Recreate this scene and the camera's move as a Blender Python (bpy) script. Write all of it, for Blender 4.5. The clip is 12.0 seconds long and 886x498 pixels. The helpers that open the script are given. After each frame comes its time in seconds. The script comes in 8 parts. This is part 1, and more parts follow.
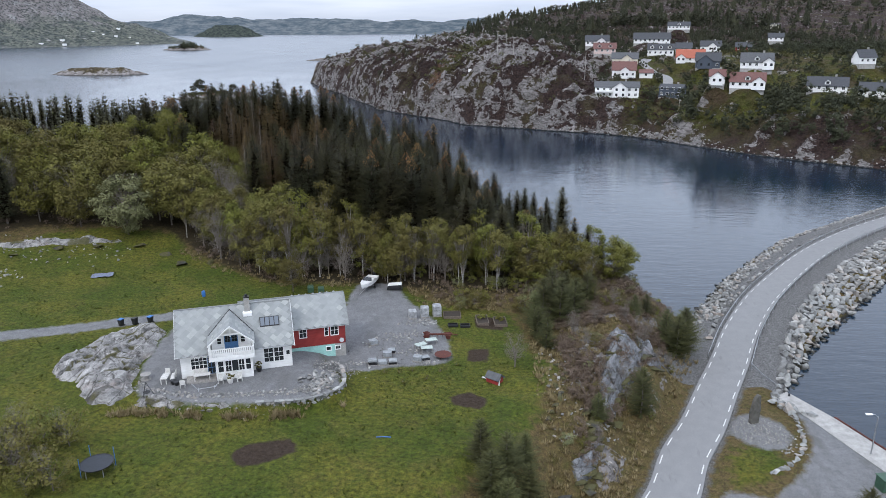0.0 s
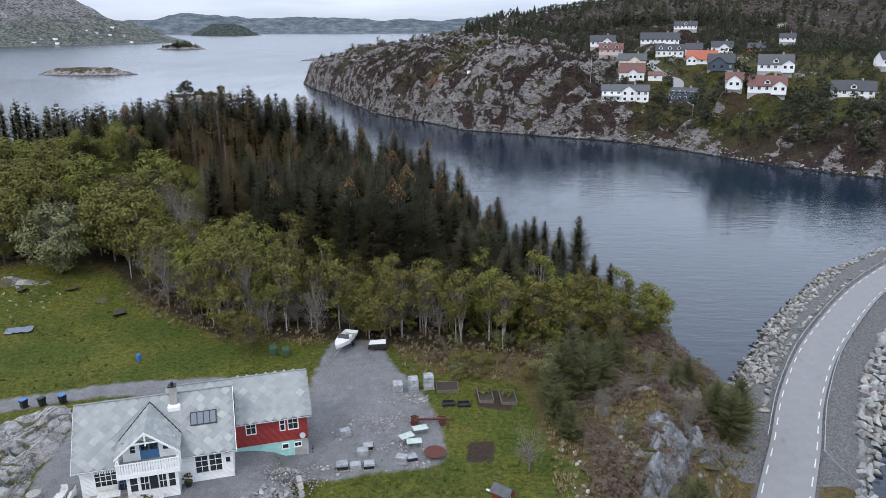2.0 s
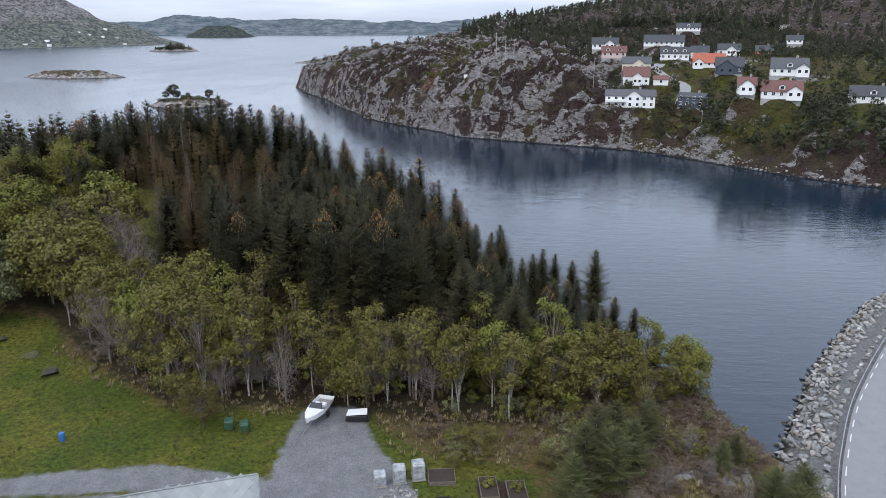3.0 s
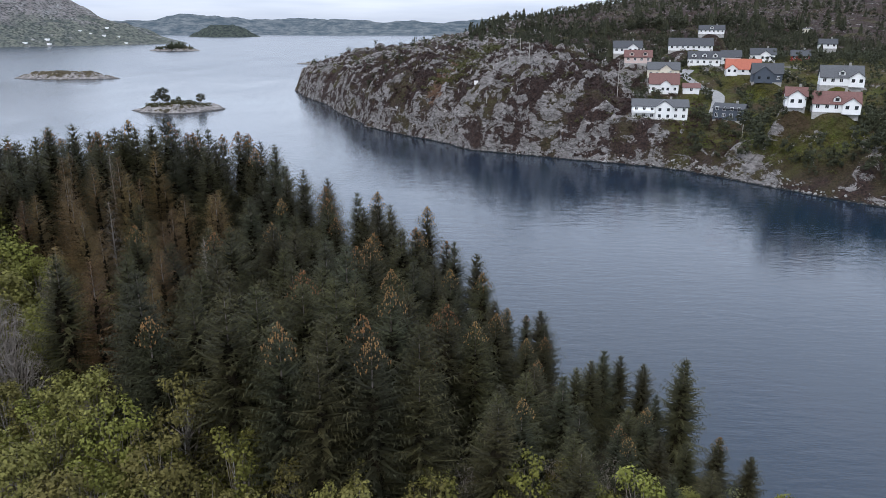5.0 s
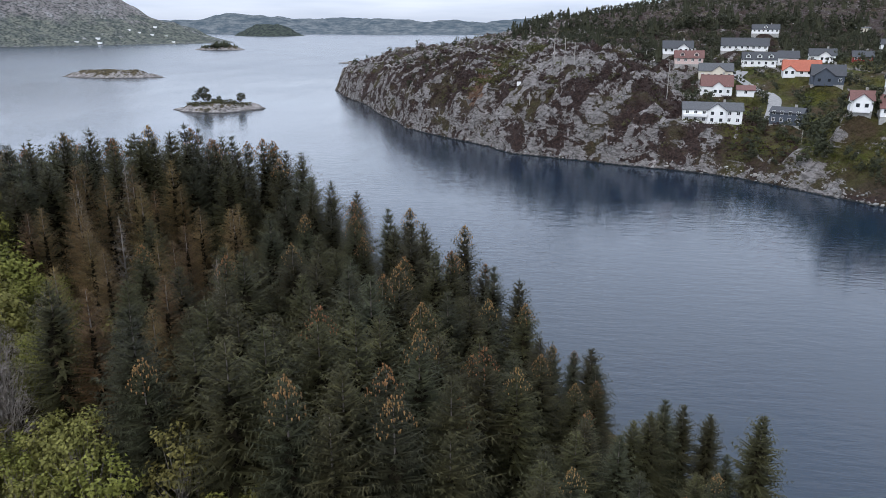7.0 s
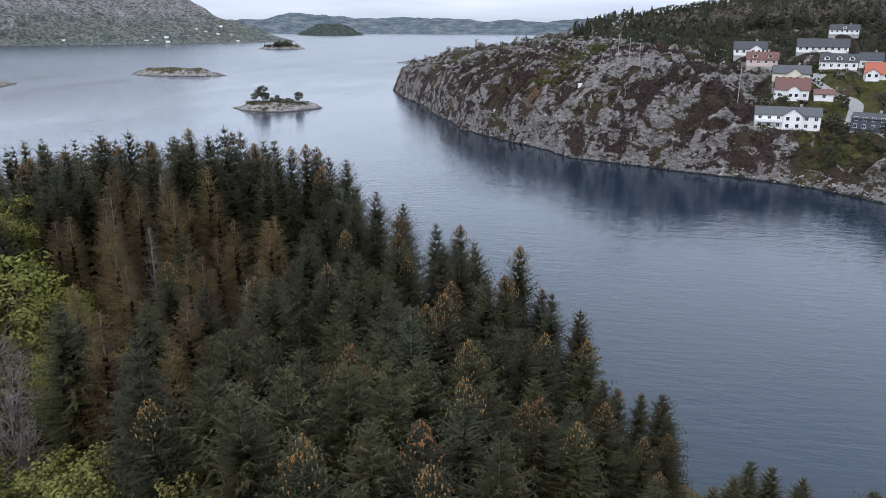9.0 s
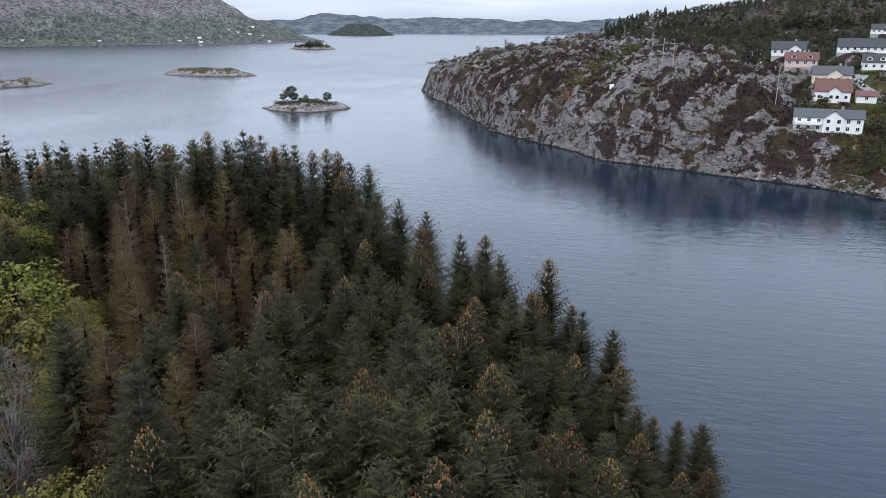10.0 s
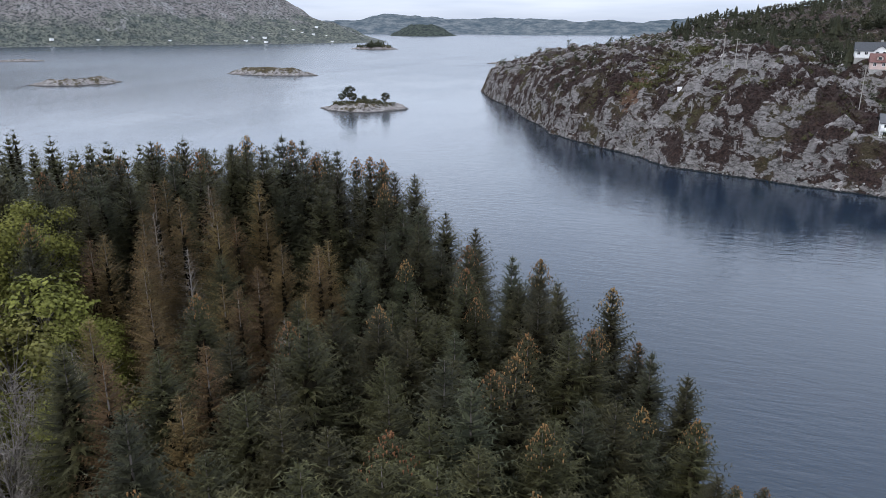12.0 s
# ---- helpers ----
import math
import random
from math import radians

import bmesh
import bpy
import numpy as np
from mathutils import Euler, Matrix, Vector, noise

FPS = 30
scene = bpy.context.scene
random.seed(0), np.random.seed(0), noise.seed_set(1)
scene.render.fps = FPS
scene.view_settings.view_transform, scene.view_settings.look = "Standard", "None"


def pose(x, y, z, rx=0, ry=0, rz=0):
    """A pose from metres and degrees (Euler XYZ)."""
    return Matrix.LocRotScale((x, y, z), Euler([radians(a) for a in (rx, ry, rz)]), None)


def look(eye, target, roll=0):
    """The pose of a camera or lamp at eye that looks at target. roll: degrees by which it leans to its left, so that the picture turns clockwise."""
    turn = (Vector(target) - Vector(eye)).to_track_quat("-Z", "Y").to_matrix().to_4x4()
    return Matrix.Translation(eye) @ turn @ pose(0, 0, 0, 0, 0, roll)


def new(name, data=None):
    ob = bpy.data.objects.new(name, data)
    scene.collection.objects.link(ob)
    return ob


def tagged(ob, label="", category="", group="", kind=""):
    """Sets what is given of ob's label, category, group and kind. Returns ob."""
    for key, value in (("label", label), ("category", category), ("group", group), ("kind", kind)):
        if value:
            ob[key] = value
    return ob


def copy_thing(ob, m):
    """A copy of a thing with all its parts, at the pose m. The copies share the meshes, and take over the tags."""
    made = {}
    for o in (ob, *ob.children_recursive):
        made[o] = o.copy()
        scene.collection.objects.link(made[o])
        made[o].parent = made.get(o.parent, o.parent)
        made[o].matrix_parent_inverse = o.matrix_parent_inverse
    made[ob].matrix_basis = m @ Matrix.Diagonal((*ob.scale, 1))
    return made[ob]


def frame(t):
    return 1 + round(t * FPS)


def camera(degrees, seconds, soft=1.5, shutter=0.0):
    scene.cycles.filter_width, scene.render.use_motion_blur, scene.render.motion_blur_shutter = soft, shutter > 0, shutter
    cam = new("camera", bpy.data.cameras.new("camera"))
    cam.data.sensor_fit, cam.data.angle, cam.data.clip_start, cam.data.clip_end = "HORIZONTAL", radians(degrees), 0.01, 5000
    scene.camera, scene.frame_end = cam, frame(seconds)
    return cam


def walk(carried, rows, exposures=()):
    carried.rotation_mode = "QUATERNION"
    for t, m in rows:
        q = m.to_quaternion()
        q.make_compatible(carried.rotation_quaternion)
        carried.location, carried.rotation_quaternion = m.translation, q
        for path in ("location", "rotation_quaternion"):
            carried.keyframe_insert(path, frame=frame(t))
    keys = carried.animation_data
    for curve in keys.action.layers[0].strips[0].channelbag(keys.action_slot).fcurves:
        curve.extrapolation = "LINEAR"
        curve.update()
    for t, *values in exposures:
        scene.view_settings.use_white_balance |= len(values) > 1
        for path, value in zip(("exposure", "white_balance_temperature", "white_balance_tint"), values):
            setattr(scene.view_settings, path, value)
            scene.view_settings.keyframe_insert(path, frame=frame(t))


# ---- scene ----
cam = camera(63.6, 12.0, soft=0.55)
PATH = [
    (0, (0.0, 0.0, 51.702), (-0.106, 1.904, 51.1), -0.3),
    (0.5, (-0.06, 1.541, 51.644), (-0.167, 3.445, 51.042), -0.3),
    (1, (-0.176, 5.948, 51.614), (-0.285, 7.852, 51.011), -0.3),
    (1.5, (-0.427, 14.372, 51.664), (-0.532, 16.275, 51.059), -0.3),
    (2, (-0.637, 23.097, 51.618), (-0.738, 25.001, 51.014), -0.2),
    (2.5, (-0.854, 31.959, 51.627), (-0.949, 33.865, 51.026), -0.2),
    (3, (-1.187, 40.795, 51.674), (-1.279, 42.701, 51.074), -0.2),
    (3.2, (-1.4, 44.334, 51.694), (-1.492, 46.24, 51.095), -0.1),
    (4.8, (-4.156, 70.433, 52.008), (-4.242, 72.339, 51.409), 0.1),
    (5, (-4.295, 73.988, 52.057), (-4.398, 75.893, 51.458), 0.1),
    (5.5, (-4.442, 77.191, 52.031), (-4.569, 79.095, 51.431), 0.1),
    (6, (-4.567, 79.152, 52.041), (-4.718, 81.054, 51.44), 0.1),
    (6.5, (-4.694, 81.172, 52.015), (-4.875, 83.071, 51.415), 0.1),
    (7, (-4.802, 83.173, 52.015), (-5.013, 85.069, 51.414), 0.1),
    (7.2, (-4.737, 84.035, 51.949), (-4.963, 85.929, 51.349), 0.1),
    (9, (-5.549, 91.047, 51.854), (-5.91, 92.92, 51.252), 0.2),
    (9.5, (-5.773, 93.077, 51.817), (-6.172, 94.942, 51.215), 0.1),
    (10, (-5.979, 95.058, 51.795), (-6.416, 96.915, 51.193), 0.1),
    (10.5, (-6.246, 97.039, 51.718), (-6.721, 98.886, 51.116), 0.1),
    (11, (-6.583, 99.021, 51.612), (-7.094, 100.859, 51.011), 0.1),
    (11.5, (-6.887, 100.988, 51.526), (-7.434, 102.815, 50.926), 0.1),
    (12, (-7.237, 102.809, 51.462), (-7.826, 104.624, 50.861), 0.1),
]
walk(cam, [(t, look(eye, aim, roll)) for t, eye, aim, roll in PATH])

# ---- light ----
SUN_EL, SUN_AZ = radians(48), radians(205)
world = bpy.data.worlds.new("overcast_sky")
scene.world = world
world.use_nodes = True
wn, wl = world.node_tree.nodes, world.node_tree.links
wn.clear()
w_out, w_bg = wn.new("ShaderNodeOutputWorld"), wn.new("ShaderNodeBackground")
w_sky = wn.new("ShaderNodeTexSky")
w_sky.sky_type, w_sky.sun_disc = "NISHITA", False
w_sky.sun_elevation, w_sky.sun_rotation = SUN_EL, SUN_AZ
w_sky.air_density, w_sky.dust_density, w_sky.ozone_density = 1.0, 2.0, 1.0
w_co, w_map = wn.new("ShaderNodeTexCoord"), wn.new("ShaderNodeMapping")
w_map.inputs["Scale"].default_value = (1.6, 1.6, 16.0)
w_cl = wn.new("ShaderNodeTexNoise")
w_cl.inputs["Scale"].default_value, w_cl.inputs["Detail"].default_value = 2.6, 6.0
w_rmp = wn.new("ShaderNodeValToRGB")
w_rmp.color_ramp.elements[0].position, w_rmp.color_ramp.elements[0].color = 0.30, (6.5, 7.5, 9.5, 1)
w_rmp.color_ramp.elements[1].position, w_rmp.color_ramp.elements[1].color = 0.70, (9.1, 9.95, 11.7, 1)
w_mix = wn.new("ShaderNodeMixRGB")
w_mix.inputs[0].default_value = 0.88
wl.new(w_co.outputs["Generated"], w_map.inputs["Vector"])
wl.new(w_map.outputs["Vector"], w_cl.inputs["Vector"])
wl.new(w_cl.outputs["Fac"], w_rmp.inputs["Fac"])
wl.new(w_sky.outputs["Color"], w_mix.inputs[1])
wl.new(w_rmp.outputs["Color"], w_mix.inputs[2])
w_sep, w_up = wn.new("ShaderNodeSeparateXYZ"), wn.new("ShaderNodeValToRGB")
el = w_up.color_ramp.elements
while len(el) < 5:
    el.new(0.5)
for e, (at_z, level) in zip(el, ((0.0, 0.67), (0.07, 1.04), (0.2, 1.28), (0.5, 1.36), (1.0, 1.42))):
    e.position, e.color = at_z, (level, level, level, 1)
w_mul = wn.new("ShaderNodeVectorMath")
w_mul.operation = "SCALE"
wl.new(w_co.outputs["Generated"], w_sep.inputs[0])
wl.new(w_sep.outputs["Z"], w_up.inputs["Fac"])
wl.new(w_mix.outputs["Color"], w_mul.inputs[0])
wl.new(w_up.outputs["Color"], w_mul.inputs["Scale"])
wl.new(w_mul.outputs["Vector"], w_bg.inputs["Color"])
w_bg.inputs["Strength"].default_value = 0.134
wl.new(w_bg.outputs["Background"], w_out.inputs["Surface"])
sun = new("sun", bpy.data.lights.new("sun", "SUN"))
sun.data.energy, sun.data.angle, sun.data.color = 1.2, radians(20), (1.0, 0.96, 0.9)
sun.matrix_basis = look((0, 0, 200), (200 * math.sin(SUN_AZ) * -1, 200 * math.cos(SUN_AZ) * -1, 200 - 200 * math.tan(SUN_EL)))

# ---- small tools ----
rng = np.random.default_rng(7)


def smooth(a, b, v):
    t = np.clip((v - a) / (b - a), 0, 1)
    return t * t * (3 - 2 * t)


def grain(x, y, seed=0):
    ix, iy = np.floor(x).astype(np.int64), np.floor(y).astype(np.int64)
    fx, fy = x - ix, y - iy
    fx, fy = fx * fx * (3 - 2 * fx), fy * fy * (3 - 2 * fy)

    def h(i, j):
        v = (i * 374761393 + j * 668265263 + seed * 974634777) & 0xFFFFFFFF
        v = ((v ^ (v >> 13)) * 1274126177) & 0xFFFFFFFF
        return ((v ^ (v >> 16)) & 0xFFFFFF) / 0xFFFFFF
    return (h(ix, iy) * (1 - fx) + h(ix + 1, iy) * fx) * (1 - fy) + (h(ix, iy + 1) * (1 - fx) + h(ix + 1, iy + 1) * fx) * fy


def fbm(x, y, seed=0, octaves=4, gain=0.5):
    total, amp, norm = 0, 1.0, 0
    for o in range(octaves):
        total = total + amp * grain(x * 2**o, y * 2**o, seed + o)
        norm += amp
        amp *= gain
    return total / norm


def ridged(x, y, seed=0, octaves=4):
    total, amp, norm = 0, 1.0, 0
    for o in range(octaves):
        total = total + amp * (1 - np.abs(2 * grain(x * 2**o, y * 2**o, seed + o) - 1))
        norm += amp
        amp *= 0.5
    return total / norm


def outline_distance(x, y, poly):
    """Metres inside (+) or outside (-) a closed outline."""
    x, y = np.asarray(x, float), np.asarray(y, float)
    best, inside = np.full(x.shape, 1e18), np.zeros(x.shape, bool)
    for (ax, ay), (bx, by) in zip(poly, poly[1:] + poly[:1]):
        ex, ey = bx - ax, by - ay
        t = np.clip(((x - ax) * ex + (y - ay) * ey) / (ex * ex + ey * ey), 0, 1)
        best = np.minimum(best, (x - ax - t * ex) ** 2 + (y - ay - t * ey) ** 2)
        if ay != by:
            inside ^= ((ay > y) != (by > y)) & (x < (bx - ax) * (y - ay) / (by - ay) + ax)
    return np.where(inside, 1, -1) * np.sqrt(best)


def line_side(x, y, line):
    """Metres to the left (+) or right (-) of an open line."""
    x, y = np.asarray(x, float), np.asarray(y, float)
    best, sign = np.full(x.shape, 1e18), np.ones(x.shape)
    for (ax, ay), (bx, by) in zip(line, line[1:]):
        ex, ey = bx - ax, by - ay
        t = np.clip(((x - ax) * ex + (y - ay) * ey) / (ex * ex + ey * ey), 0, 1)
        d = (x - ax - t * ex) ** 2 + (y - ay - t * ey) ** 2
        s = np.where(ex * (y - ay) - ey * (x - ax) >= 0, 1, -1)
        sign = np.where(d < best, s, sign)
        best = np.minimum(best, d)
    return sign * np.sqrt(best)


def rounded(points, step=1.5):
    """A smooth line through points, resampled."""
    pts, out = [Vector((*p, 0)) for p in points], []
    for i in range(len(pts) - 1):
        p0, p1, p2, p3 = pts[max(i - 1, 0)], pts[i], pts[i + 1], pts[min(i + 2, len(pts) - 1)]
        n = max(2, int((p2 - p1).length / step))
        for k in range(n):
            t = k / n
            v = 0.5 * (2 * p1 + (p2 - p0) * t + (2 * p0 - 5 * p1 + 4 * p2 - p3) * t**2 + (3 * p1 - p0 - 3 * p2 + p3) * t**3)
            out.append((v.x, v.y))
    out.append(tuple(points[-1]))
    return out


def mesh_of(name, verts, faces, mat=None, smoothed=False):
    me = bpy.data.meshes.new(name)
    me.from_pydata(verts, [], faces)
    if mat:
        for one in (mat if isinstance(mat, (list, tuple)) else [mat]):
            me.materials.append(one)
    if smoothed:
        me.polygons.foreach_set("use_smooth", np.ones(len(me.polygons), bool))
    return me


def mesh_from(bm, name, mat):
    me = bpy.data.meshes.new(name)
    bm.to_mesh(me)
    bm.free()
    me.materials.append(mat)
    return me


def part(name, bm, material, parent, label=""):
    """One mesh object under a thing or a part; bm may also be a ready mesh."""
    if isinstance(bm, bpy.types.Mesh):
        me = bm
    else:
        me = bpy.data.meshes.new(name)
        bm.to_mesh(me)
        bm.free()
    if material and not me.materials:
        me.materials.append(material)
    ob = new(name, me)
    if parent:
        ob.parent = parent
    return tagged(ob, label=label)


def thing(name, m, label, category, group="", kind=""):
    ob = new(name)
    ob.empty_display_size = 0.2
    ob.matrix_basis = m
    return tagged(ob, label, category, group, kind)


def bm_box(x0, y0, z0, x1, y1, z1, bm=None, bevel=0.0):
    bm = bm or bmesh.new()
    m = Matrix.LocRotScale(((x0 + x1) / 2, (y0 + y1) / 2, (z0 + z1) / 2), None, (x1 - x0, y1 - y0, z1 - z0))
    made = bmesh.ops.create_cube(bm, size=1, matrix=m)
    if bevel:
        edges = list({e for v in made["verts"] for e in v.link_edges})
        bmesh.ops.bevel(bm, geom=edges, offset=bevel, segments=1, affect="EDGES")
    return bm


def bm_tube(points, radii, sides=6, bm=None, cap=True):
    """A tapered tube along points."""
    bm = bm or bmesh.new()
    pts = [Vector(p) for p in points]
    rings = []
    for i, p in enumerate(pts):
        d = (pts[min(i + 1, len(pts) - 1)] - pts[max(i - 1, 0)]).normalized()
        a = d.orthogonal().normalized()
        b = d.cross(a)
        rings.append([bm.verts.new(p + radii[i] * (math.cos(2 * math.pi * k / sides) * a + math.sin(2 * math.pi * k / sides) * b)) for k in range(sides)])
    for r, s in zip(rings, rings[1:]):
        best = min(range(sides), key=lambda k: (s[k].co - r[0].co).length)
        for k in range(sides):
            bm.faces.new((r[k], r[(k + 1) % sides], s[(k + 1 + best) % sides], s[(k + best) % sides]))
    if cap:
        bm.faces.new(rings[0][::-1])
        bm.faces.new(rings[-1])
    return bm


# ---- materials ----
class Nodes:
    """A short way to write node materials."""

    def __init__(self, name):
        self.mat = bpy.data.materials.new(name)
        self.mat.use_nodes = True
        self.nodes, self.links = self.mat.node_tree.nodes, self.mat.node_tree.links
        self.bsdf = self.nodes["Principled BSDF"]
        self.at = self.node("ShaderNodeNewGeometry").outputs["Position"]

    def node(self, kind, **values):
        n = self.nodes.new(kind)
        for key, value in values.items():
            n.inputs[key.replace("_", " ")].default_value = value
        return n

    def wire(self, a, b):
        self.links.new(a, b)
        return b

    def local(self):
        return self.node("ShaderNodeTexCoord").outputs["Object"]

    def noise(self, scale, detail=4.0, rough=0.55, stretch=None, where=None, bend=0.0, kind="FBM"):
        n = self.node("ShaderNodeTexNoise", Scale=scale, Detail=detail, Roughness=rough, Distortion=bend)
        n.noise_type = kind
        src = where or self.at
        if stretch:
            m = self.node("ShaderNodeMapping", Scale=stretch)
            self.wire(src, m.inputs["Vector"])
            src = m.outputs["Vector"]
        self.wire(src, n.inputs["Vector"])
        return n.outputs["Fac"]

    def math(self, op, a, b=0.0):
        n = self.nodes.new("ShaderNodeMath")
        n.operation = op
        for i, v in enumerate((a, b)):
            if isinstance(v, (int, float)):
                n.inputs[i].default_value = v
            else:
                self.wire(v, n.inputs[i])
        return n.outputs[0]

    def ramp(self, fac, *stops):
        n = self.nodes.new("ShaderNodeValToRGB")
        el = n.color_ramp.elements
        while len(el) < len(stops):
            el.new(0.5)
        for e, (p, c) in zip(el, stops):
            e.position, e.color = p, ((c, c, c, 1) if isinstance(c, (int, float)) else (*c, 1))
        self.wire(fac, n.inputs["Fac"])
        return n.outputs["Color"]

    def mix(self, fac, a, b, how="MIX"):
        n = self.nodes.new("ShaderNodeMixRGB")
        n.blend_type = how
        for i, v in enumerate((fac, a, b)):
            if isinstance(v, (int, float)):
                n.inputs[i].default_value = v if i == 0 else (v, v, v, 1)
            elif isinstance(v, tuple):
                n.inputs[i].default_value = (*v, 1)
            else:
                self.wire(v, n.inputs[i])
        return n.outputs[0]

    def attr(self, name):
        n = self.nodes.new("ShaderNodeAttribute")
        n.attribute_name = name
        return n.outputs["Fac"]

    def random(self):
        return self.node("ShaderNodeObjectInfo").outputs["Random"]

    def island(self):
        return self.node("ShaderNodeNewGeometry").outputs["Random Per Island"]

    def bump(self, height, strength=0.4, distance=0.05):
        b = self.node("ShaderNodeBump", Strength=strength, Distance=distance)
        self.wire(height, b.inputs["Height"])
        self.wire(b.outputs["Normal"], self.bsdf.inputs["Normal"])

    def done(self, colour, rough=0.8, metal=0.0, spec=None):
        for key, v in (("Base Color", colour), ("Roughness", rough), ("Metallic", metal), ("Specular IOR Level", spec)):
            if v is None:
                continue
            if isinstance(v, (int, float)):
                self.bsdf.inputs[key].default_value = v
            elif isinstance(v, tuple):
                self.bsdf.inputs[key].default_value = (*v, 1)
            else:
                self.wire(v, self.bsdf.inputs[key])
        return self.mat


def plain(name, colour, rough=0.6, metal=0.0, vary=0.25, scale=3.0):
    """A surface of one colour with soft stains and a fine grain."""
    n = Nodes(name)
    f = n.noise(scale, 5)
    g = n.noise(scale * 14, 3)
    c = n.mix(n.ramp(f, (0.3, 0.0), (0.75, 1.0)), tuple(v * (1 - vary) for v in colour), tuple(min(1, v * (1 + vary * 0.5)) for v in colour))
    c = n.mix(0.15, c, n.ramp(g, (0.3, 0.0), (0.7, 1.0)), "OVERLAY")
    n.bump(g, 0.15, 0.01)
    return n.done(c, rough, metal)


def leafy(name, dark, light, clump=0.25, deep=0.5):
    """Foliage: varies from plant to plant, clump to clump and leaf to leaf."""
    n = Nodes(name)
    r = n.random()
    c = n.mix(n.ramp(n.noise(clump, 3), (0.3, 0.0), (0.7, 1.0)), dark, light)
    c = n.mix(n.math("MULTIPLY", n.island(), deep), c, tuple(v * 0.28 for v in dark))
    h = n.nodes.new("ShaderNodeHueSaturation")
    n.wire(n.math("ADD", n.math("MULTIPLY", r, 0.03), 0.48), h.inputs["Hue"])
    n.wire(n.math("ADD", n.math("MULTIPLY", r, 0.5), 0.72 + 0.24 * deep), h.inputs["Value"])
    n.wire(c, h.inputs["Color"])
    n.done(h.outputs["Color"], 0.7, 0, 0.12)
    return n.mat

# ---- lie of the land ----
ROAD_MID = rounded([(8, 44), (15.5, 58), (21, 67), (24.4, 74.8), (28.6, 82), (33.2, 91.3), (37.8, 100.3), (44.7, 114.4), (56, 132.6), (77.2, 159), (104, 183), (140, 206), (200, 228), (290, 240)], 2.0)
ROAD_Z, ROAD_HALF = 2.7, 2.75
NEAR_SHORE = [(30, 136), (33, 128), (35.2, 117), (38, 122), (50.5, 143), (73, 172), (112, 204), (170, 233), (230, 262), (262, 250), (240, 215), (150, 190), (104, 163), (88, 149), (67.5, 125.5),
              (56, 112.8), (45.5, 97), (42.6, 92), (45.8, 85.3), (48.6, 77.8), (53.5, 66), (66, 42), (95, 0), (120, -160), (-900, -160), (-900, 330), (-420, 300), (-210, 250), (-120, 228), (-60, 214), (-25, 200), (-6, 184), (10, 166), (22, 150)]
HEAD_SHORE = [(-137, 613), (-109, 560), (-88, 505), (-76, 482), (-67, 455), (-46, 430), (-25, 407), (-9, 383), (10, 374), (42, 358), (62, 349), (80, 333), (94, 314), (106, 299), (126, 280), (147, 265),
              (200, 236), (270, 262), (330, 200), (500, 120), (1200, 0), (4000, -100), (4000, 3300), (900, 3300), (300, 2400), (20, 1600), (-120, 1020), (-162, 800), (-162, 680)]
PAD = [(-16.0, 75.2), (-16.9, 73.3), (-18.6, 71.9), (-21, 70.8), (-26.6, 70.0), (-33, 69.7), (-39.7, 71.6), (-42.4, 79), (-43.2, 86), (-43, 93), (-34, 95), (-22.5, 92), (-20.4, 84)]
YARD = [(-19, 80.5), (-13.6, 81.8), (-10.9, 83.1), (-5.8, 84.6), (-3.7, 86), (-4.3, 91.7), (-6.7, 98.6), (-9.2, 103), (-11.8, 106.5), (-13.6, 112.3), (-15.4, 113.3), (-20.6, 112.6), (-21, 106), (-21, 99), (-32, 100.5), (-44, 97.5), (-56, 91.5), (-66, 87.2), (-80, 81.5), (-110, 70), (-111, 67), (-80, 78.6), (-64, 84.4), (-55, 88.7), (-44, 94.3), (-32, 96), (-24, 94), (-21, 86)]
OUTCROP = [(-52.9, 76.3), (-49.9, 73.6), (-46, 70.4), (-43.9, 68.4), (-40.4, 68.5), (-40.2, 72.7), (-42.4, 79.9), (-42.6, 88.5), (-45.4, 92.4), (-49.5, 90.6), (-51.4, 86.3), (-53.5, 79.4)]
LAWN = [(-100, 30), (-9, 44), (-3, 57), (0.2, 62.7), (5.8, 70.4), (8.4, 79.5), (10, 84), (7, 89), (6, 96), (5, 103), (-8, 106), (-14, 114), (-22, 112), (-34, 111), (-44, 116), (-53, 121), (-58, 128.5), (-70, 128), (-80, 124), (-88, 114), (-140, 105), (-140, 30)]
WOOD = [(22, 128), (20, 120), (8, 112), (-4, 111.5), (-22, 113), (-36, 112), (-45, 117.5), (-54, 124), (-60, 130), (-72, 129), (-84, 125), (-95, 116), (-150, 108), (-400, 100), (-400, 290), (-210, 225), (-110, 198), (-62, 192), (-42, 185), (-30, 176), (-18, 167), (-8, 161), (3, 153), (12, 143), (18, 132)]
BEDS = [[(-25.4, 61.6), (-24.3, 63.6), (-20.0, 65.2), (-18.4, 63.4), (-21.3, 60.6), (-23.6, 59.6)], [(-3.8, 75.9), (-1.3, 77.6), (1.3, 75.6), (0.1, 73.7), (-2.8, 74.1)]]
SOILS = [[(-1.6, 86), (-1.7, 89.6), (1.4, 90.2), (1.0, 86)], [(-0.9, 101.5), (3.9, 100.7), (3.4, 96.6), (-0.6, 97)]]
STONE_RING = (35.2, 80.8)


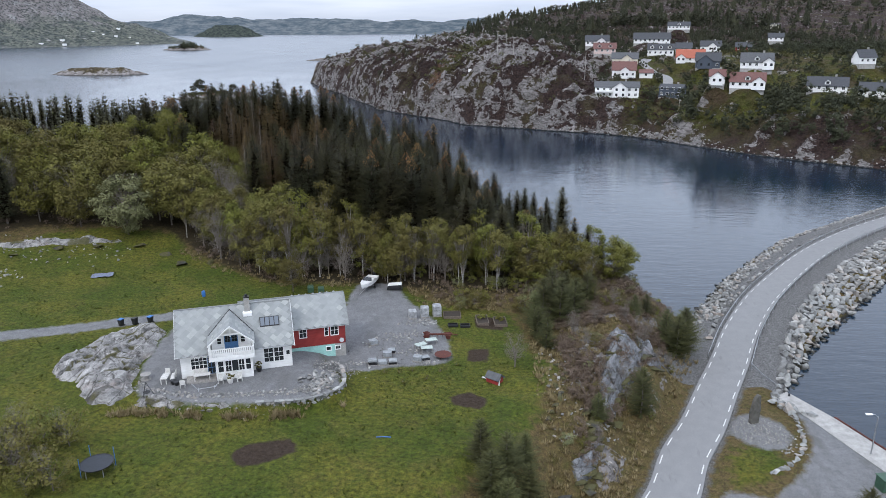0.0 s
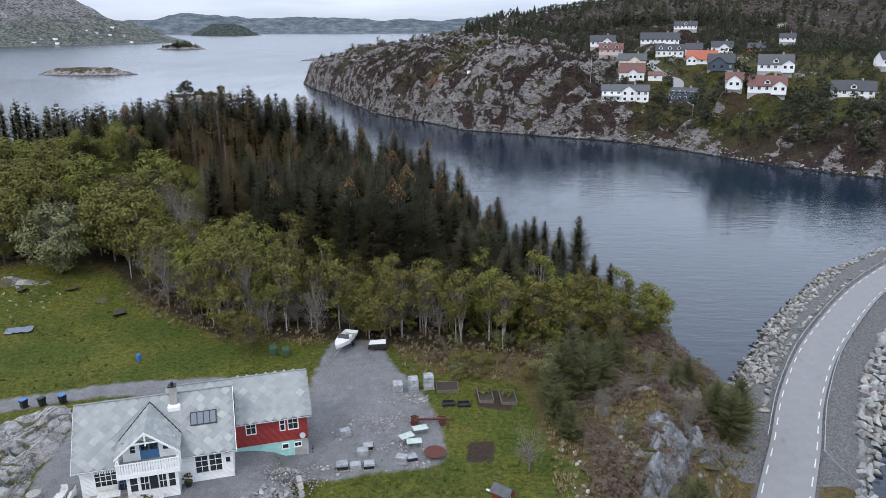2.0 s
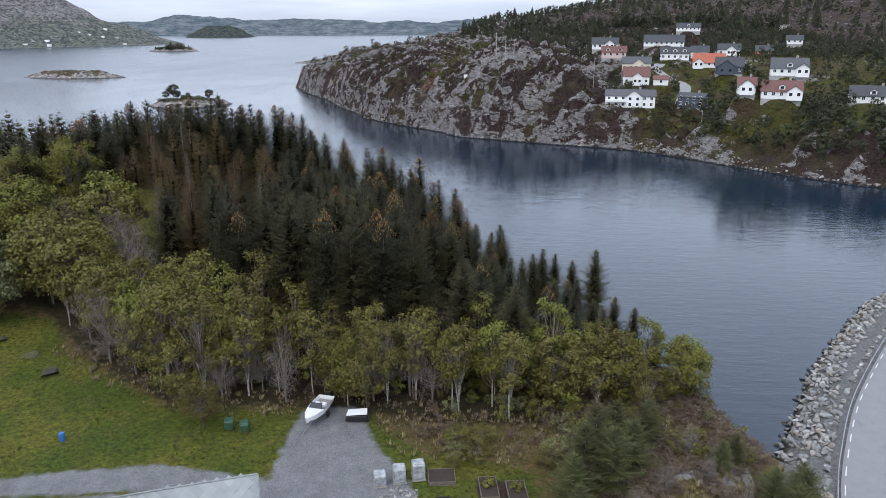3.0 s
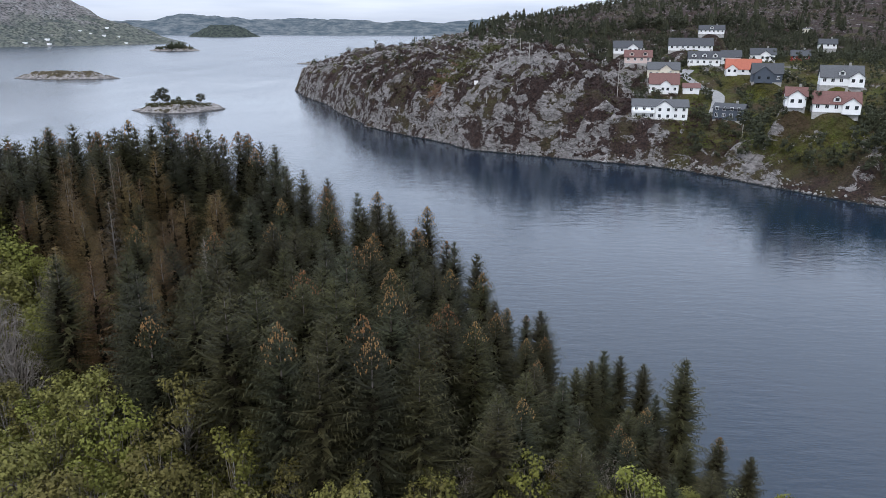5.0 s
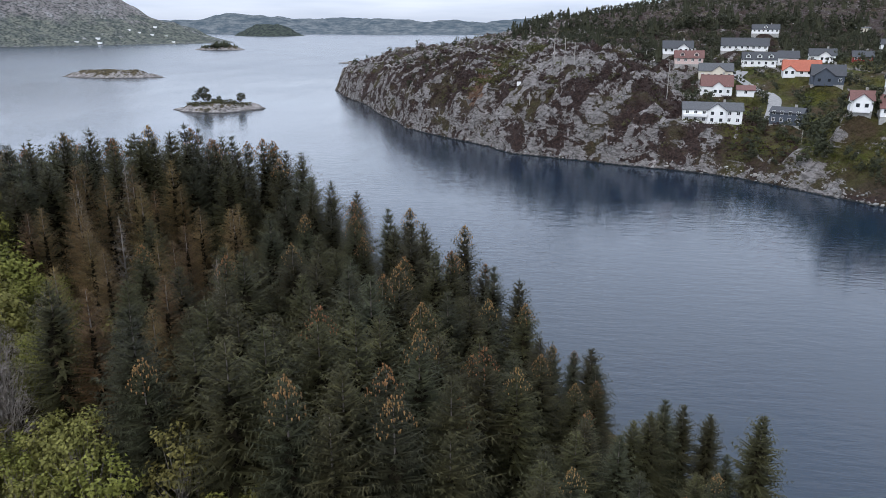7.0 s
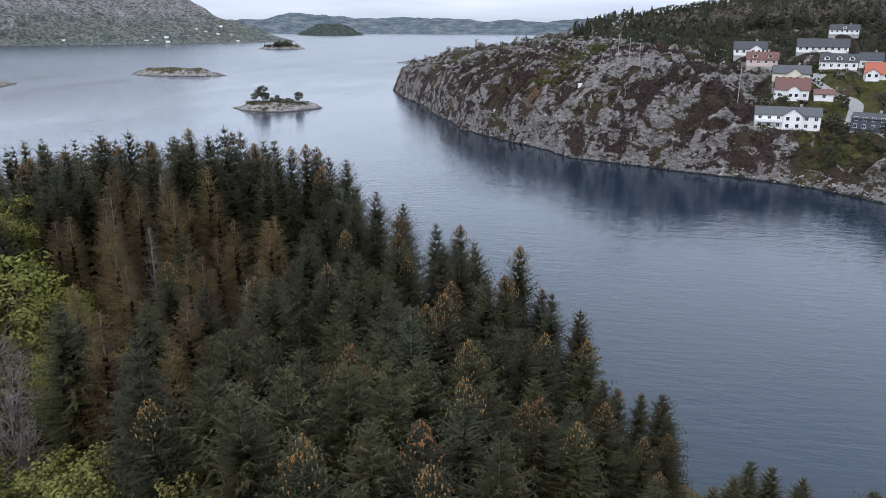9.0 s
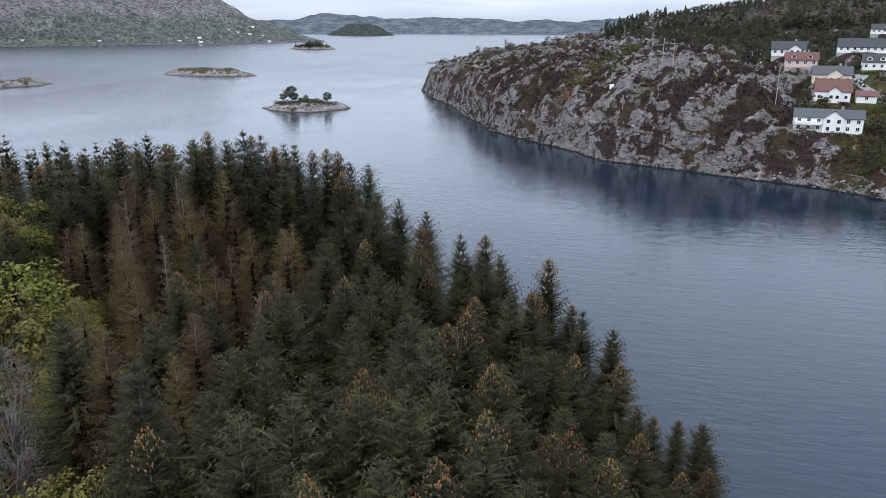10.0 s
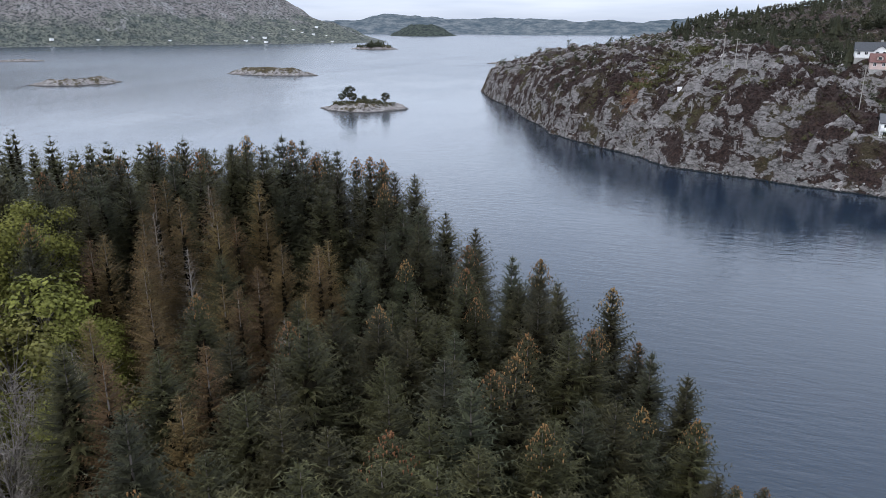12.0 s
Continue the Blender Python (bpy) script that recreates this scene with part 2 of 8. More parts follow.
# village houses: x, y, floor height, width, depth, wall height
WEST_HOMES = [(67.6, 373, 15.9, 21.5, 8.5, 5.2), (78, 412, 23.2, 12.5, 7.9, 3.9), (89.5, 409, 23.1, 6.9, 6.2, 2.5), (71.4, 441, 34.8, 12.5, 7, 2.7), (69.4, 459, 38.6, 13.8, 7.5, 2.7), (81.2, 429, 28.8, 14.2, 7.9, 3.6), (107.9, 484, 39.4, 22.4, 7.9, 2.5)]
MID_HOMES = [(106.7, 453, 33.1, 15, 7.5, 3.3), (121.3, 457, 33.8, 9, 7, 3.3), (117.5, 427, 30.4, 15, 7.9, 2.5), (122.8, 411, 28.4, 12.5, 7.9, 3.6), (139.1, 463, 34.9, 11.6, 7, 3.1), (162.2, 473, 34.6, 9, 6.2, 2.5), (94, 367, 16.8, 11.2, 7.9, 4.2), (104.6, 334, 25.8, 6.5, 6.2, 3.3)]
EAST_HOMES = [(128.3, 354, 31.4, 13.8, 7.9, 2.8), (116.2, 329, 24.4, 14.2, 7.5, 2.7), (149.8, 327, 23, 15.5, 8.8, 2.5), (166.5, 320, 21.6, 11.2, 7.9, 2.5), (197.1, 394, 31.2, 9, 7, 3.1), (160.1, 624, 46.5, 17.2, 7, 2.7), (323.6, 862, 43.4, 15.5, 8.8, 5.5), (215.4, 562, 38.5, 10.3, 7, 2.5)]


def near_height(x, y):
    d = outline_distance(x, y, NEAR_SHORE)
    base = 8.9 - 0.04 * np.clip(x, -95, 14) + 0.5 * (fbm(x / 22, y / 22, 3) - 0.5)
    rise = smooth(111, 146, y) * smooth(18, -24, x)
    h = base + 5.0 * rise + 4.5 * np.exp(-((x + 42) / 26) ** 2 - ((y - 166) / 19) ** 2) + 3.0 * smooth(-60, -100, x) * smooth(98, 132, y) + rise * 2.2 * (fbm(x / 14, y / 14, 9) - 0.5)
    crag = outline_distance(x, y, OUTCROP)
    lump = np.maximum(0, ridged(x / 5.5 + 0.1 * y, y / 9, 21) - 0.35)
    h = h + smooth(-0.8, 3.0, crag) * (0.2 + 1.4 * lump)
    pad = outline_distance(x, y, PAD)
    level = 11.05 - 1.9 * smooth(-24, -16.5, x) * smooth(78, 82, y)
    h = h + (level - h) * smooth(-1.0, 0.4, pad) * (crag < 0.5)
    side = line_side(x, y, ROAD_MID) - ROAD_HALF
    knoll = 2.6 * np.exp(-((x - 21) / 6.5) ** 2 - ((y - 91) / 7) ** 2) + 1.2 * np.exp(-((x - 12) / 5) ** 2 - ((y - 76) / 9) ** 2)
    rough = ridged(x / 4.5, y / 6, 31) - 0.5
    slope = smooth(0.6, 15, side)
    h = np.where(side > 0, 2.35 + slope * (h - 2.35) + knoll * smooth(1.5, 5, side) + 1.5 * rough * smooth(2, 6, side) * (1 - smooth(14, 24, side)), 2.45)
    mound = np.exp(-(((x - 35.5) / 6.5) ** 4 + ((y - 78.5) / 9.5) ** 4))
    h = np.where(side < -2 * ROAD_HALF, 2.15 + 0.55 * mound * smooth(-2 * ROAD_HALF, -2 * ROAD_HALF - 1.2, side), h)
    steep = 0.85 - 0.33 * smooth(33, 37, x) * smooth(112, 118, y)
    reach = np.where(d > 0, 0.15 + steep * d + 0.9 * (fbm(x / 3, y / 3, 5) - 0.5) * smooth(0, 3, d), np.maximum(-9, 0.8 * d))
    return np.minimum(h, reach)


def rock_ribs(x, y):
    """Where bare rock breaks through the heath, 0 to 1."""
    a, c = 0.82 * x + 0.57 * y, -0.57 * x + 0.82 * y
    v = fbm(a / 19, c / 7, 71, 6, 0.62) + 0.28 * (fbm(x / 60, y / 60, 73, 3) - 0.5)
    return smooth(0.465, 0.60, v)


def head_height(x, y):
    d0 = outline_distance(x, y, HEAD_SHORE)
    d = d0 + 10 * (fbm(x / 22, y / 22, 41) - 0.5) * smooth(-10, 25, d0)
    d = d + 4.0 * (ridged(x / 10, y / 10, 83, 3) - 0.62) * smooth(-6, 6, d0) * (1 - smooth(18, 40, d0))
    west = smooth(95, 20, x)
    tip = smooth(520, 640, y)
    inner = np.maximum(d, 0)
    cliff = 4.5 + 15.5 * west * (1 - 0.38 * tip)
    h = cliff * (1 - np.exp(-inner / (6 + 2.5 * west - 4.5 * smooth(-35, -60, x)))) + (14.5 - 1.5 * tip) * (1 - np.exp(-inner / 46)) + 10 * (1 - np.exp(-inner / 160))
    h = h - 7 * np.exp(-((x + 28 - 0.15 * (y - 400)) / 13) ** 2) * smooth(6, 40, inner) * (1 - smooth(60, 130, inner))
    h = h + 40 * smooth(560, 1150, y - 0.1 * x) * smooth(-60, 330, x + 0.1 * y) + 55 * smooth(900, 1900, y) * smooth(0, 500, x)
    h = h + smooth(5, 40, inner) * (12 * (fbm(x / 60, y / 60, 43, 3) - 0.5) + 8 * (ridged(x / 24 + y / 40, y / 28, 44) - 0.62))
    crack = ridged(x / 11 + 0.3 * y / 11, y / 17, 47) - 0.5 + 0.6 * (ridged(x / 5 - 0.2 * y / 5, y / 7, 57, 2) - 0.5)
    h = h + (6.5 * crack * (0.35 + 0.65 * west) + 2.4 * (rock_ribs(x, y) - 0.4)) * smooth(0, 8, inner)
    village = smooth(62, 92, x) * smooth(318, 345, y + 0.25 * x) * (1 - smooth(470, 560, y))
    terrace = 14.0 + 17.5 * smooth(372, 452, y + 0.1 * (x - 70)) + 4.0 * smooth(110, 150, x)
    h = h + (terrace - h) * 0.8 * village * smooth(4, 26, inner)
    for hx, hy, hz, w, dep, up_to in WEST_HOMES + MID_HOMES + EAST_HOMES:
        pad = np.exp(-((np.hypot((x - hx), (y - hy) * 1.2) / max(0.72 * w, 0.8 * dep + 1.5)) ** 4))
        h = h + (hz - 0.15 - h) * pad
    bx, by = 0.8 * x + 0.6 * y + 2.5 * fbm(x / 9, y / 9, 75), -0.6 * x + 0.8 * y + 2.5 * fbm(x / 9, y / 9, 77)
    blocks = np.sin(np.floor(bx / 5.5) * 12.9 + np.floor(by / 3.4) * 78.2) * 43758.5
    h = h + 1.7 * (blocks - np.floor(blocks) - 0.5) * smooth(0.25, 0.6, rock_ribs(x, y)) * smooth(2, 8, inner) * (1 - smooth(62, 90, x) * smooth(318, 345, y + 0.25 * x))
    h = np.where((inner > 0) & (inner < 3.0), np.minimum(h, 0.4 + inner * (1.6 + 2.4 * west * fbm(x / 14, y / 14, 79))), h)
    return np.where(d > 0, h, np.maximum(-9, 0.8 * d))


def land_height(x, y):
    x, y = np.asarray(x, float), np.asarray(y, float)
    return np.maximum(near_height(x, y), head_height(x, y))


def spread(*stops):
    """Grid lines: stretches of (from, to, step)."""
    out = []
    for a, b, step in stops:
        out += list(np.linspace(a, b, max(2, int(round((b - a) / step))), endpoint=False))
    return np.array(out + [stops[-1][1]])


# the ground, one sheet to the horizon
n = Nodes("ground_cover")
sep = n.node("ShaderNodeSeparateXYZ")
n.wire(n.node("ShaderNodeNewGeometry").outputs["Normal"], sep.inputs[0])
up = sep.outputs["Z"]
fine, mid, broad = n.noise(9, 4), n.noise(0.9, 5), n.noise(0.11, 4)
tuft = n.noise(2.6, 5, 0.7)
grass = n.mix(n.ramp(broad, (0.38, 0.0), (0.62, 1.0)), (0.050, 0.070, 0.008), (0.118, 0.108, 0.017))
grass = n.mix(n.ramp(mid, (0.35, 0.0), (0.7, 0.7)), grass, (0.068, 0.086, 0.010))
grass = n.mix(n.ramp(n.noise(0.35, 6, 0.7), (0.52, 0.0), (0.70, 0.55)), grass, (0.125, 0.100, 0.028))
grass = n.mix(n.math("MULTIPLY", n.ramp(tuft, (0.45, 0.0), (0.65, 1.0)), 0.55), grass, (0.030, 0.050, 0.008))
grass = n.mix(0.75, grass, n.ramp(n.noise(1.9, 7, 0.78), (0.33, 0.05), (0.67, 0.95)), "OVERLAY")
grass = n.mix(n.ramp(n.noise(3.4, 5, 0.8), (0.58, 0.0), (0.68, 0.45)), grass, (0.125, 0.128, 0.030))
rough_grass = n.mix(n.ramp(mid, (0.35, 0.0), (0.65, 1.0)), (0.150, 0.108, 0.044), (0.085, 0.078, 0.022))
rough_grass = n.mix(n.ramp(tuft, (0.4, 0.0), (0.7, 1.0)), rough_grass, (0.055, 0.036, 0.02))
rough_grass = n.mix(0.5, rough_grass, n.ramp(fine, (0.32, 0.0), (0.68, 1.0)), "OVERLAY")
floor_c = n.mix(n.ramp(tuft, (0.35, 0.0), (0.7, 1.0)), (0.022, 0.016, 0.01), (0.05, 0.04, 0.018))
pebble = n.node("ShaderNodeTexVoronoi", Scale=8.0)
n.wire(n.at, pebble.inputs["Vector"])
gravel = n.mix(n.ramp(mid, (0.3, 0.0), (0.7, 1.0)), (0.168, 0.169, 0.172), (0.222, 0.223, 0.226))
gravel = n.mix(0.22, gravel, n.ramp(pebble.outputs["Color"], (0.1, 0.15), (0.9, 0.85)), "OVERLAY")
gravel = n.mix(n.ramp(n.noise(0.35, 5, 0.6, (1, 0.4, 1)), (0.52, 0.0), (0.72, 0.6)), gravel, (0.12, 0.115, 0.11))
soil = n.mix(n.ramp(tuft, (0.35, 0.0), (0.65, 1.0)), (0.028, 0.018, 0.012), (0.06, 0.042, 0.03))
strata = n.noise(0.5, 8, 0.68, (1.0, 0.5, 2.2), bend=0.6)
crack = n.noise(0.16, 7, 0.6, (1.0, 0.55, 1.6), bend=0.4, kind="RIDGED_MULTIFRACTAL")
split = n.node("ShaderNodeTexVoronoi", Scale=0.13)
split.feature = "DISTANCE_TO_EDGE"
lean = n.node("ShaderNodeMapping", Scale=(1.0, 0.45, 2.2), Rotation=(0.5, 0.4, 0.7))
shift = n.node("ShaderNodeVectorMath")
n.wire(n.at, shift.inputs[0])
n.wire(n.ramp(n.noise(0.22, 6, 0.65), (0.0, 0.0), (1.0, 12.0)), shift.inputs[1])
n.wire(shift.outputs[0], lean.inputs["Vector"])
n.wire(lean.outputs["Vector"], split.inputs["Vector"])
rock = n.ramp(strata, (0.33, (0.060, 0.055, 0.054)), (0.42, (0.26, 0.242, 0.237)), (0.50, (0.49, 0.460, 0.450)), (0.66, (0.70, 0.66, 0.645)))
rock = n.mix(n.ramp(n.noise(0.13, 5), (0.42, 0.0), (0.62, 0.5)), rock, n.mix(0.5, (0.20, 0.145, 0.12), rock))
rock = n.mix(n.ramp(split.outputs["Distance"], (0.0, 0.8), (0.05, 0.0)), rock, (0.030, 0.027, 0.025))
rock = n.mix(n.ramp(crack, (0.25, 0.6), (0.55, 0.0)), rock, (0.05, 0.046, 0.042))
rock = n.mix(n.ramp(fine, (0.5, 0.0), (0.85, 0.5)), rock, (0.1, 0.1, 0.09))
heath = n.mix(n.ramp(n.noise(1.3, 6, 0.72), (0.36, 0.0), (0.64, 1.0)), (0.010, 0.007, 0.006), (0.064, 0.040, 0.034))
heath = n.mix(n.ramp(n.noise(0.05, 5, 0.6), (0.50, 0.0), (0.66, 0.7)), heath, n.mix(n.ramp(tuft, (0.4, 0.0), (0.6, 1.0)), (0.035, 0.034, 0.013), (0.095, 0.085, 0.030)))
heath = n.mix(n.ramp(n.noise(0.3, 5, 0.6), (0.6, 0.0), (0.75, 0.7)), heath, (0.10, 0.058, 0.036))


def edged(name, wob=1.0, hard=0.4):
    """How far inside an outline, with a ragged border."""
    v = n.math("ADD", n.attr(name), n.math("MULTIPLY", n.math("SUBTRACT", mid, 0.5), wob * 3))
    v = n.math("ADD", v, n.math("MULTIPLY", n.math("SUBTRACT", fine, 0.5), wob))
    return n.ramp(n.math("ADD", n.math("MULTIPLY", v, hard), 0.5), (0.2, 0.0), (0.8, 1.0))


col = n.mix(edged("lawn", 1.3), rough_grass, grass)
col = n.mix(edged("wood", 1.6), col, floor_c)
col = n.mix(edged("gravel", 0.5, 0.9), col, gravel)
verge_c = n.mix(0.6, n.mix(n.ramp(tuft, (0.35, 0.0), (0.65, 1.0)), (0.105, 0.103, 0.10), (0.175, 0.172, 0.168)), n.ramp(pebble.outputs["Color"], (0.1, 0.15), (0.9, 0.85)), "OVERLAY")
col = n.mix(edged("verge", 0.5, 0.9), col, verge_c)
col = n.mix(edged("soil", 0.25, 1.6), col, soil)
heath = n.mix(n.math("MULTIPLY", edged("garden", 8, 0.06), 0.75), heath, n.mix(n.ramp(n.noise(0.07, 4), (0.42, 0.0), (0.6, 1.0)), grass, n.mix(0.5, rough_grass, heath)))
heath = n.mix(n.ramp(n.math("ADD", n.attr("gully"), n.math("MULTIPLY", n.math("SUBTRACT", n.noise(0.45, 6, 0.75), 0.5), 1.3)), (0.45, 0.0), (0.62, 0.9)), heath, n.mix(n.ramp(tuft, (0.35, 0.0), (0.65, 1.0)), (0.085, 0.046, 0.032), (0.20, 0.125, 0.085)))
col = n.mix(n.attr("moor"), col, heath)
speck = n.math("SUBTRACT", n.noise(0.17, 9, 0.72, (1, 0.6, 1.4), bend=0.7), 0.5)
stony = n.math("ADD", n.math("MULTIPLY", n.attr("stony"), 0.33), n.math("ADD", n.math("MULTIPLY", speck, n.attr("mixed")), n.math("MULTIPLY", n.math("SUBTRACT", n.noise(0.5, 6, 0.7), 0.5), 0.5)))
col = n.mix(n.ramp(stony, (0.225, 0.0), (0.252, 1.0)), col, rock)
col = n.mix(edged("bare", 1.2), col, rock)
wet = n.node("ShaderNodeSeparateXYZ")
n.wire(n.at, wet.inputs[0])
tide = n.math("ADD", wet.outputs["Z"], n.math("MULTIPLY", n.math("SUBTRACT", mid, 0.5), 1.4))
col = n.mix(n.ramp(tide, (0.25, 1.0), (0.55, 0.0)), col, (0.02, 0.02, 0.018))
crags = n.math("MULTIPLY", n.math("ADD", n.noise(0.2, 6, 0.65, (1, 0.6, 1.3), bend=0.6), n.noise(0.45, 5, 0.6)), n.math("MULTIPLY", n.attr("moor"), 7.0))
n.bump(n.math("ADD", crags, n.math("ADD", n.math("MULTIPLY", fine, 0.35), n.math("ADD", n.math("MULTIPLY", tuft, 0.7), strata))), 0.9, 0.45)
GROUND = n.done(col, 0.92, 0, 0.2)

gx = spread((-4800, -1000, 400), (-1000, -400, 60), (-400, -170, 9), (-170, -62, 1.5), (-62, 62, 1.0), (62, 175, 1.6), (175, 400, 9), (400, 1200, 50), (1200, 4800, 300))
gy = spread((-2500, -200, 200), (-200, 30, 10), (30, 128, 1.0), (128, 262, 1.6), (262, 480, 1.7), (480, 660, 3), (660, 1300, 12), (1300, 4800, 120))
GX, GY = np.meshgrid(gx, gy)
GZ = land_height(GX, GY)
nx, ny = len(gx), len(gy)


def ground_at(x, y):
    """The height of the ground sheet."""
    i, j = int(np.clip(np.searchsorted(gx, x) - 1, 0, nx - 2)), int(np.clip(np.searchsorted(gy, y) - 1, 0, ny - 2))
    a, b = (x - gx[i]) / (gx[i + 1] - gx[i]), (y - gy[j]) / (gy[j + 1] - gy[j])
    return float((GZ[j, i] * (1 - a) + GZ[j, i + 1] * a) * (1 - b) + (GZ[j + 1, i] * (1 - a) + GZ[j + 1, i + 1] * a) * b)


index = np.arange(nx * ny).reshape(ny, nx)
quads = np.stack([index[:-1, :-1], index[:-1, 1:], index[1:, 1:], index[1:, :-1]], -1).reshape(-1, 4)
me = bpy.data.meshes.new("ground")
me.from_pydata(np.stack([GX, GY, GZ], -1).reshape(-1, 3), [], quads)
corner = quads[:, 0]
me.polygons.foreach_set("use_smooth", ~((GY.ravel()[corner] > 215) & ((GX + GY).ravel()[corner] > 290)))
me.materials.append(GROUND)


def mark(name, values):
    a = me.attributes.new(name, "FLOAT", "POINT")
    a.data.foreach_set("value", np.clip(values, -12, 12).astype(np.float32).ravel())


on_head = (GY > 215) & (GX + GY > 290)
d_road = line_side(GX, GY, ROAD_MID)
mark("lawn", np.maximum(outline_distance(GX, GY, LAWN), outline_distance(GX, GY, [(28.5, 69.5), (32.5, 70.5), (35.5, 73.5), (36, 76.5), (32.5, 77.5), (30, 75)])))
mark("wood", outline_distance(GX, GY, WOOD))
quayside = outline_distance(GX, GY, [(28, 69), (32, 67.5), (37, 72), (40.5, 77.5), (42, 84), (41.5, 90), (46, 88), (70, 45), (60, 20), (0, 20), (5, 44), (14, 56)])
verge = np.where((GY > 93), 9.0 - np.abs(d_road), 3.2 - np.abs(d_road))
ring = 3.6 - np.hypot((GX - STONE_RING[0]) * 1.0, (GY - STONE_RING[1]) * 0.85)
mark("gravel", np.maximum.reduce([outline_distance(GX, GY, PAD) - 0.2, outline_distance(GX, GY, YARD), quayside, ring]))
mark("verge", verge)
mark("soil", np.maximum.reduce([outline_distance(GX, GY, p) for p in BEDS + SOILS]))
mark("bare", outline_distance(GX, GY, OUTCROP) - 2.6)
mark("moor", on_head.astype(float))
mark("garden", outline_distance(GX, GY, [(72, 350), (100, 322), (170, 285), (260, 250), (300, 420), (200, 480), (90, 470), (66, 400)]))
gradient = np.gradient(GZ, gy, gx)
fall = np.hypot(gradient[0], gradient[1])
near_rock = smooth(0.68, 0.78, ridged(GX / 5, GY / 7, 33)) * smooth(9, 14, GX) * smooth(3, 6, d_road) * (1 - smooth(108, 116, GY)) * smooth(60, 68, GY)
mark("gully", np.exp(-((GX + 31 - 0.15 * (GY - 400)) / 5.5) ** 2) * smooth(3, 9, outline_distance(GX, GY, HEAD_SHORE)) * (1 - smooth(55, 75, outline_distance(GX, GY, HEAD_SHORE))))
mark("mixed", np.where(on_head, 1.7, 0.5))
plots = 1 - 0.92 * smooth(0, 10, outline_distance(GX, GY, [(72, 350), (104, 318), (260, 250), (300, 420), (200, 480), (90, 470), (66, 400)])) * smooth(0.40, 0.52, fbm(GX / 16, GY / 16, 97))
mark("stony", np.where(on_head, plots * (1 - 0.55 * smooth(470, 540, GY) * smooth(30, 80, GX)) * (1 - 0.4 * smooth(80, 110, GX)) * np.maximum(rock_ribs(GX, GY) * 0.95 * 1.0, np.maximum(smooth(0.9, 2.0, fall) * 0.66, smooth(7, 1, np.maximum(outline_distance(GX, GY, HEAD_SHORE), 0)) * 0.75)), np.maximum(near_rock * 0.8, smooth(1.0, 1.5, fall) * (d_road > 1) * (GY > 40))))
tagged(new("ground", me), "grass, gravel, heath and bare rock sloping to the water", "ground", kind="structure")

# the sea
n = Nodes("sea_water")
w1, w2, w3 = n.noise(0.9, 4, 0.6, (0.45, 1.7, 1)), n.noise(0.17, 4, 0.55, (0.6, 1.8, 1)), n.noise(0.011, 4, 0.55, (1.6, 0.7, 1))
calm = n.ramp(w3, (0.38, 0.45), (0.62, 1.0))
out = n.node("ShaderNodeSeparateXYZ")
n.wire(n.at, out.inputs[0])
w4 = n.noise(0.42, 3, 0.5, (0.5, 1.5, 1), bend=0.4)
n.bump(n.math("MULTIPLY", n.math("ADD", n.math("MULTIPLY", w4, 1.6), n.math("ADD", w1, n.math("MULTIPLY", w2, 1.6))), calm), 0.2, 0.25)
n.bsdf.inputs["IOR"].default_value = 1.42
SEA = n.done((0.006, 0.018, 0.034), n.math("ADD", n.ramp(w3, (0.3, 0.03), (0.7, 0.07)), n.ramp(n.math("MULTIPLY", out.outputs["Y"], 0.001), (0.2, 0.0), (0.45, 0.03), (0.65, 0.11), (0.95, 0.20))), 0, 0.5)
sx = [-4900, -1500, -500, 0, 500, 1500, 4900]
tagged(new("water", mesh_of("water", [(x, y, 0) for y in sx for x in sx], [(j * 7 + i, j * 7 + i + 1, j * 7 + i + 8, j * 7 + i + 7) for j in range(6) for i in range(6)], SEA)),
       "dark blue rippled sea water of the sound", "water", kind="structure")

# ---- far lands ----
# Base colours run pale and grey to paint in the distance haze.
n = Nodes("haze_paled_hillside")
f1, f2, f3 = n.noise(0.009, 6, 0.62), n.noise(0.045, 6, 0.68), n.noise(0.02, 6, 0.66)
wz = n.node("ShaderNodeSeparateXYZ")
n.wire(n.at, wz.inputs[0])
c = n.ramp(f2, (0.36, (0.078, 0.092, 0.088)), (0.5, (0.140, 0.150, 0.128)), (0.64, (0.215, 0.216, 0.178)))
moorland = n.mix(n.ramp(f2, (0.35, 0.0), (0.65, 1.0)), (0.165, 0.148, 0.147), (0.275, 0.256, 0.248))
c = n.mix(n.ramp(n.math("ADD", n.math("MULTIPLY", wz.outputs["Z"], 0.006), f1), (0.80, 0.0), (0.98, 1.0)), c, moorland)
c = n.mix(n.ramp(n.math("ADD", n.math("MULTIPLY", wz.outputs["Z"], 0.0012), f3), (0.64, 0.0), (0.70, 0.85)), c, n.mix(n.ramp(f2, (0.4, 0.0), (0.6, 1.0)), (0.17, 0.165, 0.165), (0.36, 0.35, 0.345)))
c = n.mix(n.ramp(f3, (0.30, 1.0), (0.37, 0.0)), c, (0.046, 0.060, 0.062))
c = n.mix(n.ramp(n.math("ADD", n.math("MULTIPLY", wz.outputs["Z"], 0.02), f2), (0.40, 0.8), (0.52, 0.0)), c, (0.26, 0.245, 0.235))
# Dark flecks colour in tree clumps along with their shadows.
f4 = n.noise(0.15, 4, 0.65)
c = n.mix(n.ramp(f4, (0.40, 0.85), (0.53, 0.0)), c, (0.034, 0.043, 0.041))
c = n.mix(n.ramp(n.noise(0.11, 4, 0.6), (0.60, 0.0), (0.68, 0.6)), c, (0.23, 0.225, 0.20))
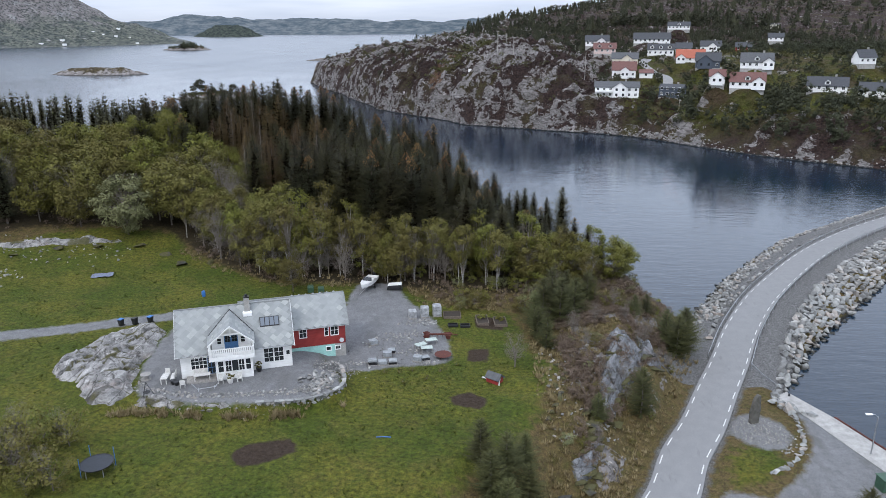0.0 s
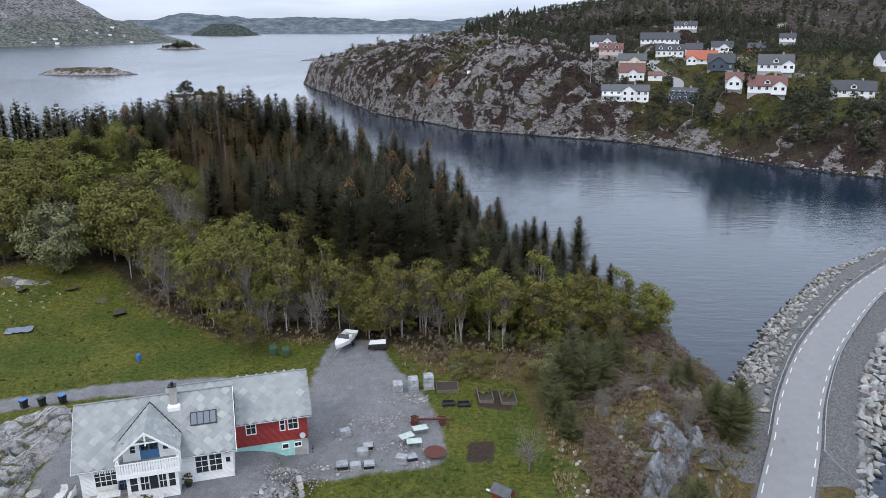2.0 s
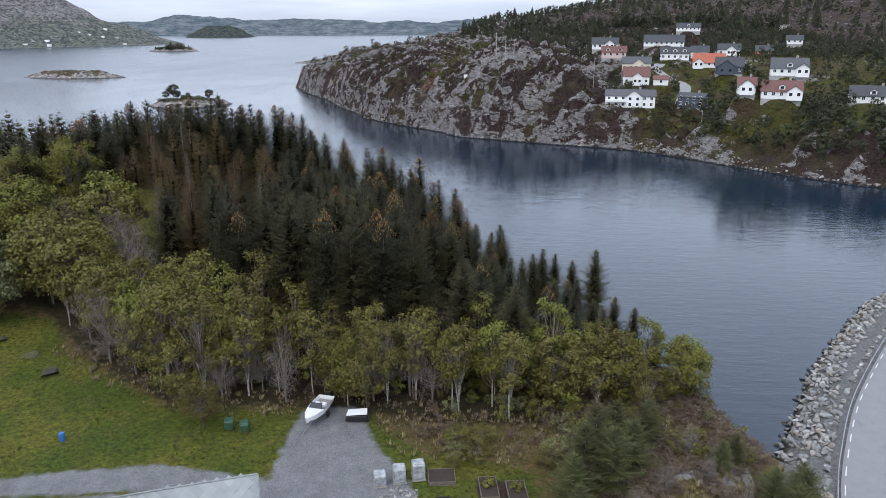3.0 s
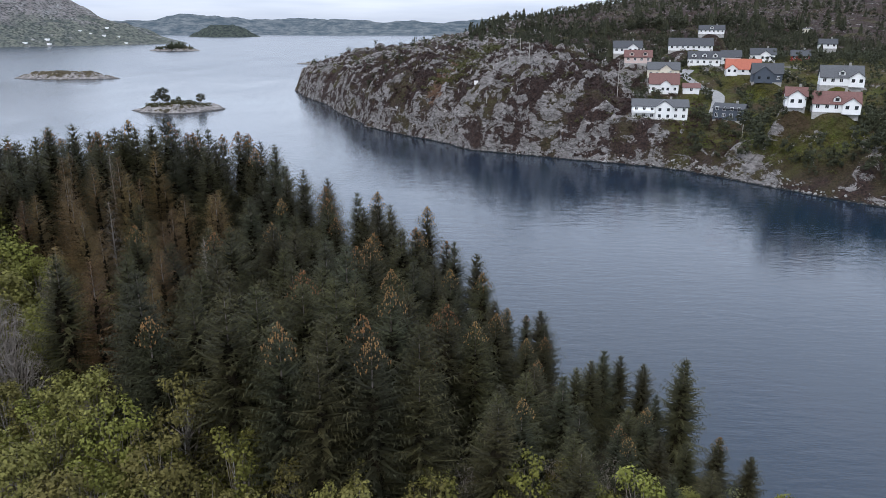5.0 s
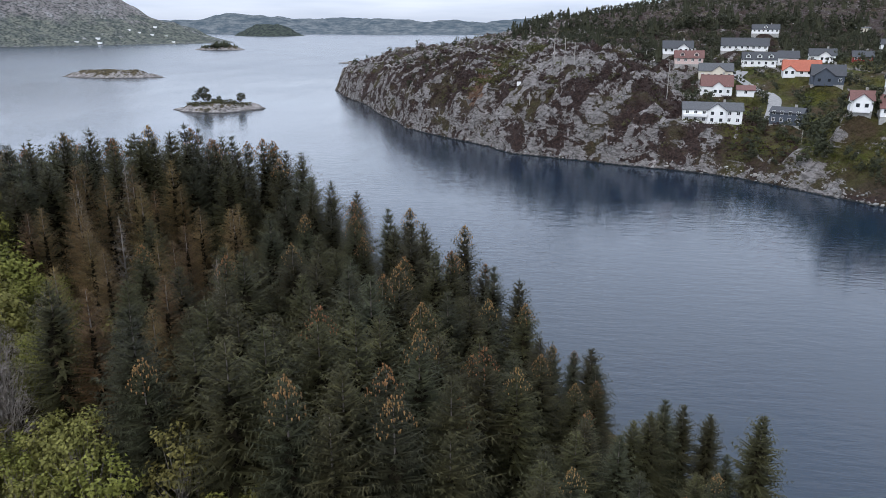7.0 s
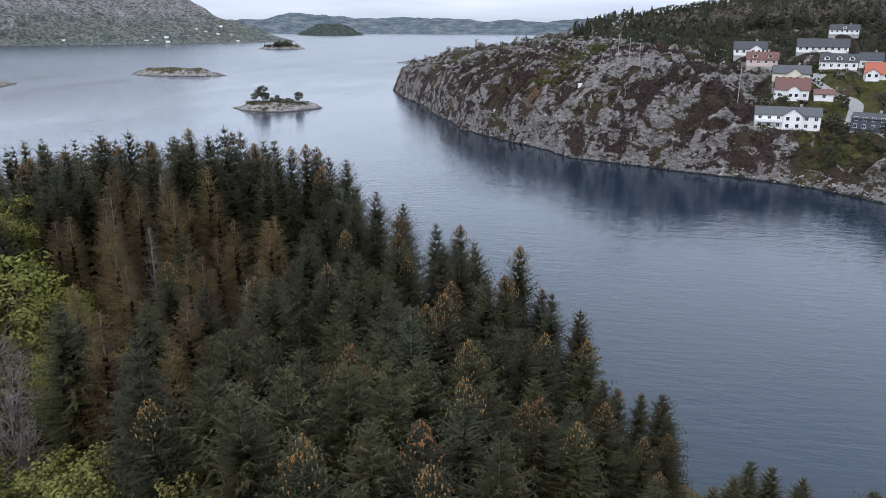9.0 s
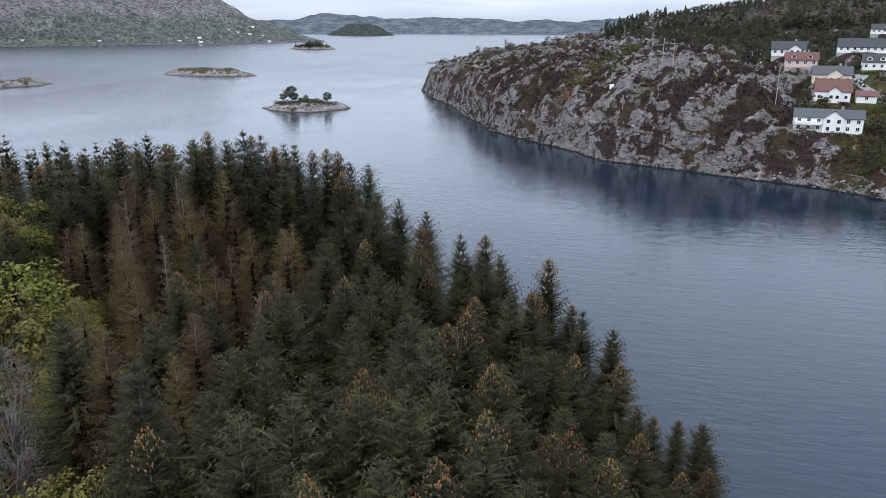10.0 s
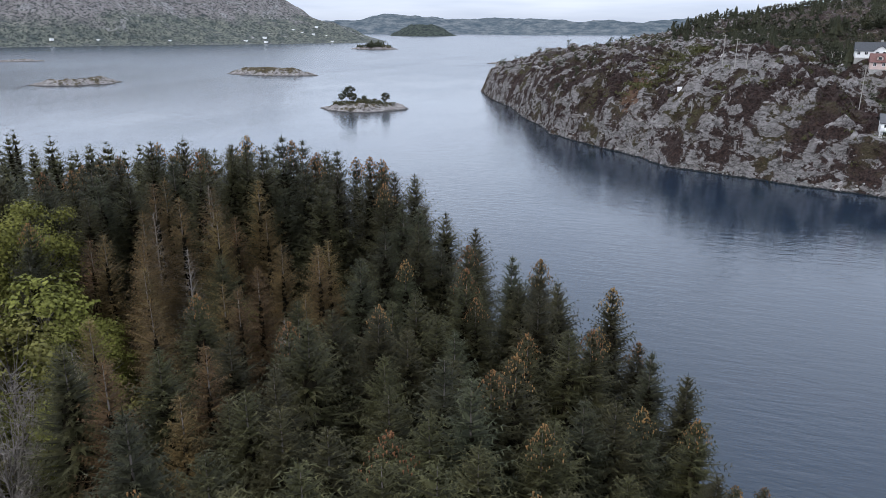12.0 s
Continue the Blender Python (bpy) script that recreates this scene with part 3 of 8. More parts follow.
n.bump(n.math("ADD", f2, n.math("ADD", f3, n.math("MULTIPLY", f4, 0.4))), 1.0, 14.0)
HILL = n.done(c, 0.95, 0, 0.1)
# Blue-grey haze is mixed into these hills' own colour.
n = Nodes("haze_tinted_hills")
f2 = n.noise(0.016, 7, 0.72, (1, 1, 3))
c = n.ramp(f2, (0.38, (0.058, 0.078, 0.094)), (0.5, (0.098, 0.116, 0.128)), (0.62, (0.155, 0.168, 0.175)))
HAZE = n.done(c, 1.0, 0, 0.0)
n = Nodes("distant_wood")
f2 = n.noise(0.09, 5, 0.7)
n.bump(f2, 1.0, 12.0)
FARWOOD = n.done(n.ramp(f2, (0.38, (0.034, 0.044, 0.044)), (0.6, (0.088, 0.100, 0.084))), 1.0, 0, 0.0)


def far_land(name, outline, rise, mat, step, label, category="hill"):
    px, py = [p[0] for p in outline], [p[1] for p in outline]
    X, Y = np.meshgrid(np.arange(min(px) - step, max(px) + 2 * step, step), np.arange(min(py) - step, max(py) + 2 * step, step))
    d = outline_distance(X, Y, outline)
    Z = np.where(d > 0, rise(X, Y, np.maximum(d, 0)), np.maximum(-3, d * 0.3))
    h, w = X.shape
    i = np.arange(h * w).reshape(h, w)
    q = np.stack([i[:-1, :-1], i[:-1, 1:], i[1:, 1:], i[1:, :-1]], -1).reshape(-1, 4)
    keep = (Z.ravel()[q] > -2.9).any(1)
    ob = new(name, mesh_of(name, np.stack([X, Y, Z], -1).reshape(-1, 3), q[keep], mat, name != "islet"))
    return tagged(ob, label, category, kind="structure")


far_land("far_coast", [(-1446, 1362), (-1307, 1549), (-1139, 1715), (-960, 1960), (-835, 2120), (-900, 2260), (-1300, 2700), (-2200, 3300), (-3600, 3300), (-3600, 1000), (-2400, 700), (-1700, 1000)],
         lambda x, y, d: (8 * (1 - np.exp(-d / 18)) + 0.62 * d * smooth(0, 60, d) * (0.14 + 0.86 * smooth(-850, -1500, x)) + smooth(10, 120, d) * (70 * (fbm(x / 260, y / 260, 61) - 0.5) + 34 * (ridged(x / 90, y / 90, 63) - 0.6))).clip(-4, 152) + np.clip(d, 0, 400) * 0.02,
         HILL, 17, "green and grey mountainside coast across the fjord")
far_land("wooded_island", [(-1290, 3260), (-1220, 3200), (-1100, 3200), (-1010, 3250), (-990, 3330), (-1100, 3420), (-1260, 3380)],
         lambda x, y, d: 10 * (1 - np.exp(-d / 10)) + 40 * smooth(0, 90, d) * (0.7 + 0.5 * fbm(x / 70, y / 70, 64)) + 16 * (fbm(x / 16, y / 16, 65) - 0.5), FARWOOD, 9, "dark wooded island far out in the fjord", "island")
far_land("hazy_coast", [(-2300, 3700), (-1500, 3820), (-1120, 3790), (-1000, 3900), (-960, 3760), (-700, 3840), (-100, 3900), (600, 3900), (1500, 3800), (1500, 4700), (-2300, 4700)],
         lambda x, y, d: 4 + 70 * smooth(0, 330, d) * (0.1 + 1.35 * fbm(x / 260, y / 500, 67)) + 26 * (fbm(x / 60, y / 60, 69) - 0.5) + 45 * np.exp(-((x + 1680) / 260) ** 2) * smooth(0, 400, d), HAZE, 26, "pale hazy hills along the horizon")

n = Nodes("skerry_rock")
f1, f2 = n.noise(0.35, 7, 0.66), n.noise(2.0, 5, 0.6)
wz = n.node("ShaderNodeSeparateXYZ")
n.wire(n.at, wz.inputs[0])
c = n.ramp(f1, (0.34, (0.045, 0.041, 0.039)), (0.46, (0.165, 0.150, 0.142)), (0.62, (0.29, 0.27, 0.258)))
hi = n.math("ADD", n.math("MULTIPLY", wz.outputs["Z"], 0.09), n.math("MULTIPLY", n.math("SUBTRACT", n.noise(0.14, 6, 0.7), 0.42), 3.0))
c = n.mix(n.ramp(hi, (0.55, 0.0), (0.68, 1.0)), c, n.mix(n.ramp(f1, (0.35, 0.0), (0.65, 1.0)), (0.026, 0.022, 0.014), (0.095, 0.075, 0.040)))
c = n.mix(n.ramp(wz.outputs["Z"], (0.3, 0.85), (0.7, 0.0)), c, (0.035, 0.032, 0.028))
n.bump(f1, 1.0, 1.0)
SKERRY = n.done(c, 0.92, 0, 0.2)


def islet(outline, tall, label, seed):
    return far_land("islet", outline, lambda x, y, d: 0.9 * (1 - np.exp(-d / 0.8)) + tall * smooth(0, 17, d) * (0.05 + 1.15 * fbm(x / 21, y / 15, seed, 5)) + smooth(0, 4, d) * (4.2 * (ridged(x / 8, y / 6, seed + 5) - 0.58) + 2.2 * (fbm(x / 3.2, y / 3.2, seed + 7) - 0.5)), SKERRY, 1.6, label, "islet")


TREE_ISLE = islet([(-226, 520), (-214, 508), (-200, 503), (-186, 503), (-175, 516), (-169, 531), (-178, 546), (-200, 550), (-218, 538)], 4.6, "small rocky islet with heather and a few pines", 81)
islet([(-476, 786), (-455, 772), (-413, 766), (-385, 776), (-366, 788), (-392, 806), (-430, 815), (-462, 806)], 7.0, "low bare skerry with a grassy back", 83)
islet([(-548, 594), (-525, 592), (-503, 602), (-488, 630), (-496, 652), (-520, 650), (-540, 625)], 6.0, "low bare skerry tufted with grass", 85)
islet([(-930, 890), (-905, 885), (-874, 915), (-872, 930), (-900, 925)], 2.5, "flat skerry awash in the fjord", 87)
islet([(-684, 1545), (-655, 1530), (-610, 1536), (-578, 1554), (-600, 1585), (-650, 1580)], 7.0, "rocky islet crowned with dark conifers", 89)
islet([(-262, 1078), (-248, 1068), (-228, 1080), (-225, 1100), (-245, 1104)], 2.6, "flat skerry off the headland's point", 91)

# the road on its causeway
n = Nodes("worn_asphalt")
a, b = n.noise(0.7, 5), n.noise(30, 2)
c = n.mix(n.ramp(a, (0.3, 0.0), (0.7, 1.0)), (0.20, 0.20, 0.201), (0.225, 0.224, 0.222))
c = n.mix(n.ramp(n.noise(1.4, 4, 0.6, (1, 0.25, 1)), (0.62, 0.0), (0.74, 0.4)), c, (0.09, 0.09, 0.092))
c = n.mix(0.3, c, n.ramp(b, (0.2, 0.15), (0.8, 0.85)), "OVERLAY")
n.bump(b, 0.3, 0.01)
ASPHALT = n.done(c, 0.88, 0, 0.25)
PAINT = plain("white_road_paint", (0.62, 0.62, 0.6), 0.6, 0, 0.3, 5)


def road_frame(k):
    a, b = Vector((*ROAD_MID[max(k - 1, 0)], 0)), Vector((*ROAD_MID[min(k + 1, len(ROAD_MID) - 1)], 0))
    d = (b - a).normalized()
    return Vector((*ROAD_MID[k], 0)), d, Vector((-d.y, d.x, 0))


verts, faces = [], []
for k in range(len(ROAD_MID)):
    c, d, left = road_frame(k)
    for s, z in ((1.0, ROAD_Z - 0.5), (1.0, ROAD_Z - 0.03), (0.9, ROAD_Z), (0.0, ROAD_Z + 0.05), (-0.9, ROAD_Z), (-1.0, ROAD_Z - 0.03), (-1.0, ROAD_Z - 0.5)):
        p = c + left * s * ROAD_HALF
        verts.append((p.x, p.y, z))
    if k:
        faces += [((k - 1) * 7 + i + 1, (k - 1) * 7 + i, k * 7 + i, k * 7 + i + 1) for i in range(6)]
road = tagged(new("road", mesh_of("road", verts, faces, ASPHALT)), "narrow grey asphalt road curving along a causeway", "road", kind="structure")
run, at = 0.0, []
for k in range(1, len(ROAD_MID)):
    p, d, left = road_frame(k)
    run += (Vector((*ROAD_MID[k], 0)) - Vector((*ROAD_MID[k - 1], 0))).length
    at.append((run, p, d, left))
dash_me = mesh_from(bm_box(-0.065, -1.0, 0, 0.065, 1.0, 0.012), "dash", PAINT)
s = 1.0
while s < run - 2:
    k = min(range(len(at)), key=lambda i: abs(at[i][0] - s))
    r, p, d, left = at[k]
    for side in (1, -1):
        q = p + d * (s - r) + left * side * (ROAD_HALF - 0.42)
        ob = new("dash", dash_me)
        ob.parent = road
        ob.matrix_basis = Matrix.Translation((q.x, q.y, ROAD_Z + 0.012)) @ Matrix.Rotation(math.atan2(-d.x, d.y), 4, "Z")
    s += 4.0

# ---- building materials ----
n = Nodes("white_painted_boards")
f = n.noise(1.2, 5, 0.6, (1, 1, 6))
c = n.mix(n.ramp(f, (0.35, 0.0), (0.75, 1.0)), (0.80, 0.80, 0.79), (0.68, 0.68, 0.66))
wv = n.node("ShaderNodeTexWave", Scale=2.4, Distortion=0.0)
wv.bands_direction = "Z"
n.wire(n.at, wv.inputs["Vector"])
n.bump(wv.outputs["Fac"], 0.5, 0.03)
WHITE = n.done(c, 0.55)
n = Nodes("red_painted_boards")
f = n.noise(1.0, 5, 0.6, (1, 1, 5))
c = n.mix(n.ramp(f, (0.3, 0.0), (0.75, 1.0)), (0.20, 0.016, 0.014), (0.285, 0.03, 0.026))
wv = n.node("ShaderNodeTexWave", Scale=2.4)
wv.bands_direction = "Z"
n.wire(n.at, wv.inputs["Vector"])
n.bump(wv.outputs["Fac"], 0.5, 0.03)
RED = n.done(c, 0.6)
TRIM = plain("white_trim_paint", (0.82, 0.82, 0.81), 0.5, 0, 0.1)
BLUE = plain("blue_door_paint", (0.06, 0.16, 0.33), 0.5)
TURQ = plain("pale_turquoise_render", (0.33, 0.58, 0.53), 0.8, 0, 0.2, 1.5)
CONCRETE = plain("bare_concrete", (0.36, 0.35, 0.33), 0.9, 0, 0.3, 1.2)
DARK = plain("dark_metal", (0.03, 0.03, 0.032), 0.5, 0.5)
STEEL = plain("galvanised_steel", (0.42, 0.43, 0.44), 0.45, 0.8, 0.2, 2)
WOODG = plain("weathered_grey_wood", (0.30, 0.285, 0.265), 0.85, 0, 0.35, 4)
WOODW = plain("white_garden_wood", (0.62, 0.61, 0.58), 0.7, 0, 0.2, 4)
PLASTIC = plain("black_plastic", (0.018, 0.018, 0.02), 0.45)
RUST = plain("rusty_red_iron", (0.115, 0.034, 0.024), 0.8, 0.2, 0.45, 4)
n = Nodes("window_glass")
GLASS = n.done((0.02, 0.024, 0.028), 0.04, 0, 0.6)
# Grey-blue base paints the reflected sky along with pale blinds behind.
n = Nodes("glass_with_blind_and_sky_tint")
BLIND_AND_SKY = n.done((0.13, 0.15, 0.175), 0.08, 0, 0.6)
n = Nodes("roof_slate")
r = n.random()
c = n.ramp(r, (0.0, (0.235, 0.248, 0.246)), (0.45, (0.265, 0.278, 0.275)), (0.8, (0.295, 0.307, 0.30)), (0.97, (0.345, 0.355, 0.34)))
c = n.mix(n.ramp(n.noise(1.5, 5), (0.4, 0.0), (0.75, 0.35)), c, (0.16, 0.175, 0.165))
n.bump(n.noise(8, 4), 0.35, 0.02)
SLATE = n.done(c, 0.62, 0, 0.4)
n = Nodes("slate_bed")
SLATEBED = n.done(n.mix(n.ramp(n.noise(2.5, 4), (0.3, 0.0), (0.7, 1.0)), (0.17, 0.18, 0.18), (0.25, 0.26, 0.255)), 0.7)
n = Nodes("rough_stone")
r = n.random()
base = n.ramp(r, (0.0, (0.20, 0.20, 0.195)), (0.4, (0.29, 0.295, 0.285)), (0.7, (0.35, 0.355, 0.34)), (0.85, (0.36, 0.31, 0.27)), (1.0, (0.44, 0.44, 0.42)))
f = n.noise(1.6, 7, 0.65)
c = n.mix(n.ramp(f, (0.35, 0.5), (0.62, 0.0)), base, (0.10, 0.10, 0.095))
wz = n.node("ShaderNodeSeparateXYZ")
n.wire(n.at, wz.inputs[0])
c = n.mix(n.ramp(n.math("ADD", wz.outputs["Z"], n.math("MULTIPLY", f, 0.5)), (0.45, 0.9), (0.85, 0.0)), c, (0.025, 0.024, 0.02))
n.bump(f, 0.7, 0.12)
STONE = n.done(c, 0.9, 0, 0.25)
n = Nodes("loose_stones")
base = n.ramp(n.island(), (0.0, (0.16, 0.16, 0.155)), (0.5, (0.28, 0.28, 0.27)), (0.8, (0.34, 0.31, 0.28)), (1.0, (0.46, 0.46, 0.44)))
f = n.noise(2.5, 6, 0.65)
c = n.mix(n.ramp(f, (0.35, 0.4), (0.62, 0.0)), base, (0.10, 0.10, 0.095))
wz = n.node("ShaderNodeSeparateXYZ")
n.wire(n.at, wz.inputs[0])
c = n.mix(n.ramp(n.math("ADD", wz.outputs["Z"], n.math("MULTIPLY", f, 0.5)), (0.45, 0.9), (0.85, 0.0)), c, (0.025, 0.024, 0.02))
n.bump(f, 0.7, 0.08)
RUBBLE = n.done(c, 0.9, 0, 0.25)

# ---- the house ----
HOUSE_BASE = 11.12
HOUSE_M = pose(-35.71, 75.48, HOUSE_BASE, 0, 0, 18.74)
house = thing("house", HOUSE_M, "white wooden house with slate roof and red wing", "house")


def quad_prism(points, thick):
    """A slab under a flat outline of corner points."""
    bm = bmesh.new()
    pts = [Vector(p) for p in points]
    nrm = (pts[1] - pts[0]).cross(pts[2] - pts[0]).normalized()
    top = [bm.verts.new(p) for p in pts]
    low = [bm.verts.new(p - nrm * thick) for p in pts]
    bm.faces.new(top)
    bm.faces.new(low[::-1])
    for i in range(len(pts)):
        j = (i + 1) % len(pts)
        bm.faces.new((top[j], top[i], low[i], low[j]))
    return bm


def pierced(u0, u1, z0, z1, v, thick, holes, gable=None):
    """A wall along u at depth v with openings (u0, z0, u1, z1) right through it."""
    us = sorted({u0, u1, *[h[0] for h in holes], *[h[2] for h in holes]})
    zs = sorted({z0, z1, *[h[1] for h in holes], *[h[3] for h in holes]})
    bm = bmesh.new()
    for a, b in zip(us, us[1:]):
        for c, d in zip(zs, zs[1:]):
            if not any(h[0] <= a and b <= h[2] and h[1] <= c and d <= h[3] for h in holes):
                bm_box(a, v, c, b, v + thick, d, bm)
    bmesh.ops.remove_doubles(bm, verts=bm.verts, dist=0.0005)
    return bm


def fit_window(parent, u0, z0, u1, z1, v, cols, rows, frame_mat=None, bar=0.045, name="window"):
    """A window in a wall facing -v: frame with bars, a sill, and its panes."""
    e = 0.09
    bm = bmesh.new()
    rings = [[bm.verts.new((x, y, z)) for x, z in ((u0 - q, z0 - q), (u1 + q, z0 - q), (u1 + q, z1 + q), (u0 - q, z1 + q))] for q, y in ((e, v - 0.04), (0, v - 0.04), (0, v + 0.05), (e, v + 0.05))]
    for ra, rb in zip(rings, rings[1:] + rings[:1]):
        for k in range(4):
            bm.faces.new((ra[k], ra[(k + 1) % 4], rb[(k + 1) % 4], rb[k]))
    w = part(name, bm, frame_mat or TRIM, parent)
    for k in range(1, cols):
        x = u0 + (u1 - u0) * k / cols
        part("glazing_bar", bm_box(x - bar / 2, v + 0.02, z0, x + bar / 2, v + 0.06, z1), frame_mat or TRIM, w)
    for k in range(1, rows):
        z = z0 + (z1 - z0) * k / rows
        part("glazing_bar", bm_box(u0, v + 0.022, z - bar / 2, u1, v + 0.058, z + bar / 2), frame_mat or TRIM, w)
    for i in range(cols):
        for j in range(rows):
            a, b = u0 + (u1 - u0) * i / cols, u0 + (u1 - u0) * (i + 1) / cols
            c, d = z0 + (z1 - z0) * j / rows, z0 + (z1 - z0) * (j + 1) / rows
            part("pane", bm_box(a + 0.01, v + 0.062, c + 0.01, b - 0.01, v + 0.075, d - 0.01), GLASS, w)
    return w


SLATE_MES = []
for k in range(4):
    s, bm = 0.46 + 0.012 * k, bmesh.new()
    ring = [bm.verts.new(p) for p in ((0, -s, 0.028), (s, 0, 0.012), (0, s, 0.004), (-s, 0, 0.012))]
    low = [bm.verts.new(v.co - Vector((0, 0, 0.02))) for v in ring]
    bm.faces.new(ring)
    for i in range(4):
        bm.faces.new((ring[(i + 1) % 4], ring[i], low[i], low[(i + 1) % 4]))
    SLATE_MES.append(mesh_from(bm, "slate", SLATE))


def lay_slates(roof, origin, along, up, width, length, keep):
    """Diamond slates over a roof slope; keep(a, b) says where there is roof."""
    along, up = Vector(along).normalized(), Vector(up).normalized()
    nrm, half = along.cross(up), 0.46
    m3 = Matrix((along, up, nrm)).transposed()
    row, b = 0, 0.3
    while b < length:
        a = 0.46 + (half if row % 2 else 0)
        while a < width - 0.4:
            if keep(a, b):
                p = Vector(origin) + along * a + up * b + nrm * (0.012 + 0.006 * rng.random())
                ob = new("slate", SLATE_MES[int(rng.integers(4))])
                ob.parent = roof
                ob.matrix_basis = Matrix.Translation(p) @ (m3 @ Euler((rng.normal() * 0.012, rng.normal() * 0.012, rng.normal() * 0.02)).to_matrix()).to_4x4()
            a += 2 * half
        b += half
        row += 1


# white part
holes = [(1.2, 0.95, 3.0, 2.5), (3.12, 0.2, 3.92, 2.5), (9.75, 0.8, 10.82, 2.6), (10.98, 0.8, 12.05, 2.6), (12.42, 1.5, 12.82, 2.05)]
part("wall", pierced(0, 13.1, -1.2, 2.95, 0, 0.2, holes), WHITE, house)
part("wall", bm_box(0, 7.9, -1.2, 13.1, 8.1, 2.95), WHITE, house)
for u in (0.0, 12.9):
    part("gable_wall", quad_prism([(u + 0.2, 0.2, -1.2), (u + 0.2, 7.9, -1.2), (u + 0.2, 7.9, 2.95), (u + 0.2, 4.05, 6.6), (u + 0.2, 0.2, 2.95)], 0.2), WHITE, house)
for h, cr in zip(holes, ((4, 3), (2, 3), (2, 3), (2, 3), (1, 1))):
    fit_window(house, *h, 0.0, *cr, frame_mat=BLUE if cr == (2, 3) and h[0] < 4 else TRIM)
EA, RI = (-0.5, 3.02), (4.05, 7.22)
slope = Vector((0, RI[0] - EA[0], RI[1] - EA[1]))
main_roof = part("roof", quad_prism([(-0.5, EA[0], EA[1]), (13.45, EA[0], EA[1]), (13.45, *RI), (-0.5, *RI)], 0.14), SLATEBED, house)
part("roof", quad_prism([(-0.5, *RI), (13.45, *RI), (13.45, 8.6, 3.02), (-0.5, 8.6, 3.02)], 0.14), SLATEBED, house)
part("ridge_cap", bm_tube([(-0.52, 4.05, 7.24), (13.47, 4.05, 7.24)], [0.09, 0.09], 6), SLATEBED, house)
for u in (-0.53, 13.45):
    part("bargeboard", quad_prism([(u, -0.52, 2.98), (u, 4.05, 7.2), (u, 4.05, 6.98), (u, -0.52, 2.76)], 0.05), TRIM, house)
part("gutter", bm_tube([(-0.5, -0.56, 2.93), (13.45, -0.56, 2.93)], [0.06, 0.06], 6), STEEL, house)
for k in range(24):
    part("eave_board", bm_box(0.1 + k * 0.135, -0.42, 2.52, 0.17 + k * 0.135, -0.4, 2.86), TRIM, house)
part("downpipe", bm_tube([(13.0, -0.1, 2.9), (13.0, -0.1, 0)], [0.045, 0.045], 6), TRIM, house)

# gable with its balcony
G_AP, G_LO, GU0, GUM, GU1 = 6.8, 4.55, 3.35, 6.05, 8.75
GVR = (G_AP - EA[1]) * (slope.y / slope.z) + EA[0]
GVL = (G_LO - EA[1]) * (slope.y / slope.z) + EA[0]


def in_gable(u, v):
    t = (v - GVL) / (GVR - GVL)
    return v < GVR and abs(u - GUM) < (GU1 - GUM) * (1 - max(0, t)) + 0.5


lay_slates(main_roof, (-0.5, EA[0], EA[1]), (1, 0, 0), slope, 13.75, slope.length - 0.15,
           lambda a, b: not in_gable(a - 0.5, EA[0] + b * slope.y / slope.length) and not (9.4 < a - 0.5 < 12.1 and 2.6 < b < 4.3))
for s, u in ((-1, GU0), (1, GU1)):
    corners = [(GUM, -1.8, G_AP), (u, -1.8, G_LO), (u, GVL, G_LO), (GUM, GVR, G_AP)]
    gr = part("gable_roof", quad_prism(corners if s > 0 else corners[::-1], 0.1), SLATEBED, house)
    down = Vector((u - GUM, 0, G_LO - G_AP))
    for k in range(9):
        t0, t1 = k / 9, (k + 1) / 9
        end = GVR + (GVL - GVR) * t1
        v = -1.78
        while v < end - 0.15:
            w = min(rng.uniform(0.5, 0.85), end - v)
            a, b = Vector((GUM, 0, G_AP)) + down * t0, Vector((GUM, 0, G_AP)) + down * t1
            up_n = Vector((-down.z * s, 0, down.x * s)).normalized()
            up_n = up_n if up_n.z > 0 else -up_n
            c4 = [a + Vector((0, v, 0)) + up_n * 0.015, b + Vector((0, v, 0)) + up_n * 0.04, b + Vector((0, v + w - 0.015, 0)) + up_n * 0.04, a + Vector((0, v + w - 0.015, 0)) + up_n * 0.015]
            part("slate", quad_prism(c4 if s > 0 else c4[::-1], 0.02), SLATE, gr)
            v += w
    va, vb = Vector((u, GVL, G_LO)), Vector((GUM, GVR, G_AP))
    part("valley_flashing", bm_tube([va + Vector((0, -0.02, 0.06)), vb + Vector((0, -0.02, 0.06))], [0.05, 0.05], 5), DARK, house)
    part("bargeboard", quad_prism([(GUM, -1.86, G_AP + 0.05), (u, -1.86, G_LO + 0.05), (u, -1.86, G_LO - 0.17), (GUM, -1.86, G_AP - 0.17)][:: -s], 0.05), TRIM, house)
    part("corner_post", bm_box(u - s * 0.28 - 0.07, -1.75, 2.95, u - s * 0.28 + 0.07, -1.6, G_LO + 0.1), TRIM, house)
part("gable_tie", bm_box(GUM - 1.1, -1.84, 5.72, GUM + 1.1, -1.76, 5.84), TRIM, house)
part("king_post", bm_box(GUM - 0.06, -1.84, 5.5, GUM + 0.06, -1.76, 6.7), TRIM, house)
gh = [(5.25, 3.05, 6.85, 5.05), (4.45, 4.0, 4.9, 4.75), (7.2, 4.0, 7.65, 4.75)]
part("gable_front", pierced(3.8, 8.3, 2.95, 5.15, -0.25, 0.15, gh), WHITE, house)
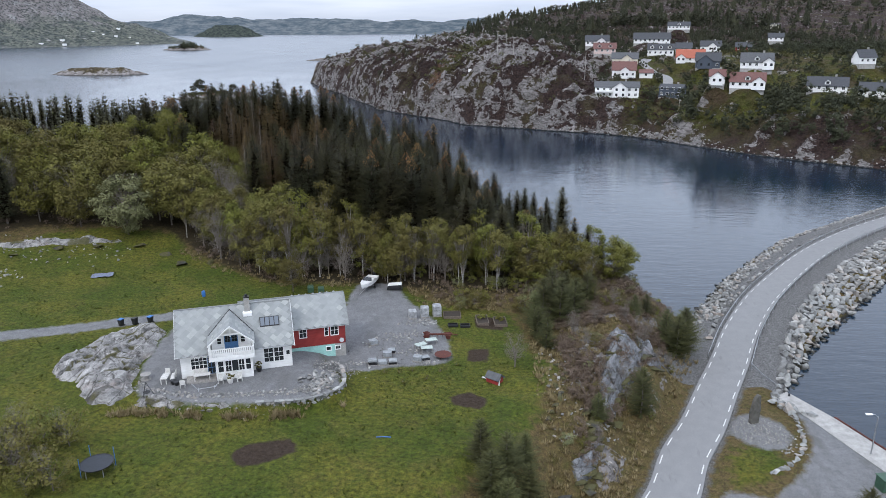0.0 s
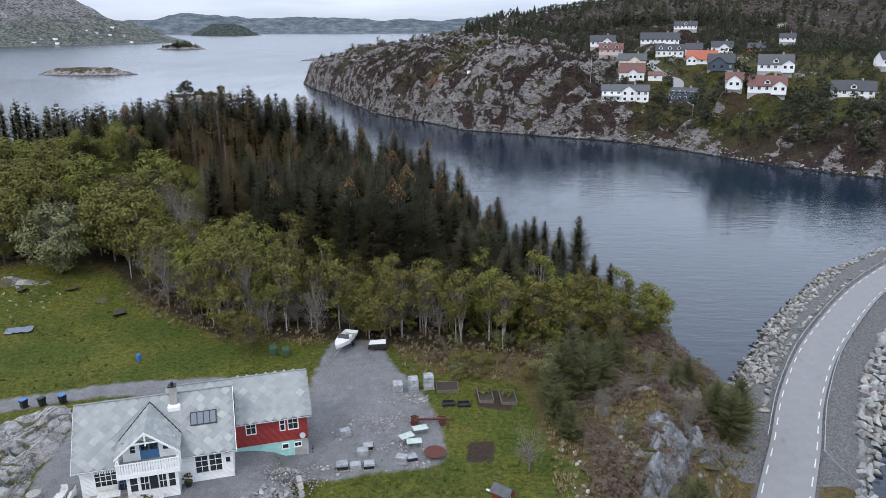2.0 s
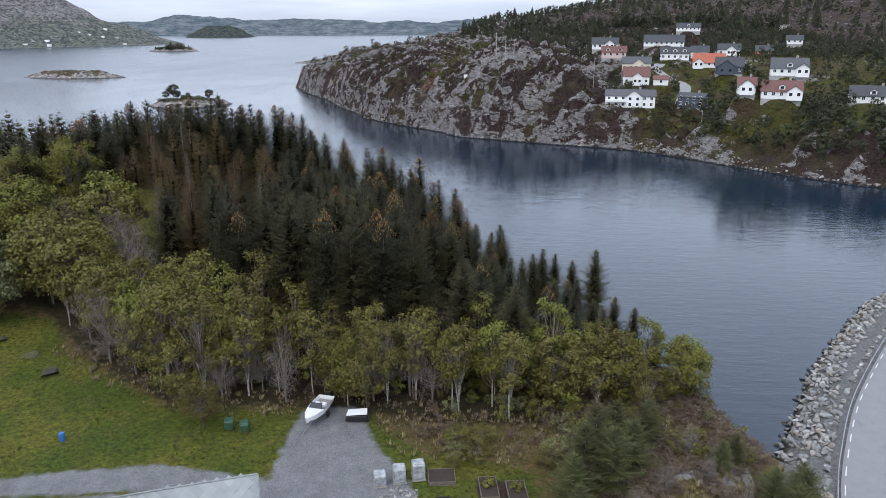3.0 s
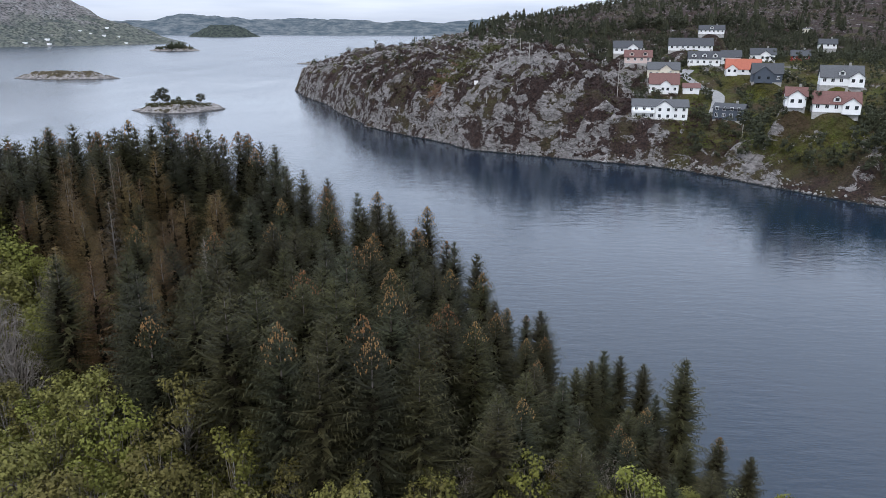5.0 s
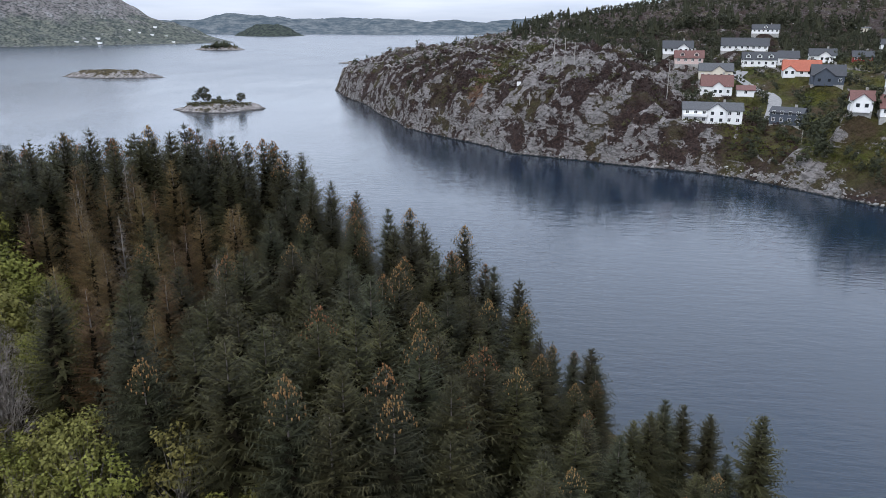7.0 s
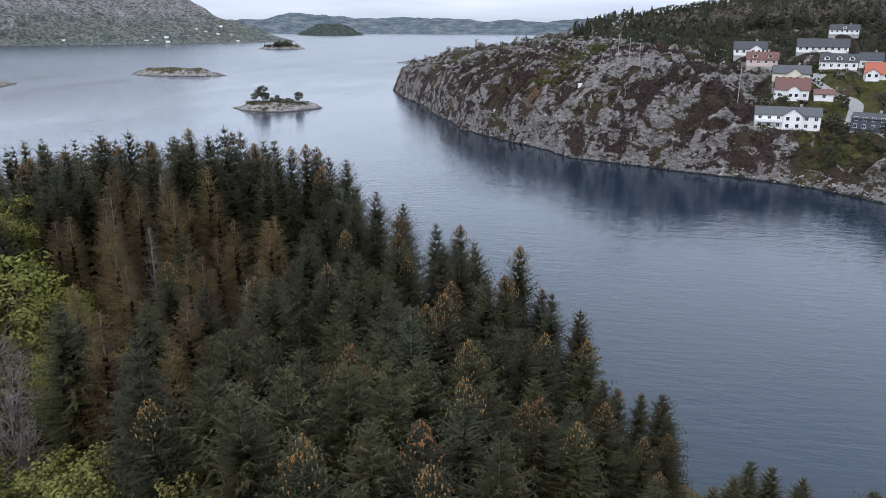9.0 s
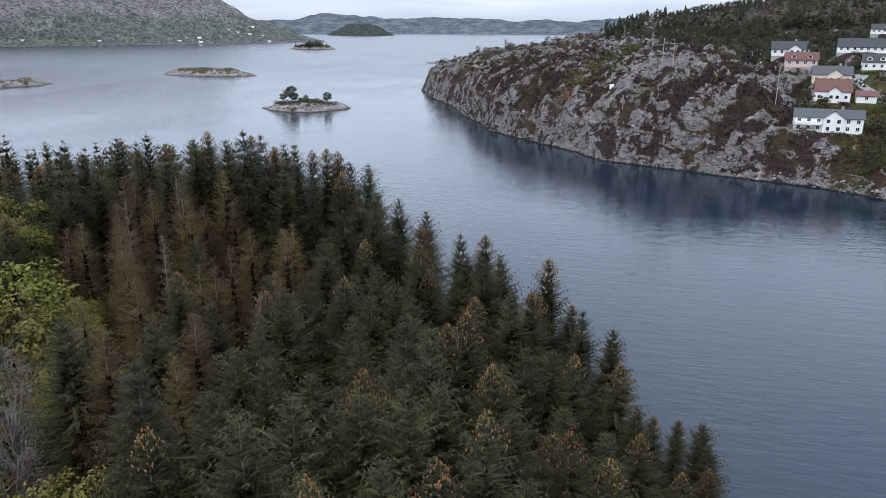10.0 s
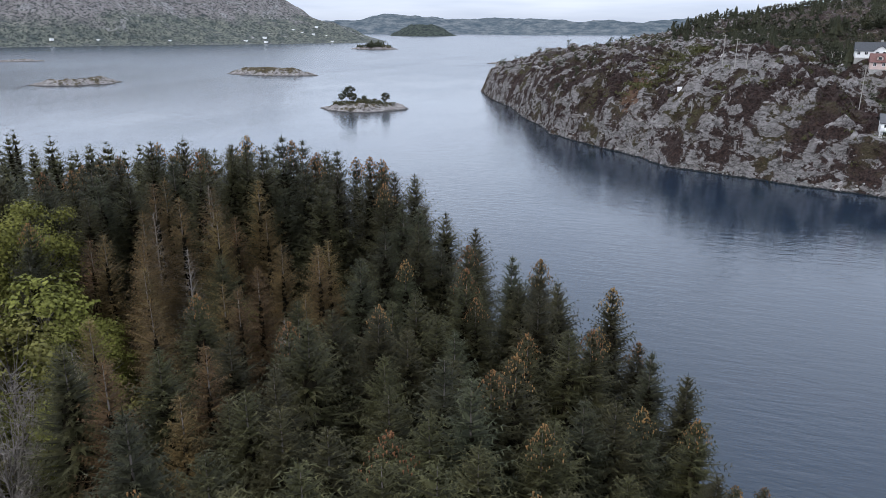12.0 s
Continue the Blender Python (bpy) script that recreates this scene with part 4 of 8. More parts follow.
part("gable_front", quad_prism([(8.3, -0.25, 5.15), (3.8, -0.25, 5.15), (3.9, -0.25, 5.0), (GUM, -0.25, 6.7), (8.2, -0.25, 5.0)][::1], 0.1), WHITE, house)
door = part("balcony_door", pierced(5.25, 6.85, 3.05, 5.05, -0.24, 0.06, [(5.35, 4.15, 5.98, 4.95), (6.12, 4.15, 6.75, 4.95)]), BLUE, house, "blue double balcony door with small panes")
for a in (5.35, 6.12):
    for i in range(2):
        for j in range(2):
            part("pane", bm_box(a + i * 0.33, -0.2, 4.15 + j * 0.42, a + 0.3 + i * 0.33, -0.19, 4.53 + j * 0.42), GLASS, door)
fit_window(house, *gh[1], -0.25, 1, 2)
fit_window(house, *gh[2], -0.25, 1, 2)
balcony = part("balcony", bm_box(3.4, -2.0, 2.78, 8.65, 0.0, 2.95), TRIM, house)
for a, b, c, d in ((3.4, -2.02, 8.65, -1.94), (3.4, -1.94, 3.48, 0), (8.57, -1.94, 8.65, 0)):
    part("handrail", bm_box(a, b, 4.0, c, d, 4.1), TRIM, balcony)
    part("bottom_rail", bm_box(a, b, 2.6, c, d, 3.1), TRIM, balcony)
bal_me = mesh_from(bm_box(-0.075, -0.02, 3.1, 0.075, 0.02, 4.0), "baluster", TRIM)
for k in range(24):
    ob = new("baluster", bal_me)
    ob.parent, ob.location = balcony, (3.52 + k * 0.219, -1.98, 0)
for u in (3.44, 8.61):
    for k in range(8):
        ob = new("baluster", bal_me)
        ob.parent, ob.matrix_basis = balcony, Matrix.Translation((u, -1.8 + k * 0.22, 0)) @ Matrix.Rotation(math.pi / 2, 4, "Z")
bays = [(4.35, 0.95, 4.95, 2.35), (5.2, 0.95, 7.35, 2.35), (7.55, 0.95, 8.1, 2.35)]
part("bay_wall", pierced(4.05, 8.35, -0.6, 2.78, -1.6, 0.12, bays), WHITE, house)
part("bay_wall", bm_box(4.05, -1.48, -0.6, 4.17, 0, 2.78), WHITE, house)
part("bay_wall", bm_box(8.23, -1.48, -0.6, 8.35, 0, 2.78), WHITE, house)
fit_window(house, *bays[0], -1.6, 1, 2)
fit_window(house, 5.2, 0.95, 5.85, 2.35, -1.6, 2, 2)
fit_window(house, 5.95, 0.95, 6.65, 2.35, -1.6, 1, 1)
fit_window(house, 6.75, 0.95, 7.35, 2.35, -1.6, 2, 2)
fit_window(house, *bays[2], -1.6, 1, 2)

# roof fittings
chimney = part("chimney", bm_box(7.85, 3.0, 6.2, 8.5, 3.6, 8.35, bevel=0.02), CONCRETE, house, "grey rendered chimney")
part("flashing", bm_box(7.6, 2.65, 5.95, 8.75, 3.5, 6.55, bevel=0.1), TRIM, chimney)
part("cap", bm_box(7.8, 2.95, 8.35, 8.55, 3.65, 8.45), DARK, chimney)
part("flue", bm_tube([(8.17, 3.3, 8.45), (8.17, 3.3, 8.75)], [0.16, 0.16], 8), DARK, chimney)
su = slope.normalized()
sn = Vector((0, -su.z, su.y))
sky_o = Vector((9.55, EA[0], EA[1])) + su * 2.75
skylight = part("skylight", quad_prism([sky_o + sn * 0.12, sky_o + Vector((2.35, 0, 0)) + sn * 0.12, sky_o + Vector((2.35, 0, 0)) + su * 1.3 + sn * 0.12, sky_o + su * 1.3 + sn * 0.12], 0.14), DARK, house, "row of four dark-framed roof windows")
for k in range(4):
    o = sky_o + Vector((0.09 + k * 0.565, 0, 0)) + su * 0.1 + sn * 0.135
    part("pane", quad_prism([o, o + Vector((0.47, 0, 0)), o + Vector((0.47, 0, 0)) + su * 1.1, o + su * 1.1], 0.02), BLIND_AND_SKY, skylight)

# red wing
rh = [(14.4, 1.75, 15.25, 3.05), (17.65, 1.7, 18.05, 2.95), (18.45, 1.7, 19.35, 2.95)]
part("red_wall", pierced(13.1, 20.3, 0.4, 3.3, 3.85, 0.2, rh), RED, house, "red painted board wall")
part("red_wall", quad_prism([(20.3, 4.05, 0.4), (20.3, 11.1, 0.4), (20.3, 11.1, 3.2), (20.3, 7.5, 5.95), (20.3, 4.05, 3.2)], 0.2), RED, house, "red painted board gable")
part("red_wall", bm_box(7.0, 10.9, -2.2, 20.1, 11.1, 3.2), RED, house)
bh = [(17.75, -0.45, 18.3, 0.05), (18.55, -0.45, 19.6, 0.05)]
part("basement_wall", pierced(13.1, 18.9, -2.6, 0.4, 3.9, 0.2, bh[:1]), TURQ, house, "pale turquoise basement wall")
part("basement_wall", pierced(18.9, 20.3, -2.6, 0.4, 3.88, 0.22, [(18.9, -0.45, 19.6, 0.05)]), CONCRETE, house, "bare concrete basement corner")
part("basement_wall", bm_box(20.1, 4.1, -2.6, 20.28, 11.1, 0.4), CONCRETE, house)
for h, cr in zip(rh + [bh[0], (18.95, -0.4, 19.55, 0.05)], ((2, 2), (1, 2), (2, 2), (1, 1), (2, 1))):
    fit_window(house, *h, 3.85, *cr)
REA, RRI = (3.4, 3.2), (7.5, 6.22)
rs = Vector((0, RRI[0] - REA[0], RRI[1] - REA[1]))
red_roof = part("roof", quad_prism([(13.47, *REA), (20.75, *REA), (20.75, *RRI), (13.47, *RRI)], 0.14), SLATEBED, house)
rear_roof = part("roof", quad_prism([(7.0, 6.1, 5.19), (13.47, 6.1, 5.19), (13.47, *RRI), (7.0, *RRI)], 0.1), SLATEBED, house)
lay_slates(rear_roof, (7.0, 6.1, 5.19), (1, 0, 0), rs, 6.5, 1.6, lambda a, b: True)
part("roof", quad_prism([(7.0, *RRI), (20.75, *RRI), (20.75, 11.5, 3.2), (7.0, 11.5, 3.2)], 0.14), SLATEBED, house)
lay_slates(red_roof, (13.47, *REA), (1, 0, 0), rs, 7.1, rs.length - 0.15, lambda a, b: True)
part("bargeboard", quad_prism([(20.78, 3.38, 3.16), (20.78, 7.5, 6.18), (20.78, 7.5, 5.98), (20.78, 3.38, 2.96)], 0.05), SLATEBED, house)
part("gutter", bm_tube([(13.5, 3.34, 3.1), (20.75, 3.34, 3.1)], [0.05, 0.05], 6), STEEL, house)
part("ridge_cap", bm_tube([(7.0, 7.5, 6.25), (20.77, 7.5, 6.25)], [0.08, 0.08], 6), SLATEBED, house)
dish = part("satellite_dish", bm_tube([(19.75, 3.6, 0.95), (19.75, 3.52, 0.97), (19.75, 3.5, 0.98)], [0.08, 0.27, 0.3], 14), STEEL, house)
part("bracket", bm_tube([(19.75, 3.85, 0.9), (19.75, 3.6, 0.95)], [0.03, 0.03], 5), STEEL, dish)
deck = thing("deck", HOUSE_M @ pose(0.6, -1.75, 0.0), "weathered grey plank deck beside the bay", "deck")
for k in range(12):
    part("plank", bm_box(0, k * 0.145, 0.12, 3.4, k * 0.145 + 0.13, 0.17), WOODG, deck)
part("frame_board", bm_box(0, -0.03, -0.1, 3.4, -0.002, 0.15), WOODG, deck)

# ---- stones ----


def stone_mesh(seed, flat=0.6, mat=None, name="stone"):
    """An angular boulder about one metre across."""
    r = np.random.default_rng(seed)
    bm = bmesh.new()
    pts = r.normal(size=(11, 3))
    pts /= np.linalg.norm(pts, axis=1)[:, None]
    pts *= r.uniform(0.42, 0.58, (11, 1)) * np.array([1.0, 0.8, flat])
    for p in pts:
        bm.verts.new(p)
    bmesh.ops.convex_hull(bm, input=bm.verts)
    bmesh.ops.delete(bm, geom=[v for v in bm.verts if not v.link_faces], context="VERTS")
    return mesh_from(bm, name, mat or STONE)


STONES = [stone_mesh(300 + k, 0.5 + 0.1 * (k % 4)) for k in range(9)]


def place_stone(parent, x, y, z, size, tilt=0.4):
    ob = new("stone", STONES[int(rng.integers(len(STONES)))])
    ob.parent = parent
    ob.matrix_basis = Matrix.LocRotScale((x, y, z), Euler((rng.uniform(-tilt, tilt), rng.uniform(-tilt, tilt), rng.uniform(0, 6.28))), Vector((size * rng.uniform(0.85, 1.3), size, size * rng.uniform(0.8, 1.1))))
    return ob


def heap(name, spots, label, category, kind="stuff"):
    """Many loose stones in one mesh: (x, y, z, size)."""
    VV, FF, count = [], [], 0
    for x, y, z, s in spots:
        src = STONES[int(rng.integers(len(STONES)))]
        V = np.array([v.co for v in src.vertices])
        a = rng.uniform(0, 6.28)
        V = V * s * np.array([rng.uniform(0.8, 1.3), 1, rng.uniform(0.7, 1.1)])
        V = np.stack([V[:, 0] * math.cos(a) - V[:, 1] * math.sin(a) + x, V[:, 0] * math.sin(a) + V[:, 1] * math.cos(a) + y, V[:, 2] + z + 0.15 * V[:, 0]], -1)
        VV += V.tolist()
        FF += [[i + count for i in f.vertices] for f in src.polygons]
        count += len(V)
    return tagged(new(name, mesh_of(name, VV, FF, RUBBLE)), label, category, kind=kind)


# riprap on both flanks of the causeway
ride_r = thing("riprap_bank", pose(0, 0, 0), "bank of large grey angular riprap boulders along the causeway", "riprap", kind="structure")
ride_l = thing("riprap_bank", pose(0, 0, 0), "bank of smaller pale riprap stones on the open-water flank", "riprap", kind="structure")
small = []
for k in range(1, len(ROAD_MID) - 1):
    c, d, left = road_frame(k)
    if c.y < 88 or c.x > 190:
        continue
    for sgn, holder, first, size in ((1, ride_l, 4.2, 0.95), (-1, ride_r, 7.2, 1.5)):
        if (sgn > 0 and c.y < 106) or (sgn < 0 and c.y < 91):
            continue
        top, s = (first, first)
        while s < first + 8:
            for rep in range(2):
                p = c + left * sgn * s + d * rng.uniform(-1.0, 1.0)
                g = ground_at(p.x, p.y)
                if -0.7 < g < 2.44:
                    sz = size * rng.uniform(0.6, 1.35)
                    if c.x < 92 and len(holder.children) < 300:
                        place_stone(holder, p.x, p.y, g + 0.22 * sz, sz, 0.5)
                    else:
                        small.append((p.x, p.y, g + 0.15 * sz, sz))
            s += size * 0.62
heap("riprap_stones", small, "riprap boulders further along the causeway", "riprap")

# guard rails
def guard_rail(points, label):
    rail = thing("guard_rail", pose(0, 0, 0), label, "guard rail", "road guard rails")
    bm = bmesh.new()
    for (ax, ay), (bx, by) in zip(points, points[1:]):
        d = Vector((bx - ax, by - ay, 0)).normalized()
        nrm = Vector((-d.y, d.x, 0))
        for z0, z1, o in ((0.50, 0.58, 0.0), (0.58, 0.65, 0.05), (0.65, 0.73, 0.0)):
            v = [bm.verts.new(Vector((x, y, ROAD_Z + z)) + nrm * e) for x, y in ((ax, ay), (bx, by)) for z, e in ((z0, o - 0.02), (z1, o - 0.02), (z1, o + 0.02), (z0, o + 0.02))]
            for i in range(4):
                j = (i + 1) % 4
                bm.faces.new((v[i], v[j], v[4 + j], v[4 + i]))
    part("beam", bm, STEEL, rail)
    post = mesh_from(bm_box(-0.05, -0.03, -0.6, 0.05, 0.03, 0.68), "post", STEEL)
    for k, (x, y) in enumerate(points):
        if k % 2 == 0:
            ob = new("post", post)
            ob.parent, ob.location = rail, (x, y, ROAD_Z)
    return rail


def offset_line(lo, hi, side):
    out = []
    for k in range(1, len(ROAD_MID) - 1):
        c, d, left = road_frame(k)
        if c.y > lo and c.x < hi:
            p = c + left * side
            out.append((p.x, p.y))
    return out


guard_rail(offset_line(99, 190, ROAD_HALF + 0.35), "galvanised steel guard rail along the causeway's seaward edge")
guard_rail([(41.5, 92.0), (40.6, 95.2), (40.4, 98.5)] + offset_line(102, 190, -ROAD_HALF - 0.35), "galvanised steel guard rail with a flared end")

# ---- trees ----
n = Nodes("grey_brown_bark")
c = n.mix(n.ramp(n.noise(5, 5, 0.6, (1, 1, 0.2)), (0.3, 0.0), (0.7, 1.0)), (0.05, 0.04, 0.032), (0.16, 0.14, 0.125))
BARK = n.done(c, 0.95)
n = Nodes("pale_birch_bark")
c = n.mix(n.ramp(n.noise(4, 5, 0.7, (0.4, 0.4, 2.0)), (0.5, 0.0), (0.62, 1.0)), (0.33, 0.315, 0.29), (0.06, 0.052, 0.047))
BIRCH = n.done(c, 0.85)
TWIG = plain("bare_grey_twigs", (0.175, 0.150, 0.128), 0.9)
# Near-black core inside each crown puts the interior shade into colour.
n = Nodes("shaded_crown_core")
CROWN_SHADE = n.done(n.mix(n.island(), (0.010, 0.009, 0.006), (0.022, 0.018, 0.012)), 1.0, 0, 0.0)
SPRUCE = leafy("spruce_needles", (0.036, 0.035, 0.016), (0.073, 0.067, 0.029), 0.35, 0.8)
SITKA = leafy("blue_green_needles", (0.033, 0.036, 0.020), (0.069, 0.069, 0.036), 0.35, 0.8)
RUSTY = leafy("browning_needles", (0.072, 0.050, 0.021), (0.150, 0.100, 0.042), 0.35, 0.8)
CONE = leafy("ripe_brown_cones", (0.17, 0.098, 0.042), (0.30, 0.175, 0.074), 2.0)
PINE = leafy("pine_needles", (0.050, 0.054, 0.021), (0.105, 0.108, 0.042), 0.5, 0.6)
SPRING = leafy("fresh_spring_leaves", (0.084, 0.087, 0.018), (0.164, 0.163, 0.037), 0.5)
OLIVE = leafy("olive_spring_leaves", (0.088, 0.082, 0.022), (0.162, 0.148, 0.043), 0.5)
WILLOW = leafy("silvery_willow_leaves", (0.118, 0.124, 0.056), (0.212, 0.218, 0.108), 0.6)
BRUSH = leafy("brown_underbrush_twigs", (0.095, 0.070, 0.052), (0.185, 0.140, 0.104), 0.8)


def conifer_crown(seed, tall, wide, whorls, arms, full, droop, start=0.1, thin=0.045, core=0.3, hang=0.62, bluff=5.0, blade=1.0):
    """Whorls of boughs, each a stem with slender side twigs and hanging sprays, round a dark core that paints the
    crown's inner shade.
    Returns points, triangles and the index of each triangle's material."""
    r = np.random.default_rng(seed)
    V, F, M = [], [], []

    def tri(a, b, c, m=0):
        k = len(V)
        V.extend((a, b, c))
        F.append((k, k + 1, k + 2))
        M.append(m)

    def envelope(u):
        return wide * (0.55 * (1 - u) + 0.56 * (1 - math.exp(-tall * (1 - start) * (1 - u) / bluff))) * (0.8 + 0.2 * min(1, u * 4))
    for w in range(whorls):
        u = min(0.985, max(0, (w + r.uniform(-0.4, 0.4)) / whorls)) ** 0.86
        z = tall * (start + (1 - start) * u)
        reach = envelope(u) + 0.16
        n_arms = arms if u < 0.85 else arms - 1
        for a in range(n_arms):
            ang = 2 * math.pi * (a + r.uniform(-0.4, 0.4)) / n_arms + w * 1.3
            L = reach * r.uniform(0.62, 1.16) * (1.2 if r.random() < 0.1 else 1)
            out, side = np.array([math.cos(ang), math.sin(ang), 0]), np.array([-math.sin(ang), math.cos(ang), 0])
            lift = 0.45 * u**2 - droop * (1 - u) + r.uniform(-0.1, 0.1)
            base = np.array([0, 0, z])

            def curve(t):
                return base + out * L * t + np.array([0, 0, L * (lift * t + 0.3 * t * t)])
            bw = blade * min(0.26, 0.05 + 0.085 * L)
            tri(curve(0.08) - side * bw, curve(0.08) + side * bw, curve(0.97))
            tri(curve(0.15) - side * bw * 1.2, curve(0.15) + side * bw * 1.2, curve(0.8) - np.array([0, 0, 0.2 * L]))
            for t in np.linspace(0.3, 1.0, max(2, int(round(full * min(1, 0.35 + L / wide * 0.75))))):
                p, long = curve(t), (0.16 + L * 0.27 * (1.15 - t * 0.7)) * r.uniform(0.7, 1.3)
                wd = thin * r.uniform(0.7, 1.3)
                for e in (-1, 1):
                    tip = p + side * e * long * 0.85 + out * long * r.uniform(0.4, 0.8) + np.array([0, 0, long * r.uniform(-0.5, 0.1)])
                    tri(p - out * wd, p + out * wd, tip)
                if hang and r.random() < 0.85:
                    e = r.uniform(-1, 1)
                    q = p + side * e * long * 0.5
                    tri(q - out * wd, q + out * wd, q + side * e * long * 0.25 + out * 0.1 + np.array([0, 0, -hang * long * r.uniform(0.5, 1.1)]))
                    tri(q - side * wd, q + side * wd, q + out * long * 0.5 + np.array([0, 0, long * r.uniform(-0.25, 0.3)]))
    for k in range(6):
        a, top = k * 1.05, np.array([0, 0, tall * (1.0 - 0.012 * k)])
        o, e = np.array([math.cos(a), math.sin(a), 0]), np.array([-math.sin(a), math.cos(a), 0])
        tri(top - np.array([0, 0, 0.5]) + 0.05 * e, top - np.array([0, 0, 0.5]) - 0.05 * e, top + (0.16 * o * k if k else np.array([0, 0, 0.35])))
    # Skirts round the trunk, coloured dark for the shade between boughs.
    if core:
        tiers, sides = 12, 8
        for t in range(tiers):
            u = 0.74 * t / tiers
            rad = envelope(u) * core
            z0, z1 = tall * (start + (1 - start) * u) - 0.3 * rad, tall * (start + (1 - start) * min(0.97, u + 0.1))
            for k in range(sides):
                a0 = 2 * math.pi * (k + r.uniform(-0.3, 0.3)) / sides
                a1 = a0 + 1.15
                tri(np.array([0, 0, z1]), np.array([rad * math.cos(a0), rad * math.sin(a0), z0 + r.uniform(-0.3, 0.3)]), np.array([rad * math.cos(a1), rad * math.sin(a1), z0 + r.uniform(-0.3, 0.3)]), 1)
    return V, F, M


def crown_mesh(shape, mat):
    me3 = mesh_of("crown", shape[0], shape[1], [mat, CROWN_SHADE])
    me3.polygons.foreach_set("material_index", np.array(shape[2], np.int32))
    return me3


def trunk_mesh(tall, thick, bark, lean=0.0, sides=6):
    pts = [(lean * (t**2), 0.1 * math.sin(t * 5), tall * t - 0.4 * (t == 0)) for t in (0, 0.15, 0.4, 0.7, 1.0)]
    return mesh_from(bm_tube(pts, [thick * v for v in (1.25, 1.0, 0.75, 0.45, 0.08)], sides), "trunk", bark)


def cone_mesh(seed, tall, wide):
    """Clusters of hanging cones round the top of a spruce."""
    r = np.random.default_rng(seed)
    V, F = [], []
    for k in range(90):
        u = 1 - 0.13 * r.random() ** 1.2
        rad = wide * (1 - math.exp(-tall * 0.9 * (1 - u) / 4.3)) * r.uniform(0.6, 1.1) + 0.1
        a = r.integers(9) * 0.7 + r.normal() * 0.16
        c = np.array([rad * math.cos(a), rad * math.sin(a), tall * u + r.uniform(-0.1, 0.2)])
        i, s = len(V), r.uniform(0.9, 1.5)
        V += [c + (0.05 * s, 0, 0), c + (-0.03 * s, 0.045 * s, 0), c + (-0.03 * s, -0.045 * s, 0), c + (0, 0, 0.05), c + (0, 0, -0.16 * s)]
        F += [(i, i + 1, i + 3), (i + 1, i + 2, i + 3), (i + 2, i, i + 3), (i + 1, i, i + 4), (i + 2, i + 1, i + 4), (i, i + 2, i + 4)]
    return mesh_of("cones", V, F, CONE)


def broad_crown(seed, tall, wide, clumps, leaves, size, low=0.3, narrow=1.0, hang=0.0, slim=0.9, puff=0.3):
    """Leaf clumps at the ends of limbs, the leaves facing out of their clump; returns the crown and the limbs."""
    r = np.random.default_rng(seed)
    V, F, limbs = [], [], bmesh.new()
    mid, half = tall * (1 + low) / 2, tall * (1 - low) / 2
    for k in range(clumps):
        d = r.normal(size=3)
        d /= np.linalg.norm(d)
        q = r.uniform(0.45, 1.0) ** 0.6
        c = np.array([d[0] * wide * narrow * q, d[1] * wide * narrow * q, mid + d[2] * half * q])
        root = np.array([0, 0, min(c[2] * 0.75, tall * r.uniform(0.2, 0.65))])
        bend = root * 0.45 + c * 0.55 + np.array([0, 0, -0.08 * tall * r.random()])
        bm_tube([root, bend, c], [0.005 * tall, 0.003 * tall, 0.01], 3, limbs, False)
        spread_r = wide * puff * r.uniform(0.7, 1.25)
        for m in range(leaves):
            o = r.normal(size=3)
            o *= r.uniform(0.35, 1.25) / np.linalg.norm(o)
            p = c + o * spread_r * np.array([1, 1, 0.7])
            p[2] -= hang * abs(r.normal()) * spread_r
            face = o + 0.55 * d + np.array([0, 0, 0.5]) + r.normal(size=3) * 0.55
            face /= np.linalg.norm(face)
            a = np.cross(face, r.normal(size=3))
            a /= np.linalg.norm(a)
            b = np.cross(face, a)
            s = size * r.uniform(0.6, 1.3)
            i = len(V)
            V += [p - a * s - b * s * slim * 0.45, p + a * s * 0.5 - b * s * slim * 0.6, p + a * s * 0.15 + b * s * slim]
            F.append((i, i + 1, i + 2))
    return (V, F), limbs


def make_conifer(seed, tall, wide, mat, label, cones=False, group="spruces of the wood", **shape):
    t = thing("spruce_tree", pose(0, 0, -500), label, "tree", group)
    part("trunk", trunk_mesh(tall * 0.98, 0.012 * tall, TWIG if mat in (RUSTY, TWIG) else BARK), None, t)
    part("crown", crown_mesh(conifer_crown(seed, tall, wide, **shape), mat), None, t)
    if cones:
        tagged(part("treetop", cone_mesh(seed, tall, wide), None, t, "top hung with brown cones"), kind="stuff")
    return t


def make_broadleaf(seed, tall, wide, mat, bark, clumps, leaves, size, label, name="birch_tree", group="leafy trees at the wood's edge", stems=1, **shape):
    t = thing(name, pose(0, 0, -500), label, "tree", group)
    for k in range(stems):
        part("trunk", trunk_mesh(tall * 0.8, (0.0075 if bark == BIRCH else 0.012) * tall, bark, (k - (stems - 1) / 2) * 0.22 * tall), None, t)
    (V, F), limbs = broad_crown(seed, tall, wide, clumps, leaves, size, **shape)
    tagged(part("branchwork", limbs, TWIG, t), kind="stuff")
    part("crown", mesh_of("crown", V, F, mat), None, t)
    return t


spruces = [make_conifer(100 + k, 17, 3.6 + 0.4 * (k % 3), SPRUCE if k % 3 else SITKA, "dense dark green spruce in the wood", cones=k in (0, 4), whorls=34, arms=7, full=7, droop=0.2 + 0.08 * (k % 2)) for k in range(6)]
back_rows, back_crown = [], [conifer_crown(120 + k, 17, 3.7, 17, 6, 3, 0.22, thin=0.085, core=0.2, blade=1.9) for k in range(3)]
